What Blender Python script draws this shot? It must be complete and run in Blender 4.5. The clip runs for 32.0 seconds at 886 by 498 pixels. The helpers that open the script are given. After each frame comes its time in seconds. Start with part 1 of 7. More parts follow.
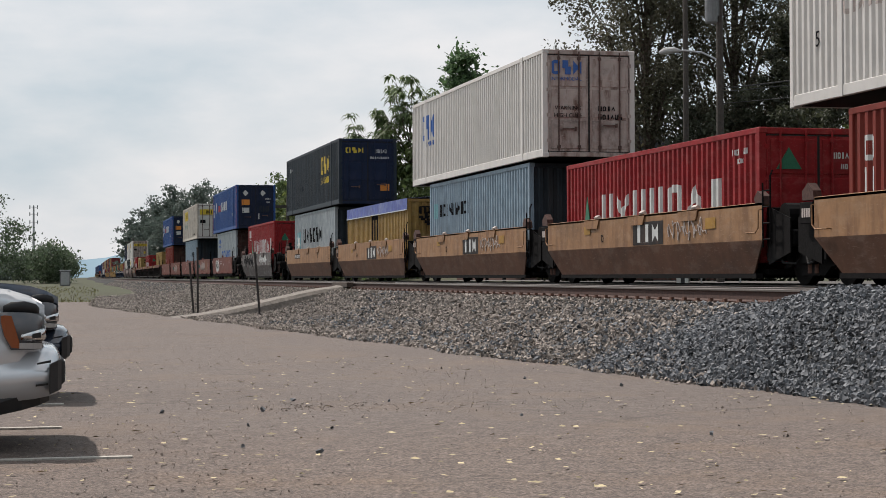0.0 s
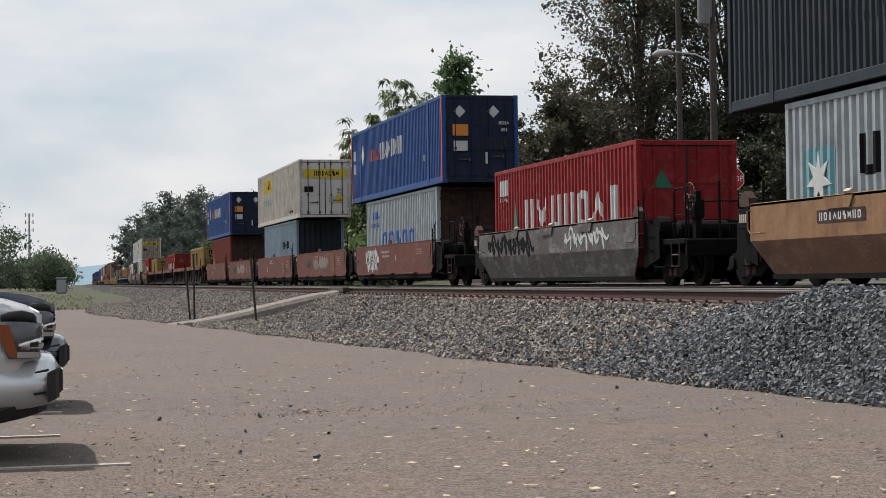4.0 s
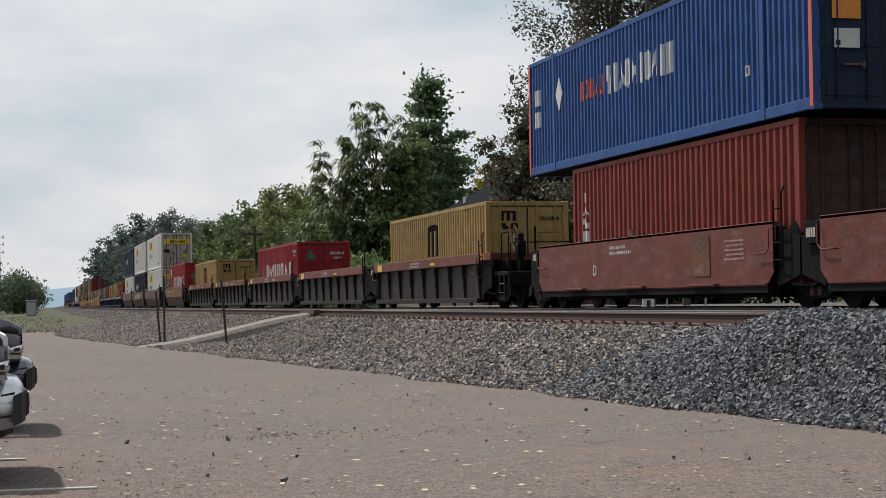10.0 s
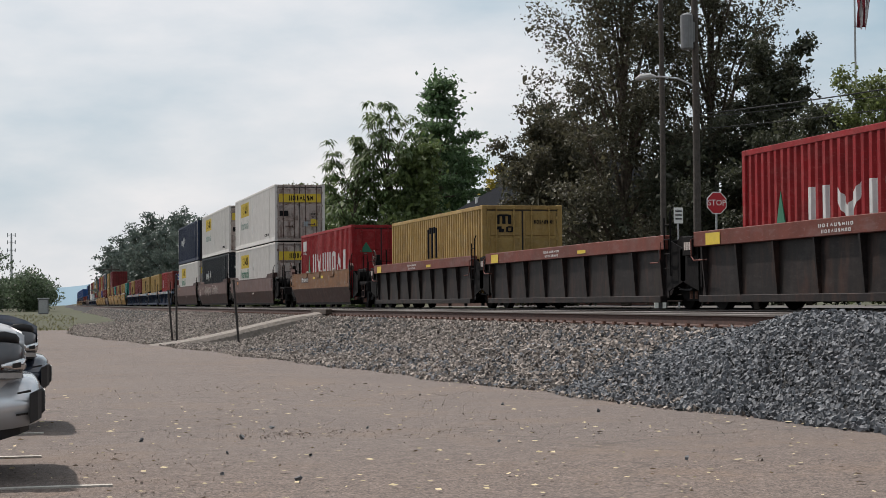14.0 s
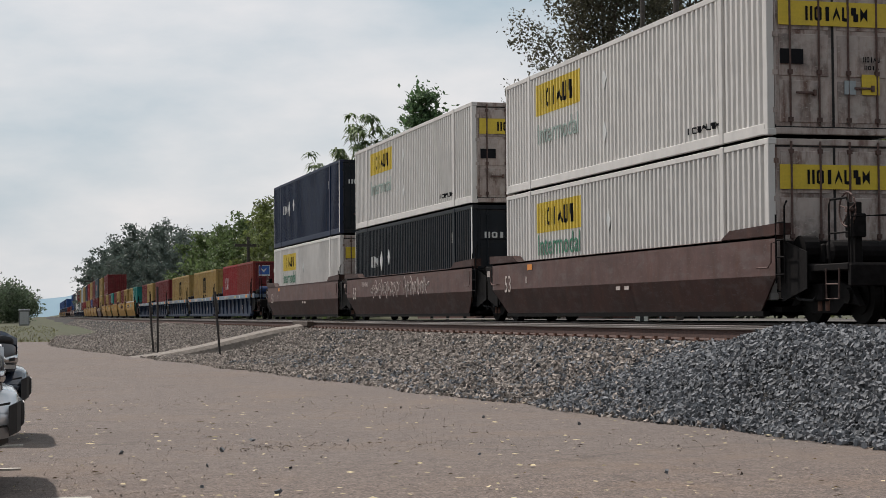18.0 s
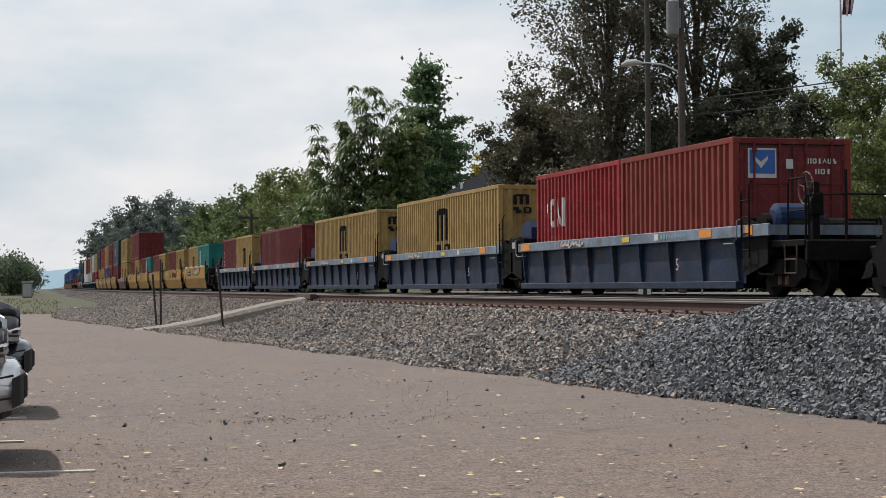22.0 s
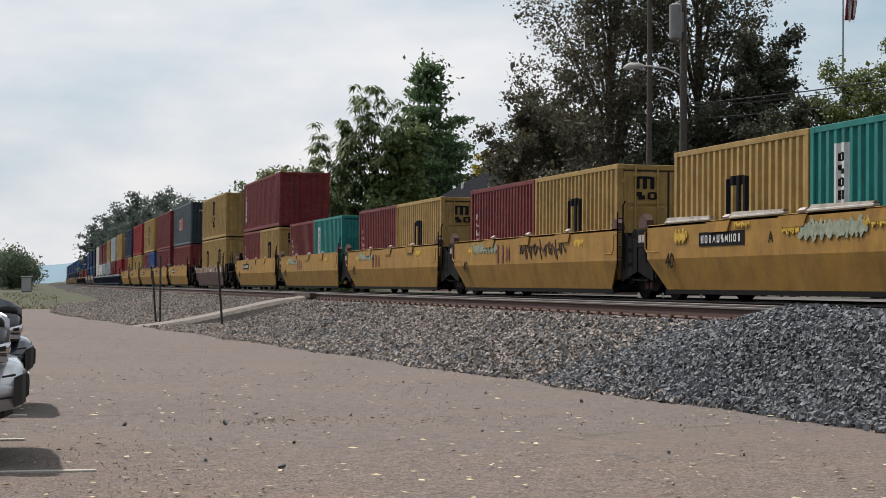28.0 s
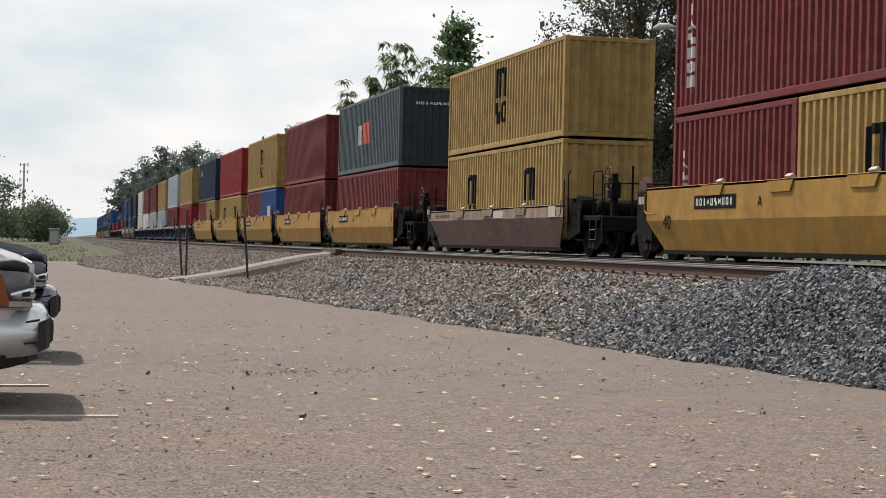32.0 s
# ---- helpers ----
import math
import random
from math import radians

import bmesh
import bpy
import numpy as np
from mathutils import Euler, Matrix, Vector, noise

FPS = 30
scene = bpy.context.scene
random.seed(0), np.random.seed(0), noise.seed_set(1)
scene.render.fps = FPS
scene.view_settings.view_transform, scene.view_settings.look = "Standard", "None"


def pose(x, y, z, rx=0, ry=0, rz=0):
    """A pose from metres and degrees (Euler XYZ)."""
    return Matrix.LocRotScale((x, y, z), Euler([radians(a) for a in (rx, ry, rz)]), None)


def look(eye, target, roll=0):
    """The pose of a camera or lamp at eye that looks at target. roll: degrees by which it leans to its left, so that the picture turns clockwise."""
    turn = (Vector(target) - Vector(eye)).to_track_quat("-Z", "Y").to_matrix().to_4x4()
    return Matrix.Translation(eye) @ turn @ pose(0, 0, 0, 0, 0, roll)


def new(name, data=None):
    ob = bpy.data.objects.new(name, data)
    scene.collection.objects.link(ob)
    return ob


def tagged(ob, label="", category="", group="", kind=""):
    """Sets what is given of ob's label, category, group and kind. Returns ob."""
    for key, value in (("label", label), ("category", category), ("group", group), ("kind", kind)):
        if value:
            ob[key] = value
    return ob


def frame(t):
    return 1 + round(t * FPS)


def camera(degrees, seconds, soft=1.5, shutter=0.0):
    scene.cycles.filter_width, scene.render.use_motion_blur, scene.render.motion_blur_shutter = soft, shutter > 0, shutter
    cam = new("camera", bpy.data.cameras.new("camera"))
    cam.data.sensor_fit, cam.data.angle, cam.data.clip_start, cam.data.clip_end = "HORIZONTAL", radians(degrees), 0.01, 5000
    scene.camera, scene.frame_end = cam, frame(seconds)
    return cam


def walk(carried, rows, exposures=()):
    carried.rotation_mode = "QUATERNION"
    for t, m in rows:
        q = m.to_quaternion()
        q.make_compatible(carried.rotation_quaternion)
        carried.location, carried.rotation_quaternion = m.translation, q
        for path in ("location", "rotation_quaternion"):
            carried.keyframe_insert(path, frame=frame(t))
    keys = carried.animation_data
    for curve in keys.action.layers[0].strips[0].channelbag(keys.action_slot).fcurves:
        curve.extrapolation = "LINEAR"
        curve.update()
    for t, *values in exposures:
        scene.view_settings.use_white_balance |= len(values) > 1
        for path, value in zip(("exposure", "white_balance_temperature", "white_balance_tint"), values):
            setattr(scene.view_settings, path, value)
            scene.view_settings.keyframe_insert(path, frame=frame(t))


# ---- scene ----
cam = camera(28.16, 32.0, soft=0.8)
PATH = [
    (0.0, (0.008, 0.102, 1.180, 90.869, 0.213, -13.447)),
    (0.5, (-0.007, -0.043, 1.187, 90.833, 0.313, -13.409)),
    (1.0, (-0.000, 0.018, 1.187, 90.889, 0.553, -13.474)),
    (1.5, (-0.001, 0.042, 1.183, 90.904, 0.683, -13.674)),
    (2.0, (-0.002, 0.018, 1.196, 90.940, 0.565, -13.621)),
    (2.5, (0.002, 0.023, 1.190, 90.997, 0.637, -13.515)),
    (3.0, (0.002, 0.014, 1.199, 91.015, 0.751, -13.570)),
    (3.5, (0.004, 0.025, 1.188, 90.951, 0.947, -13.557)),
    (5.5, (-0.010, 0.003, 1.200, 91.284, 0.106, -13.612)),
    (6.0, (-0.003, 0.013, 1.192, 91.347, 0.297, -13.604)),
    (6.5, (0.011, 0.042, 1.190, 91.344, 0.717, -13.744)),
    (7.0, (-0.006, -0.005, 1.203, 91.479, 1.043, -13.705)),
    (7.5, (0.020, 0.028, 1.193, 91.678, 0.993, -14.052)),
    (8.0, (0.012, 0.032, 1.199, 91.746, 0.755, -14.106)),
    (8.5, (0.011, -0.005, 1.210, 91.928, 0.652, -14.134)),
    (9.0, (0.010, 0.006, 1.201, 91.915, 0.681, -14.371)),
    (9.5, (0.025, -0.013, 1.203, 91.811, 0.850, -14.380)),
    (10.0, (0.026, 0.011, 1.192, 91.694, 0.831, -14.483)),
    (10.5, (0.020, 0.007, 1.196, 91.626, 0.800, -14.474)),
    (11.0, (0.011, 0.019, 1.190, 91.604, 0.759, -14.320)),
    (11.5, (0.008, 0.010, 1.194, 91.665, 0.596, -14.281)),
    (12.0, (-0.002, -0.013, 1.198, 91.629, 0.613, -14.164)),
    (12.5, (-0.000, -0.008, 1.190, 91.715, 0.757, -14.084)),
    (13.0, (0.004, 0.004, 1.188, 91.712, 0.656, -14.102)),
    (13.5, (-0.007, -0.028, 1.195, 91.710, 0.543, -14.105)),
    (15.5, (-0.003, -0.008, 1.188, 91.690, 0.506, -14.149)),
    (16.0, (0.003, 0.003, 1.193, 91.782, 0.135, -14.270)),
    (16.5, (0.006, 0.026, 1.188, 91.737, 0.080, -14.237)),
    (17.0, (-0.014, 0.015, 1.201, 91.698, 0.096, -14.149)),
    (17.5, (-0.002, -0.009, 1.206, 91.957, 0.273, -14.295)),
    (18.0, (0.001, -0.040, 1.200, 92.093, 0.404, -14.705)),
    (18.5, (0.022, 0.023, 1.190, 91.498, 0.155, -15.184)),
    (19.0, (0.007, 0.022, 1.193, 91.383, 0.006, -15.003)),
    (19.5, (0.000, -0.004, 1.187, 91.307, -0.201, -14.840)),
    (20.0, (-0.001, -0.014, 1.198, 91.264, -0.139, -14.740)),
    (20.5, (0.006, 0.008, 1.185, 91.246, -0.131, -14.677)),
    (21.0, (-0.012, -0.004, 1.188, 91.166, 0.064, -14.520)),
    (21.5, (0.002, 0.012, 1.202, 91.113, 0.195, -14.667)),
    (22.0, (0.002, 0.006, 1.201, 91.216, 0.305, -14.618)),
    (22.5, (0.008, 0.007, 1.204, 91.345, 0.281, -14.740)),
    (23.0, (0.008, 0.007, 1.204, 91.373, 0.277, -14.824)),
    (23.5, (0.012, 0.005, 1.205, 91.411, 0.427, -14.772)),
    (24.0, (0.006, 0.003, 1.211, 91.506, 0.388, -14.923)),
    (24.5, (0.009, 0.018, 1.204, 91.467, 0.408, -14.979)),
    (25.0, (0.002, 0.012, 1.200, 91.450, 0.412, -14.893)),
    (25.5, (-0.005, -0.012, 1.206, 91.496, 0.238, -14.818)),
    (27.5, (-0.026, -0.015, 1.241, 91.271, -0.430, -14.651)),
    (28.0, (-0.027, -0.040, 1.239, 91.192, -0.430, -14.651)),
    (28.5, (-0.024, -0.028, 1.233, 91.121, -0.155, -14.689)),
    (29.0, (-0.014, -0.039, 1.232, 90.858, 0.104, -14.718)),
    (29.5, (-0.026, -0.049, 1.234, 90.694, -0.179, -14.885)),
    (30.0, (-0.014, -0.029, 1.230, 90.645, -0.808, -14.947)),
    (30.5, (-0.024, -0.039, 1.208, 90.254, -1.343, -14.410)),
    (31.0, (-0.014, -0.009, 1.192, 89.592, -1.732, -13.593)),
    (31.5, (-0.018, -0.075, 1.198, 89.440, -1.756, -13.419)),
    (32.0, (-0.007, -0.056, 1.192, 89.866, -1.354, -13.795)),
]
walk(cam, [(t, pose(*p)) for t, p in PATH], exposures=[(0.0, -0.05, 6550, 14), (5.5, -0.03, 6500, 14), (8.5, -0.10, 6500, 14), (13.5, -0.05, 6500, 14), (15.5, -0.03, 6500, 14), (17.5, -0.15, 6550, 14), (19.5, -0.13, 6550, 14), (21.5, 0.0, 6500, 14), (29.5, 0.0, 6500, 14), (31.0, 0.15, 6700, 14), (32.0, 0.2, 6700, 14)])

# Plan: x across the tracks, y along them, z up; the parking lot is z = 0.
RAIL_Z = 0.98          # top of the rails
NEAR_X, TRAIN_X = 10.7, 14.88   # centre lines of the empty track and of the train's track
SPEED = 15.1


def bend(y):
    """Sideways shift of both tracks at y: straight, a wide curve, straight again."""
    if y < 60:
        return 0.0
    if y < 250:
        return 8.5e-5 * (y - 60) ** 2
    return 8.5e-5 * 190 ** 2 + 0.0323 * (y - 250)


def heading(y):
    return math.degrees(math.atan((bend(y + 1) - bend(y - 1)) / 2))


# ---- world and light ----
world = bpy.data.worlds.new("world")
scene.world = world
world.use_nodes = True
wn, wl = world.node_tree.nodes, world.node_tree.links
wn.clear()
w_out = wn.new("ShaderNodeOutputWorld")
w_bg = wn.new("ShaderNodeBackground")
w_sky = wn.new("ShaderNodeTexSky")
w_sky.sky_type = "NISHITA"
w_sky.sun_disc = False
w_sky.sun_elevation = radians(56)
w_sky.sun_rotation = radians(-32)
w_sky.air_density, w_sky.dust_density = 1.0, 4.0
w_coord = wn.new("ShaderNodeTexCoord")
w_map = wn.new("ShaderNodeMapping")
w_map.inputs["Scale"].default_value = (1.0, 1.0, 2.6)
w_map.inputs["Location"].default_value = (0.35, 0.1, 0.25)
w_noise = wn.new("ShaderNodeTexNoise")
w_noise.inputs["Scale"].default_value = 3.2
w_noise.inputs["Detail"].default_value = 7
w_noise.inputs["Roughness"].default_value = 0.52
w_ramp = wn.new("ShaderNodeValToRGB")
w_ramp.color_ramp.elements[0].position = 0.36
w_ramp.color_ramp.elements[0].color = (0.480, 0.655, 0.750, 1)
w_ramp.color_ramp.elements[1].position = 0.62
w_ramp.color_ramp.elements[1].color = (1.04, 1.05, 1.04, 1)
w_mul = wn.new("ShaderNodeMix")
w_mul.data_type = "RGBA"
w_mul.blend_type = "MIX"
w_mul.inputs[0].default_value = 0.86
w_scale = wn.new("ShaderNodeVectorMath")
w_scale.operation = "SCALE"
w_scale.inputs["Scale"].default_value = 0.10
wl.new(w_coord.outputs["Generated"], w_map.inputs["Vector"])
wl.new(w_map.outputs["Vector"], w_noise.inputs["Vector"])
wl.new(w_noise.outputs["Fac"], w_ramp.inputs["Fac"])
wl.new(w_sky.outputs["Color"], w_scale.inputs[0])
wl.new(w_scale.outputs["Vector"], w_mul.inputs[6])
wl.new(w_ramp.outputs["Color"], w_mul.inputs[7])
# haze glows round the sun and the sky deepens away from it
w_dot = wn.new("ShaderNodeVectorMath")
w_dot.operation = "DOT_PRODUCT"
w_dot.inputs[1].default_value = Vector((-30, 48, 84)).normalized()
w_glow = wn.new("ShaderNodeMapRange")
w_glow.interpolation_type = "SMOOTHSTEP"
w_glow.inputs["From Min"].default_value, w_glow.inputs["From Max"].default_value = -0.75, 0.52
w_glow.inputs["To Min"].default_value, w_glow.inputs["To Max"].default_value = 0.34, 1.0
w_fin = wn.new("ShaderNodeVectorMath")
w_fin.operation = "SCALE"
wl.new(w_coord.outputs["Generated"], w_dot.inputs[0])
wl.new(w_dot.outputs["Value"], w_glow.inputs["Value"])
wl.new(w_mul.outputs[2], w_fin.inputs[0])
wl.new(w_glow.outputs["Result"], w_fin.inputs["Scale"])
wl.new(w_fin.outputs["Vector"], w_bg.inputs["Color"])
w_bg.inputs["Strength"].default_value = 0.92
wl.new(w_bg.outputs["Background"], w_out.inputs["Surface"])

sun = new("sun", bpy.data.lights.new("sun", "SUN"))
sun.data.energy = 4.4
sun.data.angle = radians(1.5)
sun.data.color = (1.0, 0.95, 0.87)
sun.matrix_world = look((-30, 48, 84), (0, 0, 0))


# ---- materials ----
def material(name, color, rough=0.7, metal=0.0, grain=0.0, grain_scale=20.0, stain=0.0, stain_scale=1.5,
             stain_color=(0.05, 0.04, 0.03), bump=0.0, bump_scale=60.0, vary=0.0, streak=False, island=False, detail=4):
    """Base colour with fine grain, larger stains (streaks when streak is on), bump and a shift from object to object."""
    m = bpy.data.materials.new(name)
    m.use_nodes = True
    n, l = m.node_tree.nodes, m.node_tree.links
    b = n["Principled BSDF"]
    b.inputs["Roughness"].default_value = rough
    b.inputs["Metallic"].default_value = metal
    tc = n.new("ShaderNodeTexCoord")
    rgb = n.new("ShaderNodeRGB")
    rgb.outputs[0].default_value = (*color, 1)
    out = rgb.outputs[0]

    def noise_tex(scale, stretch=None, det=4):
        t = n.new("ShaderNodeTexNoise")
        t.inputs["Scale"].default_value = scale
        t.inputs["Detail"].default_value = det
        t.inputs["Roughness"].default_value = 0.62
        if stretch:
            mp = n.new("ShaderNodeMapping")
            mp.inputs["Scale"].default_value = stretch
            l.new(tc.outputs["Object"], mp.inputs["Vector"])
            l.new(mp.outputs["Vector"], t.inputs["Vector"])
        else:
            l.new(tc.outputs["Object"], t.inputs["Vector"])
        return t

    def mixed(a, bcol, fac, blend="MIX"):
        x = n.new("ShaderNodeMix")
        x.data_type = "RGBA"
        x.blend_type = blend
        if isinstance(fac, float):
            x.inputs[0].default_value = fac
        else:
            l.new(fac, x.inputs[0])
        l.new(a, x.inputs[6])
        if isinstance(bcol, tuple):
            x.inputs[7].default_value = (*bcol, 1)
        else:
            l.new(bcol, x.inputs[7])
        return x.outputs[2]

    def ramp(src, lo, hi, a, bq):
        r = n.new("ShaderNodeMapRange")
        r.inputs["From Min"].default_value, r.inputs["From Max"].default_value = lo, hi
        r.inputs["To Min"].default_value, r.inputs["To Max"].default_value = a, bq
        l.new(src, r.inputs["Value"])
        return r.outputs["Result"]

    if vary or island:
        if island:
            g = n.new("ShaderNodeNewGeometry")
            src = g.outputs["Random Per Island"]
        else:
            g = n.new("ShaderNodeObjectInfo")
            src = g.outputs["Random"]
        hsv = n.new("ShaderNodeHueSaturation")
        l.new(out, hsv.inputs["Color"])
        l.new(ramp(src, 0, 1, 1 - vary, 1 + vary), hsv.inputs["Value"])
        out = hsv.outputs["Color"]
    if grain:
        t = noise_tex(grain_scale, det=detail)
        hsv = n.new("ShaderNodeHueSaturation")
        l.new(out, hsv.inputs["Color"])
        l.new(ramp(t.outputs["Fac"], 0.3, 0.7, 1 - grain, 1 + grain), hsv.inputs["Value"])
        out = hsv.outputs["Color"]
    if stain:
        t = noise_tex(stain_scale, (2.4, 2.4, 0.38) if streak else None)
        out = mixed(out, stain_color, ramp(t.outputs["Fac"], 0.48, 0.74, 0.0, stain))
    l.new(out, b.inputs["Base Color"])
    if bump:
        t = noise_tex(bump_scale)
        bp = n.new("ShaderNodeBump")
        bp.inputs["Strength"].default_value = bump
        bp.inputs["Distance"].default_value = 0.02
        l.new(t.outputs["Fac"], bp.inputs["Height"])
        l.new(bp.outputs["Normal"], b.inputs["Normal"])
    return m


def dull(m, level=0.08):
    m.node_tree.nodes["Principled BSDF"].inputs["Specular IOR Level"].default_value = level
    return m


def paint(name, color, wear=0.35, rough=0.55, dirt=(0.07, 0.05, 0.036), grain=0.22):
    color = tuple(0.50 * k for k in color)
    m = material(name, color, rough=rough, grain=grain, grain_scale=1.9, stain=wear, stain_scale=1.1,
                 stain_color=dirt, bump=0.06, bump_scale=14.0, vary=0.07, streak=True)
    m.node_tree.nodes["Principled BSDF"].inputs["Specular IOR Level"].default_value = 0.16
    return m


def weathered(m, pale=(0.30, 0.27, 0.25), rust=(0.10, 0.045, 0.03), amount=0.5):
    """Scuffs along the side, paint rubbed pale, and rust and soot in spots and runs."""
    n, l = m.node_tree.nodes, m.node_tree.links
    b = n["Principled BSDF"]
    out = b.inputs["Base Color"].links[0].from_socket
    tc = n.new("ShaderNodeTexCoord")
    info = n.new("ShaderNodeObjectInfo")
    for color, stretch, scale, lo, hi, k in ((pale, (1.0, 0.55, 1.6), 2.6, 0.51, 0.64, amount), (rust, (1.6, 1.6, 0.45), 1.9, 0.50, 0.66, amount * 1.1),
                                             ((0.022, 0.02, 0.019), (1.0, 0.30, 1.0), 1.1, 0.52, 0.70, amount * 0.9), (pale, (1.0, 0.5, 2.0), 12.0, 0.58, 0.64, amount * 1.1)):
        off = n.new("ShaderNodeVectorMath")
        off.operation = "MULTIPLY_ADD"
        off.inputs[1].default_value = (37.0, 53.0, 11.0)
        l.new(info.outputs["Random"], off.inputs[0])
        l.new(tc.outputs["Object"], off.inputs[2])
        mp = n.new("ShaderNodeMapping")
        mp.inputs["Scale"].default_value = stretch
        t = n.new("ShaderNodeTexNoise")
        t.inputs["Scale"].default_value = scale
        t.inputs["Detail"].default_value = 8
        t.inputs["Roughness"].default_value = 0.66
        r = n.new("ShaderNodeMapRange")
        r.inputs["From Min"].default_value, r.inputs["From Max"].default_value = lo, hi
        r.inputs["To Min"].default_value, r.inputs["To Max"].default_value = 0.0, min(1.0, k)
        x = n.new("ShaderNodeMix")
        x.data_type = "RGBA"
        l.new(off.outputs["Vector"], mp.inputs["Vector"])
        l.new(mp.outputs["Vector"], t.inputs["Vector"])
        l.new(t.outputs["Fac"], r.inputs["Value"])
        l.new(r.outputs["Result"], x.inputs[0])
        l.new(out, x.inputs[6])
        x.inputs[7].default_value = (*color, 1)
        out = x.outputs[2]
    l.new(out, b.inputs["Base Color"])
    return m


def asphalt_material():
    """Worn asphalt: pale and dark chips, blotches, a few darker repairs and thin cracks."""
    m = material("asphalt", (0.131, 0.106, 0.093), rough=0.93, grain=0.20, grain_scale=6.0, stain=0.8, stain_scale=0.16,
                 stain_color=(0.108, 0.087, 0.077), bump=1.0, bump_scale=30.0, detail=8)
    n, l = m.node_tree.nodes, m.node_tree.links
    b = n["Principled BSDF"]
    old = b.inputs["Base Color"].links[0].from_socket
    tc = n.new("ShaderNodeTexCoord")
    vo = n.new("ShaderNodeTexVoronoi")
    vo.inputs["Scale"].default_value = 70.0
    sep = n.new("ShaderNodeSeparateColor")
    mr = n.new("ShaderNodeMapRange")
    mr.inputs["To Min"].default_value, mr.inputs["To Max"].default_value = 0.62, 1.40
    hsv = n.new("ShaderNodeHueSaturation")
    l.new(tc.outputs["Object"], vo.inputs["Vector"])
    l.new(vo.outputs["Color"], sep.inputs["Color"])
    l.new(sep.outputs["Red"], mr.inputs["Value"])
    l.new(mr.outputs["Result"], hsv.inputs["Value"])
    l.new(old, hsv.inputs["Color"])
    crack = n.new("ShaderNodeTexVoronoi")
    crack.feature = "DISTANCE_TO_EDGE"
    crack.inputs["Scale"].default_value = 0.16
    warp = n.new("ShaderNodeTexNoise")
    warp.inputs["Scale"].default_value = 1.1
    warp.inputs["Detail"].default_value = 6
    add = n.new("ShaderNodeVectorMath")
    add.operation = "MULTIPLY_ADD"
    add.inputs[1].default_value = (1.6, 1.6, 0.0)
    l.new(tc.outputs["Object"], warp.inputs["Vector"])
    l.new(warp.outputs["Color"], add.inputs[0])
    l.new(tc.outputs["Object"], add.inputs[2])
    l.new(add.outputs["Vector"], crack.inputs["Vector"])
    cr = n.new("ShaderNodeMapRange")
    cr.inputs["From Min"].default_value, cr.inputs["From Max"].default_value = 0.001, 0.005
    cr.inputs["To Min"].default_value, cr.inputs["To Max"].default_value = 0.5, 0.0
    l.new(crack.outputs["Distance"], cr.inputs["Value"])
    mx = n.new("ShaderNodeMix")
    mx.data_type = "RGBA"
    l.new(cr.outputs["Result"], mx.inputs[0])
    l.new(hsv.outputs["Color"], mx.inputs[6])
    mx.inputs[7].default_value = (0.06, 0.05, 0.042, 1)
    # brown dust lying in drifts
    dust = n.new("ShaderNodeTexNoise")
    dust.inputs["Scale"].default_value = 0.55
    dust.inputs["Detail"].default_value = 9
    dust.inputs["Roughness"].default_value = 0.7
    l.new(tc.outputs["Object"], dust.inputs["Vector"])
    dust_fac = n.new("ShaderNodeMapRange")
    dust_fac.inputs["From Min"].default_value, dust_fac.inputs["From Max"].default_value = 0.50, 0.64
    dust_fac.inputs["To Min"].default_value, dust_fac.inputs["To Max"].default_value = 0.0, 0.55
    l.new(dust.outputs["Fac"], dust_fac.inputs["Value"])
    drift = n.new("ShaderNodeMix")
    drift.data_type = "RGBA"
    l.new(dust_fac.outputs["Result"], drift.inputs[0])
    l.new(mx.outputs[2], drift.inputs[6])
    drift.inputs[7].default_value = (0.165, 0.120, 0.090, 1)
    # an older, redder and coarser surface near the entrance, with an uneven seam
    pos = n.new("ShaderNodeSeparateXYZ")
    l.new(tc.outputs["Object"], pos.inputs["Vector"])
    seam = n.new("ShaderNodeMath")
    seam.operation = "MULTIPLY_ADD"
    seam.inputs[1].default_value = 1.5
    l.new(warp.outputs["Fac"], seam.inputs[0])
    l.new(pos.outputs["Y"], seam.inputs[2])
    old_side = n.new("ShaderNodeMapRange")
    old_side.inputs["From Min"].default_value, old_side.inputs["From Max"].default_value = 12.4, 15.5
    old_side.inputs["To Min"].default_value, old_side.inputs["To Max"].default_value = 1.0, 0.0
    l.new(seam.outputs["Value"], old_side.inputs["Value"])
    chips = n.new("ShaderNodeTexVoronoi")
    chips.inputs["Scale"].default_value = 64.0
    l.new(tc.outputs["Object"], chips.inputs["Vector"])
    chip_ramp = n.new("ShaderNodeValToRGB")
    chip_ramp.color_ramp.elements[0].position = 0.1
    chip_ramp.color_ramp.elements[0].color = (0.66, 0.63, 0.61, 1)
    chip_ramp.color_ramp.elements[1].position = 0.9
    chip_ramp.color_ramp.elements[1].color = (1.36, 1.30, 1.25, 1)
    chip_sep = n.new("ShaderNodeSeparateColor")
    l.new(chips.outputs["Color"], chip_sep.inputs["Color"])
    l.new(chip_sep.outputs["Green"], chip_ramp.inputs["Fac"])
    worn = n.new("ShaderNodeMix")
    worn.data_type, worn.blend_type = "RGBA", "MULTIPLY"
    l.new(old_side.outputs["Result"], worn.inputs[0])
    l.new(drift.outputs[2], worn.inputs[6])
    l.new(chip_ramp.outputs["Color"], worn.inputs[7])
    l.new(worn.outputs[2], b.inputs["Base Color"])
    return m


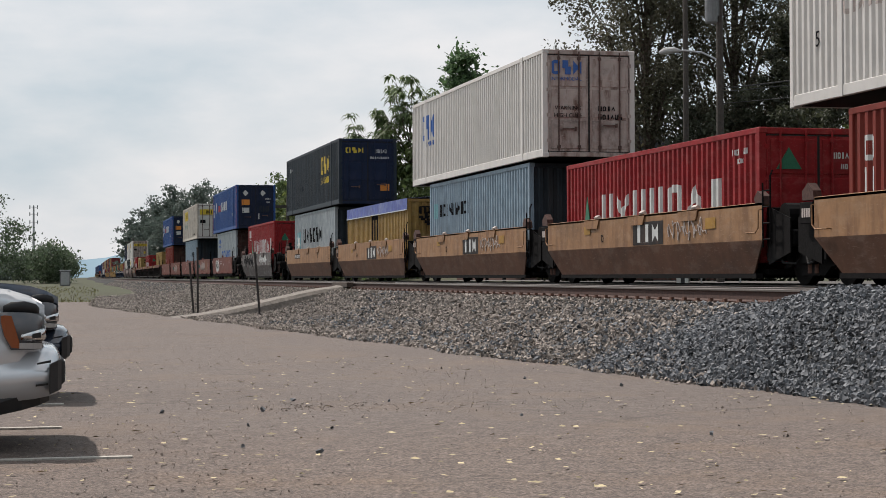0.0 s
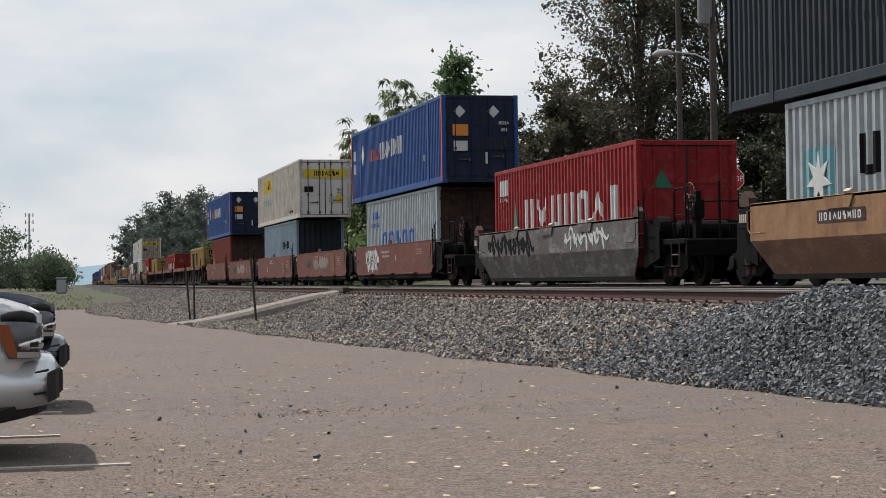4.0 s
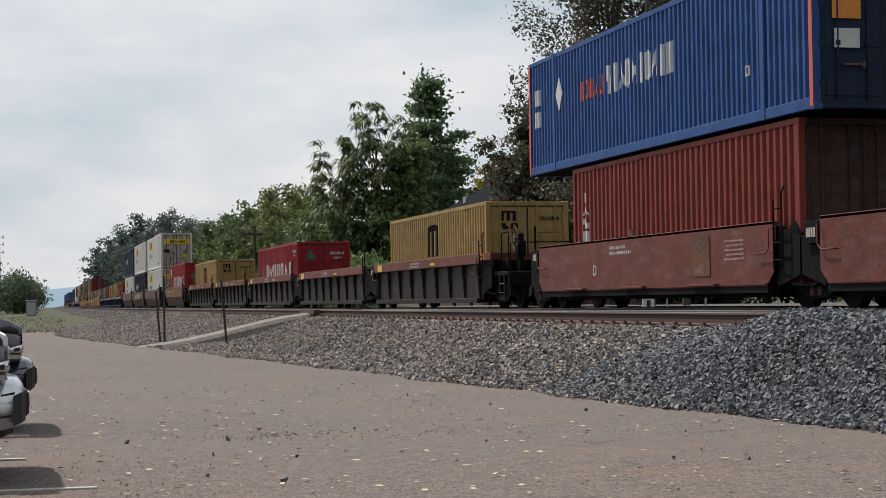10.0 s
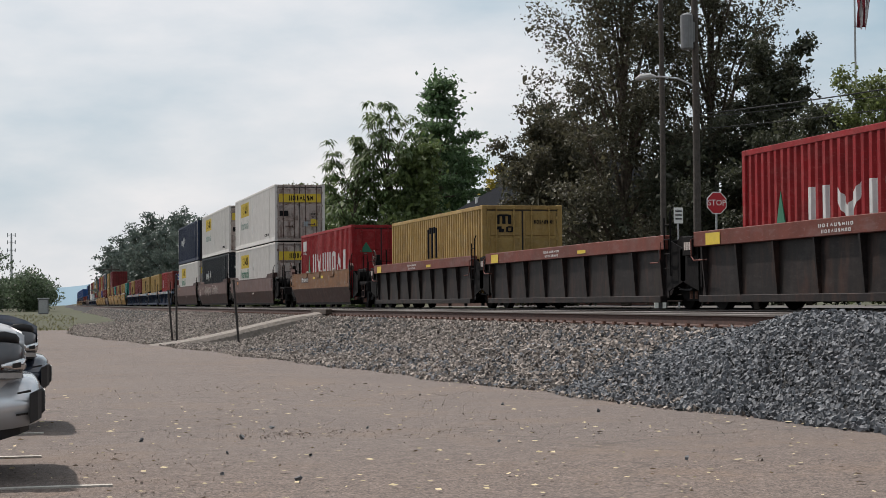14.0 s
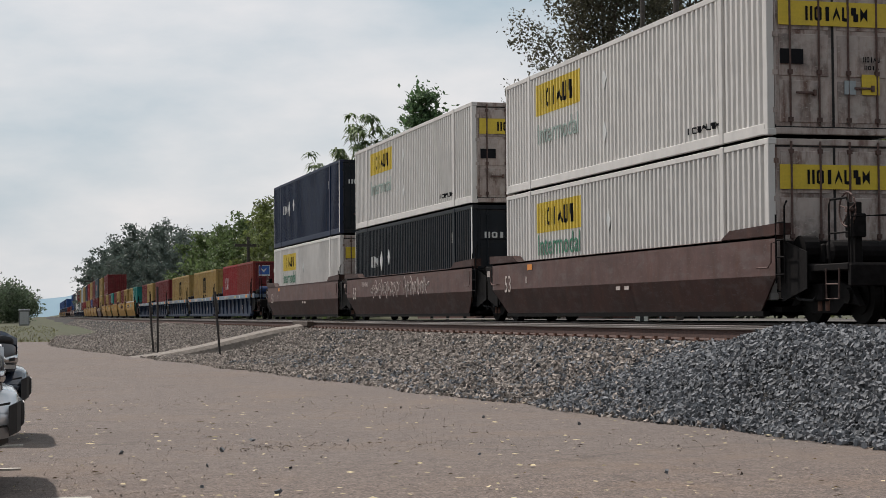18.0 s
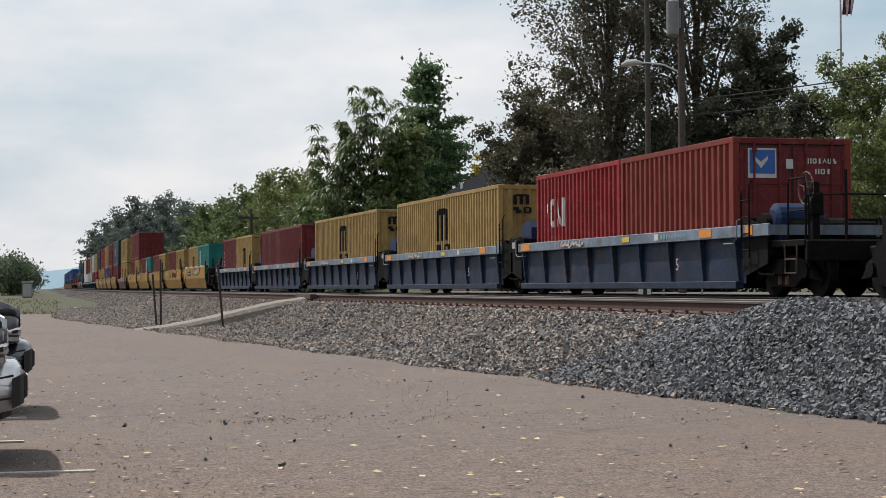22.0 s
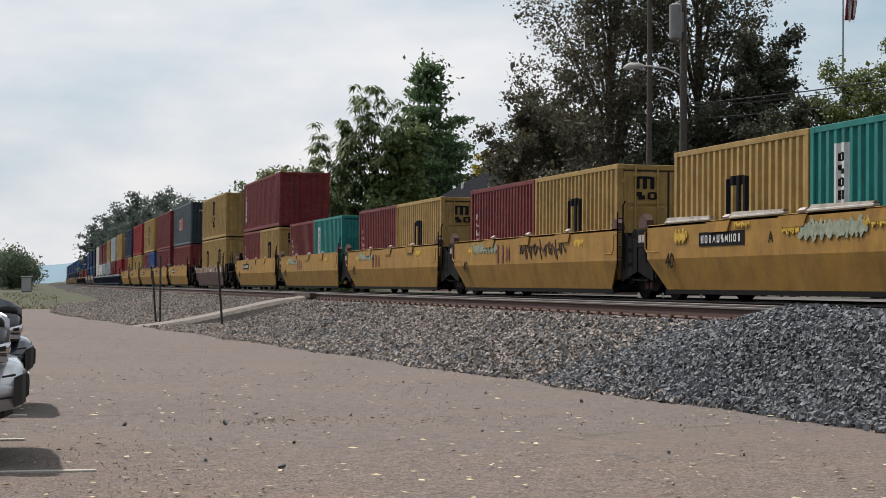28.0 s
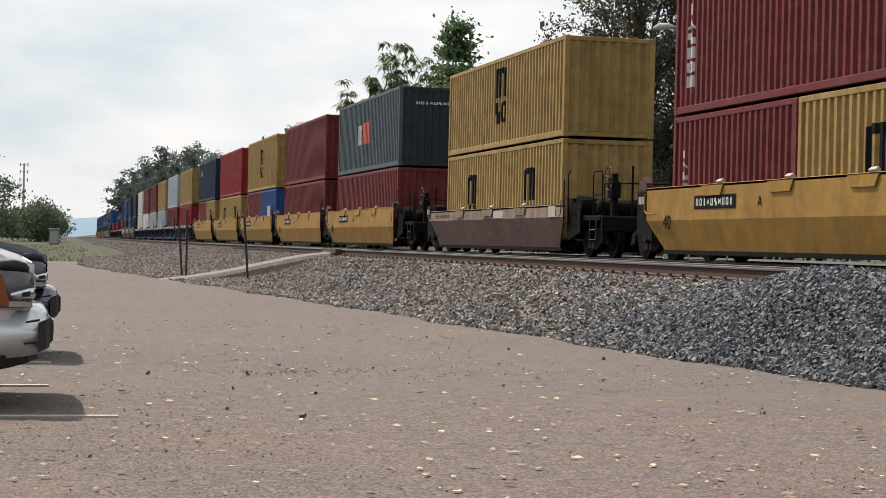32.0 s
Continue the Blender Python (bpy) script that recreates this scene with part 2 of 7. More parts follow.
MAT = {
    "asphalt": asphalt_material(),
    "grass": material("grass", (0.046, 0.047, 0.021), rough=0.95, grain=0.3, grain_scale=0.8, stain=0.5, stain_scale=0.05,
                      stain_color=(0.05, 0.065, 0.022), bump=0.4, bump_scale=8.0),
    # near-black bed: shade in the gaps between stones put into its colour
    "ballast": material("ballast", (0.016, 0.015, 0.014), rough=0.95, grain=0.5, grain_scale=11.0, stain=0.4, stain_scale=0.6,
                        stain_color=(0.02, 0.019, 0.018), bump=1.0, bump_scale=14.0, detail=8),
    "stone": material("stone", (0.265, 0.228, 0.200), rough=0.9, grain=0.25, grain_scale=25.0, vary=0.6, island=True),
    "dark_stone": material("dark_stone", (0.130, 0.135, 0.144), rough=0.8, grain=0.3, grain_scale=25.0, vary=0.6, island=True),
    "pebble": material("pebble", (0.260, 0.210, 0.178), rough=0.9, vary=0.6, island=True),
    "dead_leaf": material("dead_leaf", (0.40, 0.33, 0.20), rough=0.85, vary=0.5, island=True),
    "concrete": material("concrete", (0.185, 0.160, 0.138), rough=0.9, grain=0.35, grain_scale=9.0, stain=0.6, stain_scale=0.9,
                         stain_color=(0.11, 0.092, 0.078), bump=0.25, bump_scale=40.0),
    "rail_side": material("rail_side", (0.062, 0.031, 0.024), rough=0.85, grain=0.3, grain_scale=12.0, bump=0.2),
    "rail_head": material("rail_head", (0.14, 0.12, 0.108), rough=0.45, metal=0.4, grain=0.1),
    "tie": material("tie", (0.050, 0.036, 0.028), rough=0.95, grain=0.4, grain_scale=10.0, vary=0.25, bump=0.5, bump_scale=25.0),
    "rust": material("rust", (0.105, 0.050, 0.034), rough=0.9, grain=0.35, grain_scale=15.0, bump=0.2),
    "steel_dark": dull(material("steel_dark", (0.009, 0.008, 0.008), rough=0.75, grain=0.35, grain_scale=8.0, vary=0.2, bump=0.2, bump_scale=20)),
    "bracket": material("rusty_bracket", (0.060, 0.027, 0.021), rough=0.9, grain=0.35, grain_scale=15.0, bump=0.2),
    "lock_rod": material("rusty_lock_rod", (0.085, 0.050, 0.042), rough=0.8, grain=0.4, grain_scale=9.0),
    "gasket": material("rubber_gasket", (0.016, 0.015, 0.015), rough=0.9, grain=0.3),
    "wheel_steel": dull(material("wheel_steel", (0.009, 0.008, 0.0075), rough=0.7, metal=0.2, grain=0.3, grain_scale=10.0)),
    "bark": material("bark", (0.085, 0.065, 0.05), rough=0.95, grain=0.4, grain_scale=6.0, bump=0.6, bump_scale=9.0),
    "pole_wood": material("pole_wood", (0.066, 0.056, 0.049), rough=0.9, grain=0.3, grain_scale=9.0, bump=0.3),
    "galvanised": material("galvanised", (0.40, 0.41, 0.42), rough=0.45, metal=0.7, grain=0.12),
    "wire": material("wire", (0.03, 0.03, 0.03), rough=0.6),
    "white_paint": material("white_paint", (0.72, 0.72, 0.70), rough=0.6, grain=0.08, stain=0.25, stain_scale=2.0),
    "black_paint": material("black_paint", (0.018, 0.018, 0.02), rough=0.5, grain=0.2),
    "line_paint": material("line_paint", (0.40, 0.37, 0.33), rough=0.85, grain=0.3, grain_scale=30.0),
}


# ---- mesh helpers ----
class Build:
    """Collects boxes, prisms and tubes into one mesh."""

    def __init__(self):
        self.v, self.f = [], []

    def add(self, vs, fs):
        o = len(self.v)
        self.v += vs
        self.f += [tuple(i + o for i in f) for f in fs]
        return self

    def box(self, x0, y0, z0, x1, y1, z1, c=0.0):
        if c <= 0:
            return self.add([(x, y, z) for x in (x0, x1) for y in (y0, y1) for z in (z0, z1)],
                            [(0, 1, 3, 2), (4, 6, 7, 5), (0, 4, 5, 1), (2, 3, 7, 6), (0, 2, 6, 4), (1, 5, 7, 3)])
        # chamfered box: three points at each corner
        vs, idx = [], {}
        for i, x in enumerate((x0, x1)):
            for j, y in enumerate((y0, y1)):
                for k, z in enumerate((z0, z1)):
                    sx, sy, sz = (1 - 2 * i) * c, (1 - 2 * j) * c, (1 - 2 * k) * c
                    for a, p in enumerate(((x, y + sy, z + sz), (x + sx, y, z + sz), (x + sx, y + sy, z))):
                        idx[i, j, k, a] = len(vs)
                        vs.append(p)
        fs = []
        for a in range(3):
            u, w = [q for q in range(3) if q != a]
            for s in (0, 1):
                ring = []
                for p, q in ((0, 0), (1, 0), (1, 1), (0, 1)):
                    t = [0, 0, 0]
                    t[a], t[u], t[w] = s, p, q
                    ring.append(idx[(*t, a)])
                fs.append(tuple(ring if (s == 1) == (a != 1) else ring[::-1]))
            for p in (0, 1):
                for q in (0, 1):
                    e0, e1 = [0, 0, 0], [0, 0, 0]
                    e0[u] = e1[u] = p
                    e0[w] = e1[w] = q
                    e0[a], e1[a] = 0, 1
                    fs.append((idx[(*e0, u)], idx[(*e1, u)], idx[(*e1, w)], idx[(*e0, w)]))
        for i in (0, 1):
            for j in (0, 1):
                for k in (0, 1):
                    fs.append((idx[i, j, k, 0], idx[i, j, k, 1], idx[i, j, k, 2]))
        return self.add(vs, fs)

    def prism(self, outline, a0, a1, axis="x"):
        """Extrudes a closed outline of two coordinates along an axis."""
        n = len(outline)
        put = {"x": lambda p, a: (a, p[0], p[1]), "y": lambda p, a: (p[0], a, p[1]), "z": lambda p, a: (p[0], p[1], a)}[axis]
        vs = [put(p, a0) for p in outline] + [put(p, a1) for p in outline]
        fs = [tuple(range(n))[::-1], tuple(range(n, 2 * n))]
        fs += [(i, (i + 1) % n, n + (i + 1) % n, n + i) for i in range(n)]
        return self.add(vs, fs)

    def tube(self, pts, radii, sides=8, cap=True):
        pts = [Vector(p) for p in pts]
        vs, fs = [], []
        for i, p in enumerate(pts):
            d = (pts[min(i + 1, len(pts) - 1)] - pts[max(i - 1, 0)]).normalized()
            a = d.orthogonal().normalized() if abs(d.z) < 0.99 else Vector((1, 0, 0))
            a = (a - d * a.dot(d)).normalized()
            b = d.cross(a)
            r = radii[i] if isinstance(radii, (list, tuple)) else radii
            vs += [tuple(p + (a * math.cos(2 * math.pi * k / sides) + b * math.sin(2 * math.pi * k / sides)) * r) for k in range(sides)]
        for i in range(len(pts) - 1):
            for k in range(sides):
                k2 = (k + 1) % sides
                fs.append((i * sides + k, i * sides + k2, (i + 1) * sides + k2, (i + 1) * sides + k))
        if cap:
            fs += [tuple(range(sides))[::-1], tuple(range((len(pts) - 1) * sides, len(pts) * sides))]
        return self.add(vs, fs)

    def mesh(self, name, smooth=False):
        me = bpy.data.meshes.new(name)
        me.from_pydata(self.v, [], self.f)
        bm = bmesh.new()
        bm.from_mesh(me)
        bmesh.ops.recalc_face_normals(bm, faces=bm.faces)
        bm.to_mesh(me)
        bm.free()
        if smooth:
            me.polygons.foreach_set("use_smooth", [True] * len(me.polygons))
        me.update()
        return me


def array_mesh(name, verts, quads):
    """A mesh straight from arrays of points and faces, all with three or all with four corners."""
    me = bpy.data.meshes.new(name)
    n, k = len(quads), len(quads[0])
    me.vertices.add(len(verts))
    me.vertices.foreach_set("co", np.asarray(verts, dtype=np.float32).ravel())
    me.loops.add(k * n)
    me.loops.foreach_set("vertex_index", np.asarray(quads, dtype=np.int32).ravel())
    me.polygons.add(n)
    me.polygons.foreach_set("loop_start", np.arange(0, k * n, k, dtype=np.int32))
    me.update(calc_edges=True)
    me.shade_flat()
    return me


def put(name, me, mat, parent=None, m=None, label=""):
    """One mesh object; a shared mesh takes its material per object."""
    if isinstance(me, Build):
        me = me.mesh(name)
    ob = new(name, me)
    if not me.materials:
        me.materials.append(None)
    ob.material_slots[0].link = "OBJECT"
    ob.material_slots[0].material = mat
    if parent is not None:
        ob.parent = parent
    if m is not None:
        ob.matrix_basis = m
    if label:
        tagged(ob, label)
    return ob


def base(name, m=None):
    ob = new(name)
    if m is not None:
        ob.matrix_basis = m
    return ob


SHARED = {}


def shared(key, make):
    if key not in SHARED:
        b = make()
        SHARED[key] = b.mesh(key[0]) if isinstance(b, Build) else b
    return SHARED[key]


def letters(text, size, mat_name=None):
    """Flat mesh of words in the built-in font: reading along local x, upright along local y."""
    def make():
        cu = bpy.data.curves.new("words", "FONT")
        cu.body, cu.size, cu.extrude = text, size, 0.002
        cu.align_x, cu.align_y = "CENTER", "CENTER"
        cu.resolution_u = 2
        ob = bpy.data.objects.new("words", cu)
        me = bpy.data.meshes.new_from_object(ob)
        bpy.data.objects.remove(ob)
        me.materials.clear()
        return me
    return shared(("lettering", text, size), make)


# ---- the ground ----
def toe(y):
    """Where the lot meets the foot of the ballast."""
    t = 8.75 - 0.081 * min(y, 72)
    if y > 72:
        t += (5.2 - t) * min(1.0, (y - 72) / 60)
    return t + 0.10 * math.sin(y * 0.9) + 0.06 * math.sin(y * 2.3 + 1)


def mound(x, y):
    """The heap of fresh stone on the shoulder."""
    a = min(1.0, max(0.0, (21.6 - y) / 4.0)) * min(1.0, max(0.0, (y - 2.0) / 5.0))
    a = a * a * (3 - 2 * a)
    return 0.46 * a * math.exp(-((x - 8.55) / 0.75) ** 2)


SHOULDER, BED_Z = 9.25, 0.74


def ballast_z(x, y):
    t = toe(y)
    k = (x - t) / (SHOULDER - t)
    if k <= 0:
        return -0.05
    if k < 1:
        z = BED_Z * k ** (0.95 + 2.0 * min(1.0, max(0.0, (y - 22) / 26)))
    elif x < 17.6:
        z = BED_Z
    else:
        z = BED_Z - 0.12 * min(1.0, (x - 17.6) / 1.5)
    return z + (mound(x, y) * min(1.0, max(0.0, 2.4 * k)) if x < 9.9 else 0)


def land_z(x, y):
    """Soil under and round the place."""
    s = x - bend(y)
    z = -0.25
    if s > 18.5:
        z = 0.78 + 0.12 * min(1.0, (s - 18.5) / 9)
    elif s > 9:
        z = -0.25 + 1.03 * (s - 9) / 9.5
    if s > 24 and y > 110:
        z += min(7.0, 0.18 * (s - 24) * min(1.0, (y - 110) / 60))
    if y > 88 and s < 9:
        z += 0.35 * min(1.0, (y - 88) / 30) + 0.20 * min(1.0, max(0, y - 100) / 100)
    return z


def grid_mesh(name, xs, ys, fn):
    v = np.array([(x, y, fn(x, y)) for y in ys for x in xs])
    nx = len(xs)
    q = [(j * nx + i, j * nx + i + 1, (j + 1) * nx + i + 1, (j + 1) * nx + i) for j in range(len(ys) - 1) for i in range(nx - 1)]
    return array_mesh(name, v, q)


xs = [-2600, -1200, -500, -200, -90, -50, -30, -20, -12, -6, 0, 3, 6, 9, 12, 15, 18.5, 20, 22, 24, 26, 28, 32, 40, 50, 60, 80, 110, 160, 260, 500, 1200, 2600]
ys = [-2600, -1200, -600, -300, -120, -60, -30, 0, 20, 40, 60, 75, 84, 88, 92, 96, 100, 110, 118, 130, 145, 160, 180, 200, 225, 250, 280, 320, 380, 450, 600, 900, 1400, 2600]
ground = put("ground", grid_mesh("ground", xs, ys, land_z), MAT["grass"])
tagged(ground, "dry grass and soil reaching to the horizon", "ground", kind="structure")

xs = np.concatenate([np.linspace(-45, -5, 9), np.linspace(-2, 12, 15)])
ys = np.concatenate([np.linspace(-40, 4, 8), np.linspace(6, 88, 42), [91, 94, 97]])


def lot_z(x, y):
    h = 0.012 * noise.noise(Vector((x * 0.3, y * 0.3, 2))) - 0.004
    if y > 86:
        h -= 0.02 * (y - 86)
    return h


lot = put("parking_lot", grid_mesh("parking_lot", xs, ys, lot_z), MAT["asphalt"])
tagged(lot, "worn pale asphalt parking lot with loose grit", "pavement", kind="structure")

# the ballast bed, from the foot of the slope to beyond the far track
us = np.concatenate([np.linspace(0, 1, 16), np.linspace(1.06, 2.2, 8), np.linspace(2.4, 3.6, 6)])
ys = np.concatenate([np.linspace(-260, 0, 14), np.linspace(3, 60, 90), np.linspace(62, 130, 35), np.linspace(136, 300, 30), np.linspace(320, 1000, 18)])
v = []
for y in ys:
    t = toe(y) - 0.12
    for u in us:
        x = t + (SHOULDER - t) * u if u <= 1 else SHOULDER + (u - 1) * 3.9
        z = ballast_z(x, y) + 0.02 * noise.noise(Vector((x * 3, y * 3, 0)))
        v.append((x + bend(y), y, z))
n = len(us)
q = [(j * n + i, j * n + i + 1, (j + 1) * n + i + 1, (j + 1) * n + i) for j in range(len(ys) - 1) for i in range(n - 1)]
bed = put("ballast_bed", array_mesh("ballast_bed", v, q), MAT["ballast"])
tagged(bed, "crushed-stone ballast bed under two railway tracks, near-black for shaded gaps", "ballast", kind="structure")


# a stone is a four-sided block with an uneven, smaller top
BLOCK_V = np.array([(1.25, 0.1, -1), (0.1, 0.85, -1), (-1.2, -0.1, -1), (0.0, -0.85, -1), (0.8, 0.2, 1), (-0.1, 0.6, 1), (-0.75, -0.15, 1), (0.15, -0.6, 1)])
BLOCK_F = np.array([(4, 5, 6), (4, 6, 7), (0, 1, 5), (0, 5, 4), (1, 2, 6), (1, 6, 5), (2, 3, 7), (2, 7, 6), (3, 0, 4), (3, 4, 7)])


def rocks(name, places, sizes, seed, flat=0.72, tilt=0.38):
    """Angular stones, one lump each, at the places given."""
    rng = np.random.default_rng(seed)
    n = len(places)
    v = BLOCK_V[None] * rng.uniform(0.60, 1.15, (n, 8, 3))
    v *= rng.uniform(0.65, 1.3, (n, 1, 3)) * np.array([1, 1, flat])
    # lying about flat, turned any way
    q = np.concatenate([rng.normal(size=(n, 1)), rng.normal(size=(n, 2)) * tilt, rng.normal(size=(n, 1))], 1)
    q /= np.linalg.norm(q, axis=1, keepdims=True)
    w, x, y, z = q.T
    rot = np.stack([1 - 2 * (y * y + z * z), 2 * (x * y - z * w), 2 * (x * z + y * w),
                    2 * (x * y + z * w), 1 - 2 * (x * x + z * z), 2 * (y * z - x * w),
                    2 * (x * z - y * w), 2 * (y * z + x * w), 1 - 2 * (x * x + y * y)], -1).reshape(n, 3, 3)
    v = np.einsum("nij,nkj->nki", rot, v) * np.asarray(sizes)[:, None, None] * 0.5 + np.asarray(places)[:, None, :]
    f = BLOCK_F[None] + (np.arange(n) * 8)[:, None, None]
    return array_mesh(name, v.reshape(-1, 3), f.reshape(-1, 3))


rng = np.random.default_rng(5)
places, sizes, dark_p, dark_s = [], [], [], []
for i in range(86000):
    y = 11 + 84 * rng.random() ** 1.55
    t = toe(y)
    x = t - 0.18 + (9.8 - t) * rng.random()
    if x < t and rng.random() < 0.55:
        continue
    if 9.55 < x or (abs(y - 51.6 - 0.46 * (x - 3.0)) < 0.95 and x > 3):
        continue
    z = ballast_z(x, y)
    new_stone = mound(x, y) > 0.035 or (y < 34 and rng.random() < 0.30 * (1 - max(0, y - 22) / 12)) or (30 < y < 46 and rng.random() < 0.25 * (noise.noise(Vector((x * 0.5, y * 0.18, 7))) > 0.1))
    s = 0.030 + 0.044 * rng.random() ** 1.6 * (1.15 if new_stone else 1.0) * (1 + 0.006 * y)
    p = (x + bend(y), y, max(z, 0.0) + rng.uniform(0.0, 0.55) * s)
    if new_stone:
        dark_p.append(p), dark_s.append(s)
    else:
        places.append(p), sizes.append(s)
for i in range(32000):
    y = 8.5 + 13.5 * rng.random()
    x = toe(y) - 0.1 + (9.7 - toe(y)) * rng.random()
    s = 0.031 + 0.034 * rng.random() ** 1.5
    dark_p.append((x, y, max(0.0, ballast_z(x, y)) + rng.uniform(0.0, 1.1) * s))
    dark_s.append(s)
for i in range(7000):
    y = 93 + 130 * rng.random() ** 1.5
    t = toe(y)
    x = t + (9.5 - t) * rng.random()
    s = rng.uniform(0.06, 0.11)
    places.append((x + bend(y), y, max(ballast_z(x, y), 0.0) + 0.15 * s))
    sizes.append(s)
tagged(put("ballast_stones", rocks("ballast_stones", places, sizes, 1), MAT["stone"]), "dusty grey crushed stones on the embankment", "gravel", kind="stuff")
tagged(put("fresh_ballast_stones", rocks("fresh_ballast_stones", dark_p, dark_s, 2), MAT["dark_stone"]), "heap of fresh dark grey crushed stones", "gravel", kind="stuff")

# grit and dead leaves on the lot
pl, sz = [], []
for i in range(30000):
    y = 6.5 + 42 * rng.random() ** 2.1
    x = -0.25 * y - 1 + rng.random() * (0.25 * y + 1 + toe(y))
    if noise.noise(Vector((x * 0.55, y * 0.35, 4))) + rng.uniform(-0.55, 0.12) < 0:
        continue
    pl.append((x, y, 0.003))
    sz.append(rng.uniform(0.004, 0.013) * (1 + (rng.random() < 0.03) * 1.2))
for i in range(330):
    a, r = rng.uniform(0, 6.28), abs(rng.normal()) * 0.55
    pl.append((2.55 + 1.7 * r * math.cos(a), 15.9 + 1.3 * r * math.sin(a), 0.004))
    sz.append(rng.uniform(0.006, 0.017))
tagged(put("grit", rocks("grit", pl, sz, 3), MAT["pebble"]), "loose brown grit and small pebbles on the lot", "gravel", kind="stuff")
lv, lq = [], []
for i in range(1500):
    y = 6.8 + 19 * rng.random() ** 1.9
    x = -0.2 * y + rng.random() * (0.2 * y + toe(y) + 0.3)
    a, s = rng.uniform(0, 6.28), rng.uniform(0.011, 0.046)
    c, d = math.cos(a) * s, math.sin(a) * s
    h = rng.uniform(0.002, 0.016)
    k = len(lv)
    lv += [(x - c, y - d, 0.012), (x + d * 0.45, y - c * 0.45, 0.008 + h), (x + c, y + d, 0.014), (x - d * 0.45, y + c * 0.45, 0.01)]
    lq.append((k, k + 1, k + 2, k + 3))
tagged(put("dead_leaves", array_mesh("dead_leaves", lv, lq), MAT["dead_leaf"]), "scattered curled yellow and tan fallen leaves", "leaves", kind="stuff")

# single stones lying on the asphalt
for x, y, s in ((2.51, 16.7, 0.055), (1.94, 11.72, 0.055), (2.07, 15.55, 0.05), (6.2, 17.9, 0.05), (7.45, 17.1, 0.075), (3.38, 16.4, 0.03), (5.6, 19.5, 0.04), (1.5, 12.3, 0.04), (4.1, 14.4, 0.035), (6.9, 19.2, 0.05), (1.75, 14.0, 0.04), (2.35, 13.6, 0.035), (1.2, 15.6, 0.045), (4.95, 12.3, 0.04)):
    st = put("loose_stone", rocks("loose_stone", [(0, 0, 0.3 * s)], [s], int(x * 100)), MAT["dark_stone"], m=pose(x, y, 0))
    tagged(st, "single dark stone lying on the asphalt", "stone", "loose stones")

# painted bay lines beside the cars
for y, x0, x1 in ((11.85, -5.0, 0.72), (14.3, -5.0, 0.32), (16.9, -5.0, 0.4)):
    b = Build().box(x0, y - 0.04, -0.03, x1, y + 0.04, 0.009)
    tagged(put("bay_line", b, MAT["line_paint"]), "faded white painted parking bay line", "road marking", kind="structure")


# ---- the tracks ----
def rail_mesh(name, y0, y1, step, head):
    b = Build()
    if head:
        prof = [(-0.036, -0.030), (0.036, -0.030), (0.037, -0.006), (0.028, 0.0), (-0.028, 0.0), (-0.037, -0.006)]
    else:
        prof = [(-0.07, -0.185), (0.07, -0.185), (0.07, -0.172), (0.012, -0.15), (0.010, -0.05), (0.034, -0.030),
                (-0.034, -0.030), (-0.010, -0.05), (-0.012, -0.15), (-0.07, -0.172)]
    ys = [y0]
    while ys[-1] < y1:
        ys.append(min(y1, ys[-1] + step))
    n = len(prof)
    vs = [(p[0] + bend(y), y, p[1]) for y in ys for p in prof]
    fs = [(j * n + i, j * n + (i + 1) % n, (j + 1) * n + (i + 1) % n, (j + 1) * n + i) for j in range(len(ys) - 1) for i in range(n)]
    return b.add(vs, fs)


tie_mesh = Build().box(-1.3, -0.115, -0.18, 1.3, 0.115, 0.0, 0.015).mesh("tie")
plate_mesh = Build().box(-0.17, -0.10, 0.0, 0.17, 0.10, 0.014).box(-0.15, -0.04, 0.014, -0.10, 0.04, 0.05).box(0.10, -0.04, 0.014, 0.15, 0.04, 0.05).mesh("tie_plate")
for cx in (NEAR_X, TRAIN_X):
    tr = base("railway_track", pose(cx, 0, RAIL_Z))
    near = cx == NEAR_X
    tagged(tr, "empty railway track with rusty rails and wooden ties" if near else "railway track that carries the container train", "railway track", kind="structure")
    for s in (-0.755, 0.755):
        r = put("rail", rail_mesh("rail", -250, 950, 20, False), MAT["rail_side"], tr, pose(s, 0, 0), "rusty brown steel rail")
        put("rail_head", rail_mesh("rail_head", -250, 950, 20, True), MAT["rail_head"], r, label="bright worn running surface")
    y = 10.0
    count = 0
    while y < (150 if near else 60):
        put("tie", tie_mesh, MAT["tie"], tr, pose(bend(y), y, -0.192, 0, 0, random.uniform(-0.6, 0.6)))
        if near and y < 80:
            put("tie_plate", plate_mesh, MAT["rust"], tr, pose(bend(y) - 0.755, y, -0.19))
        y += 0.53 if near else 0.6
        count += 1

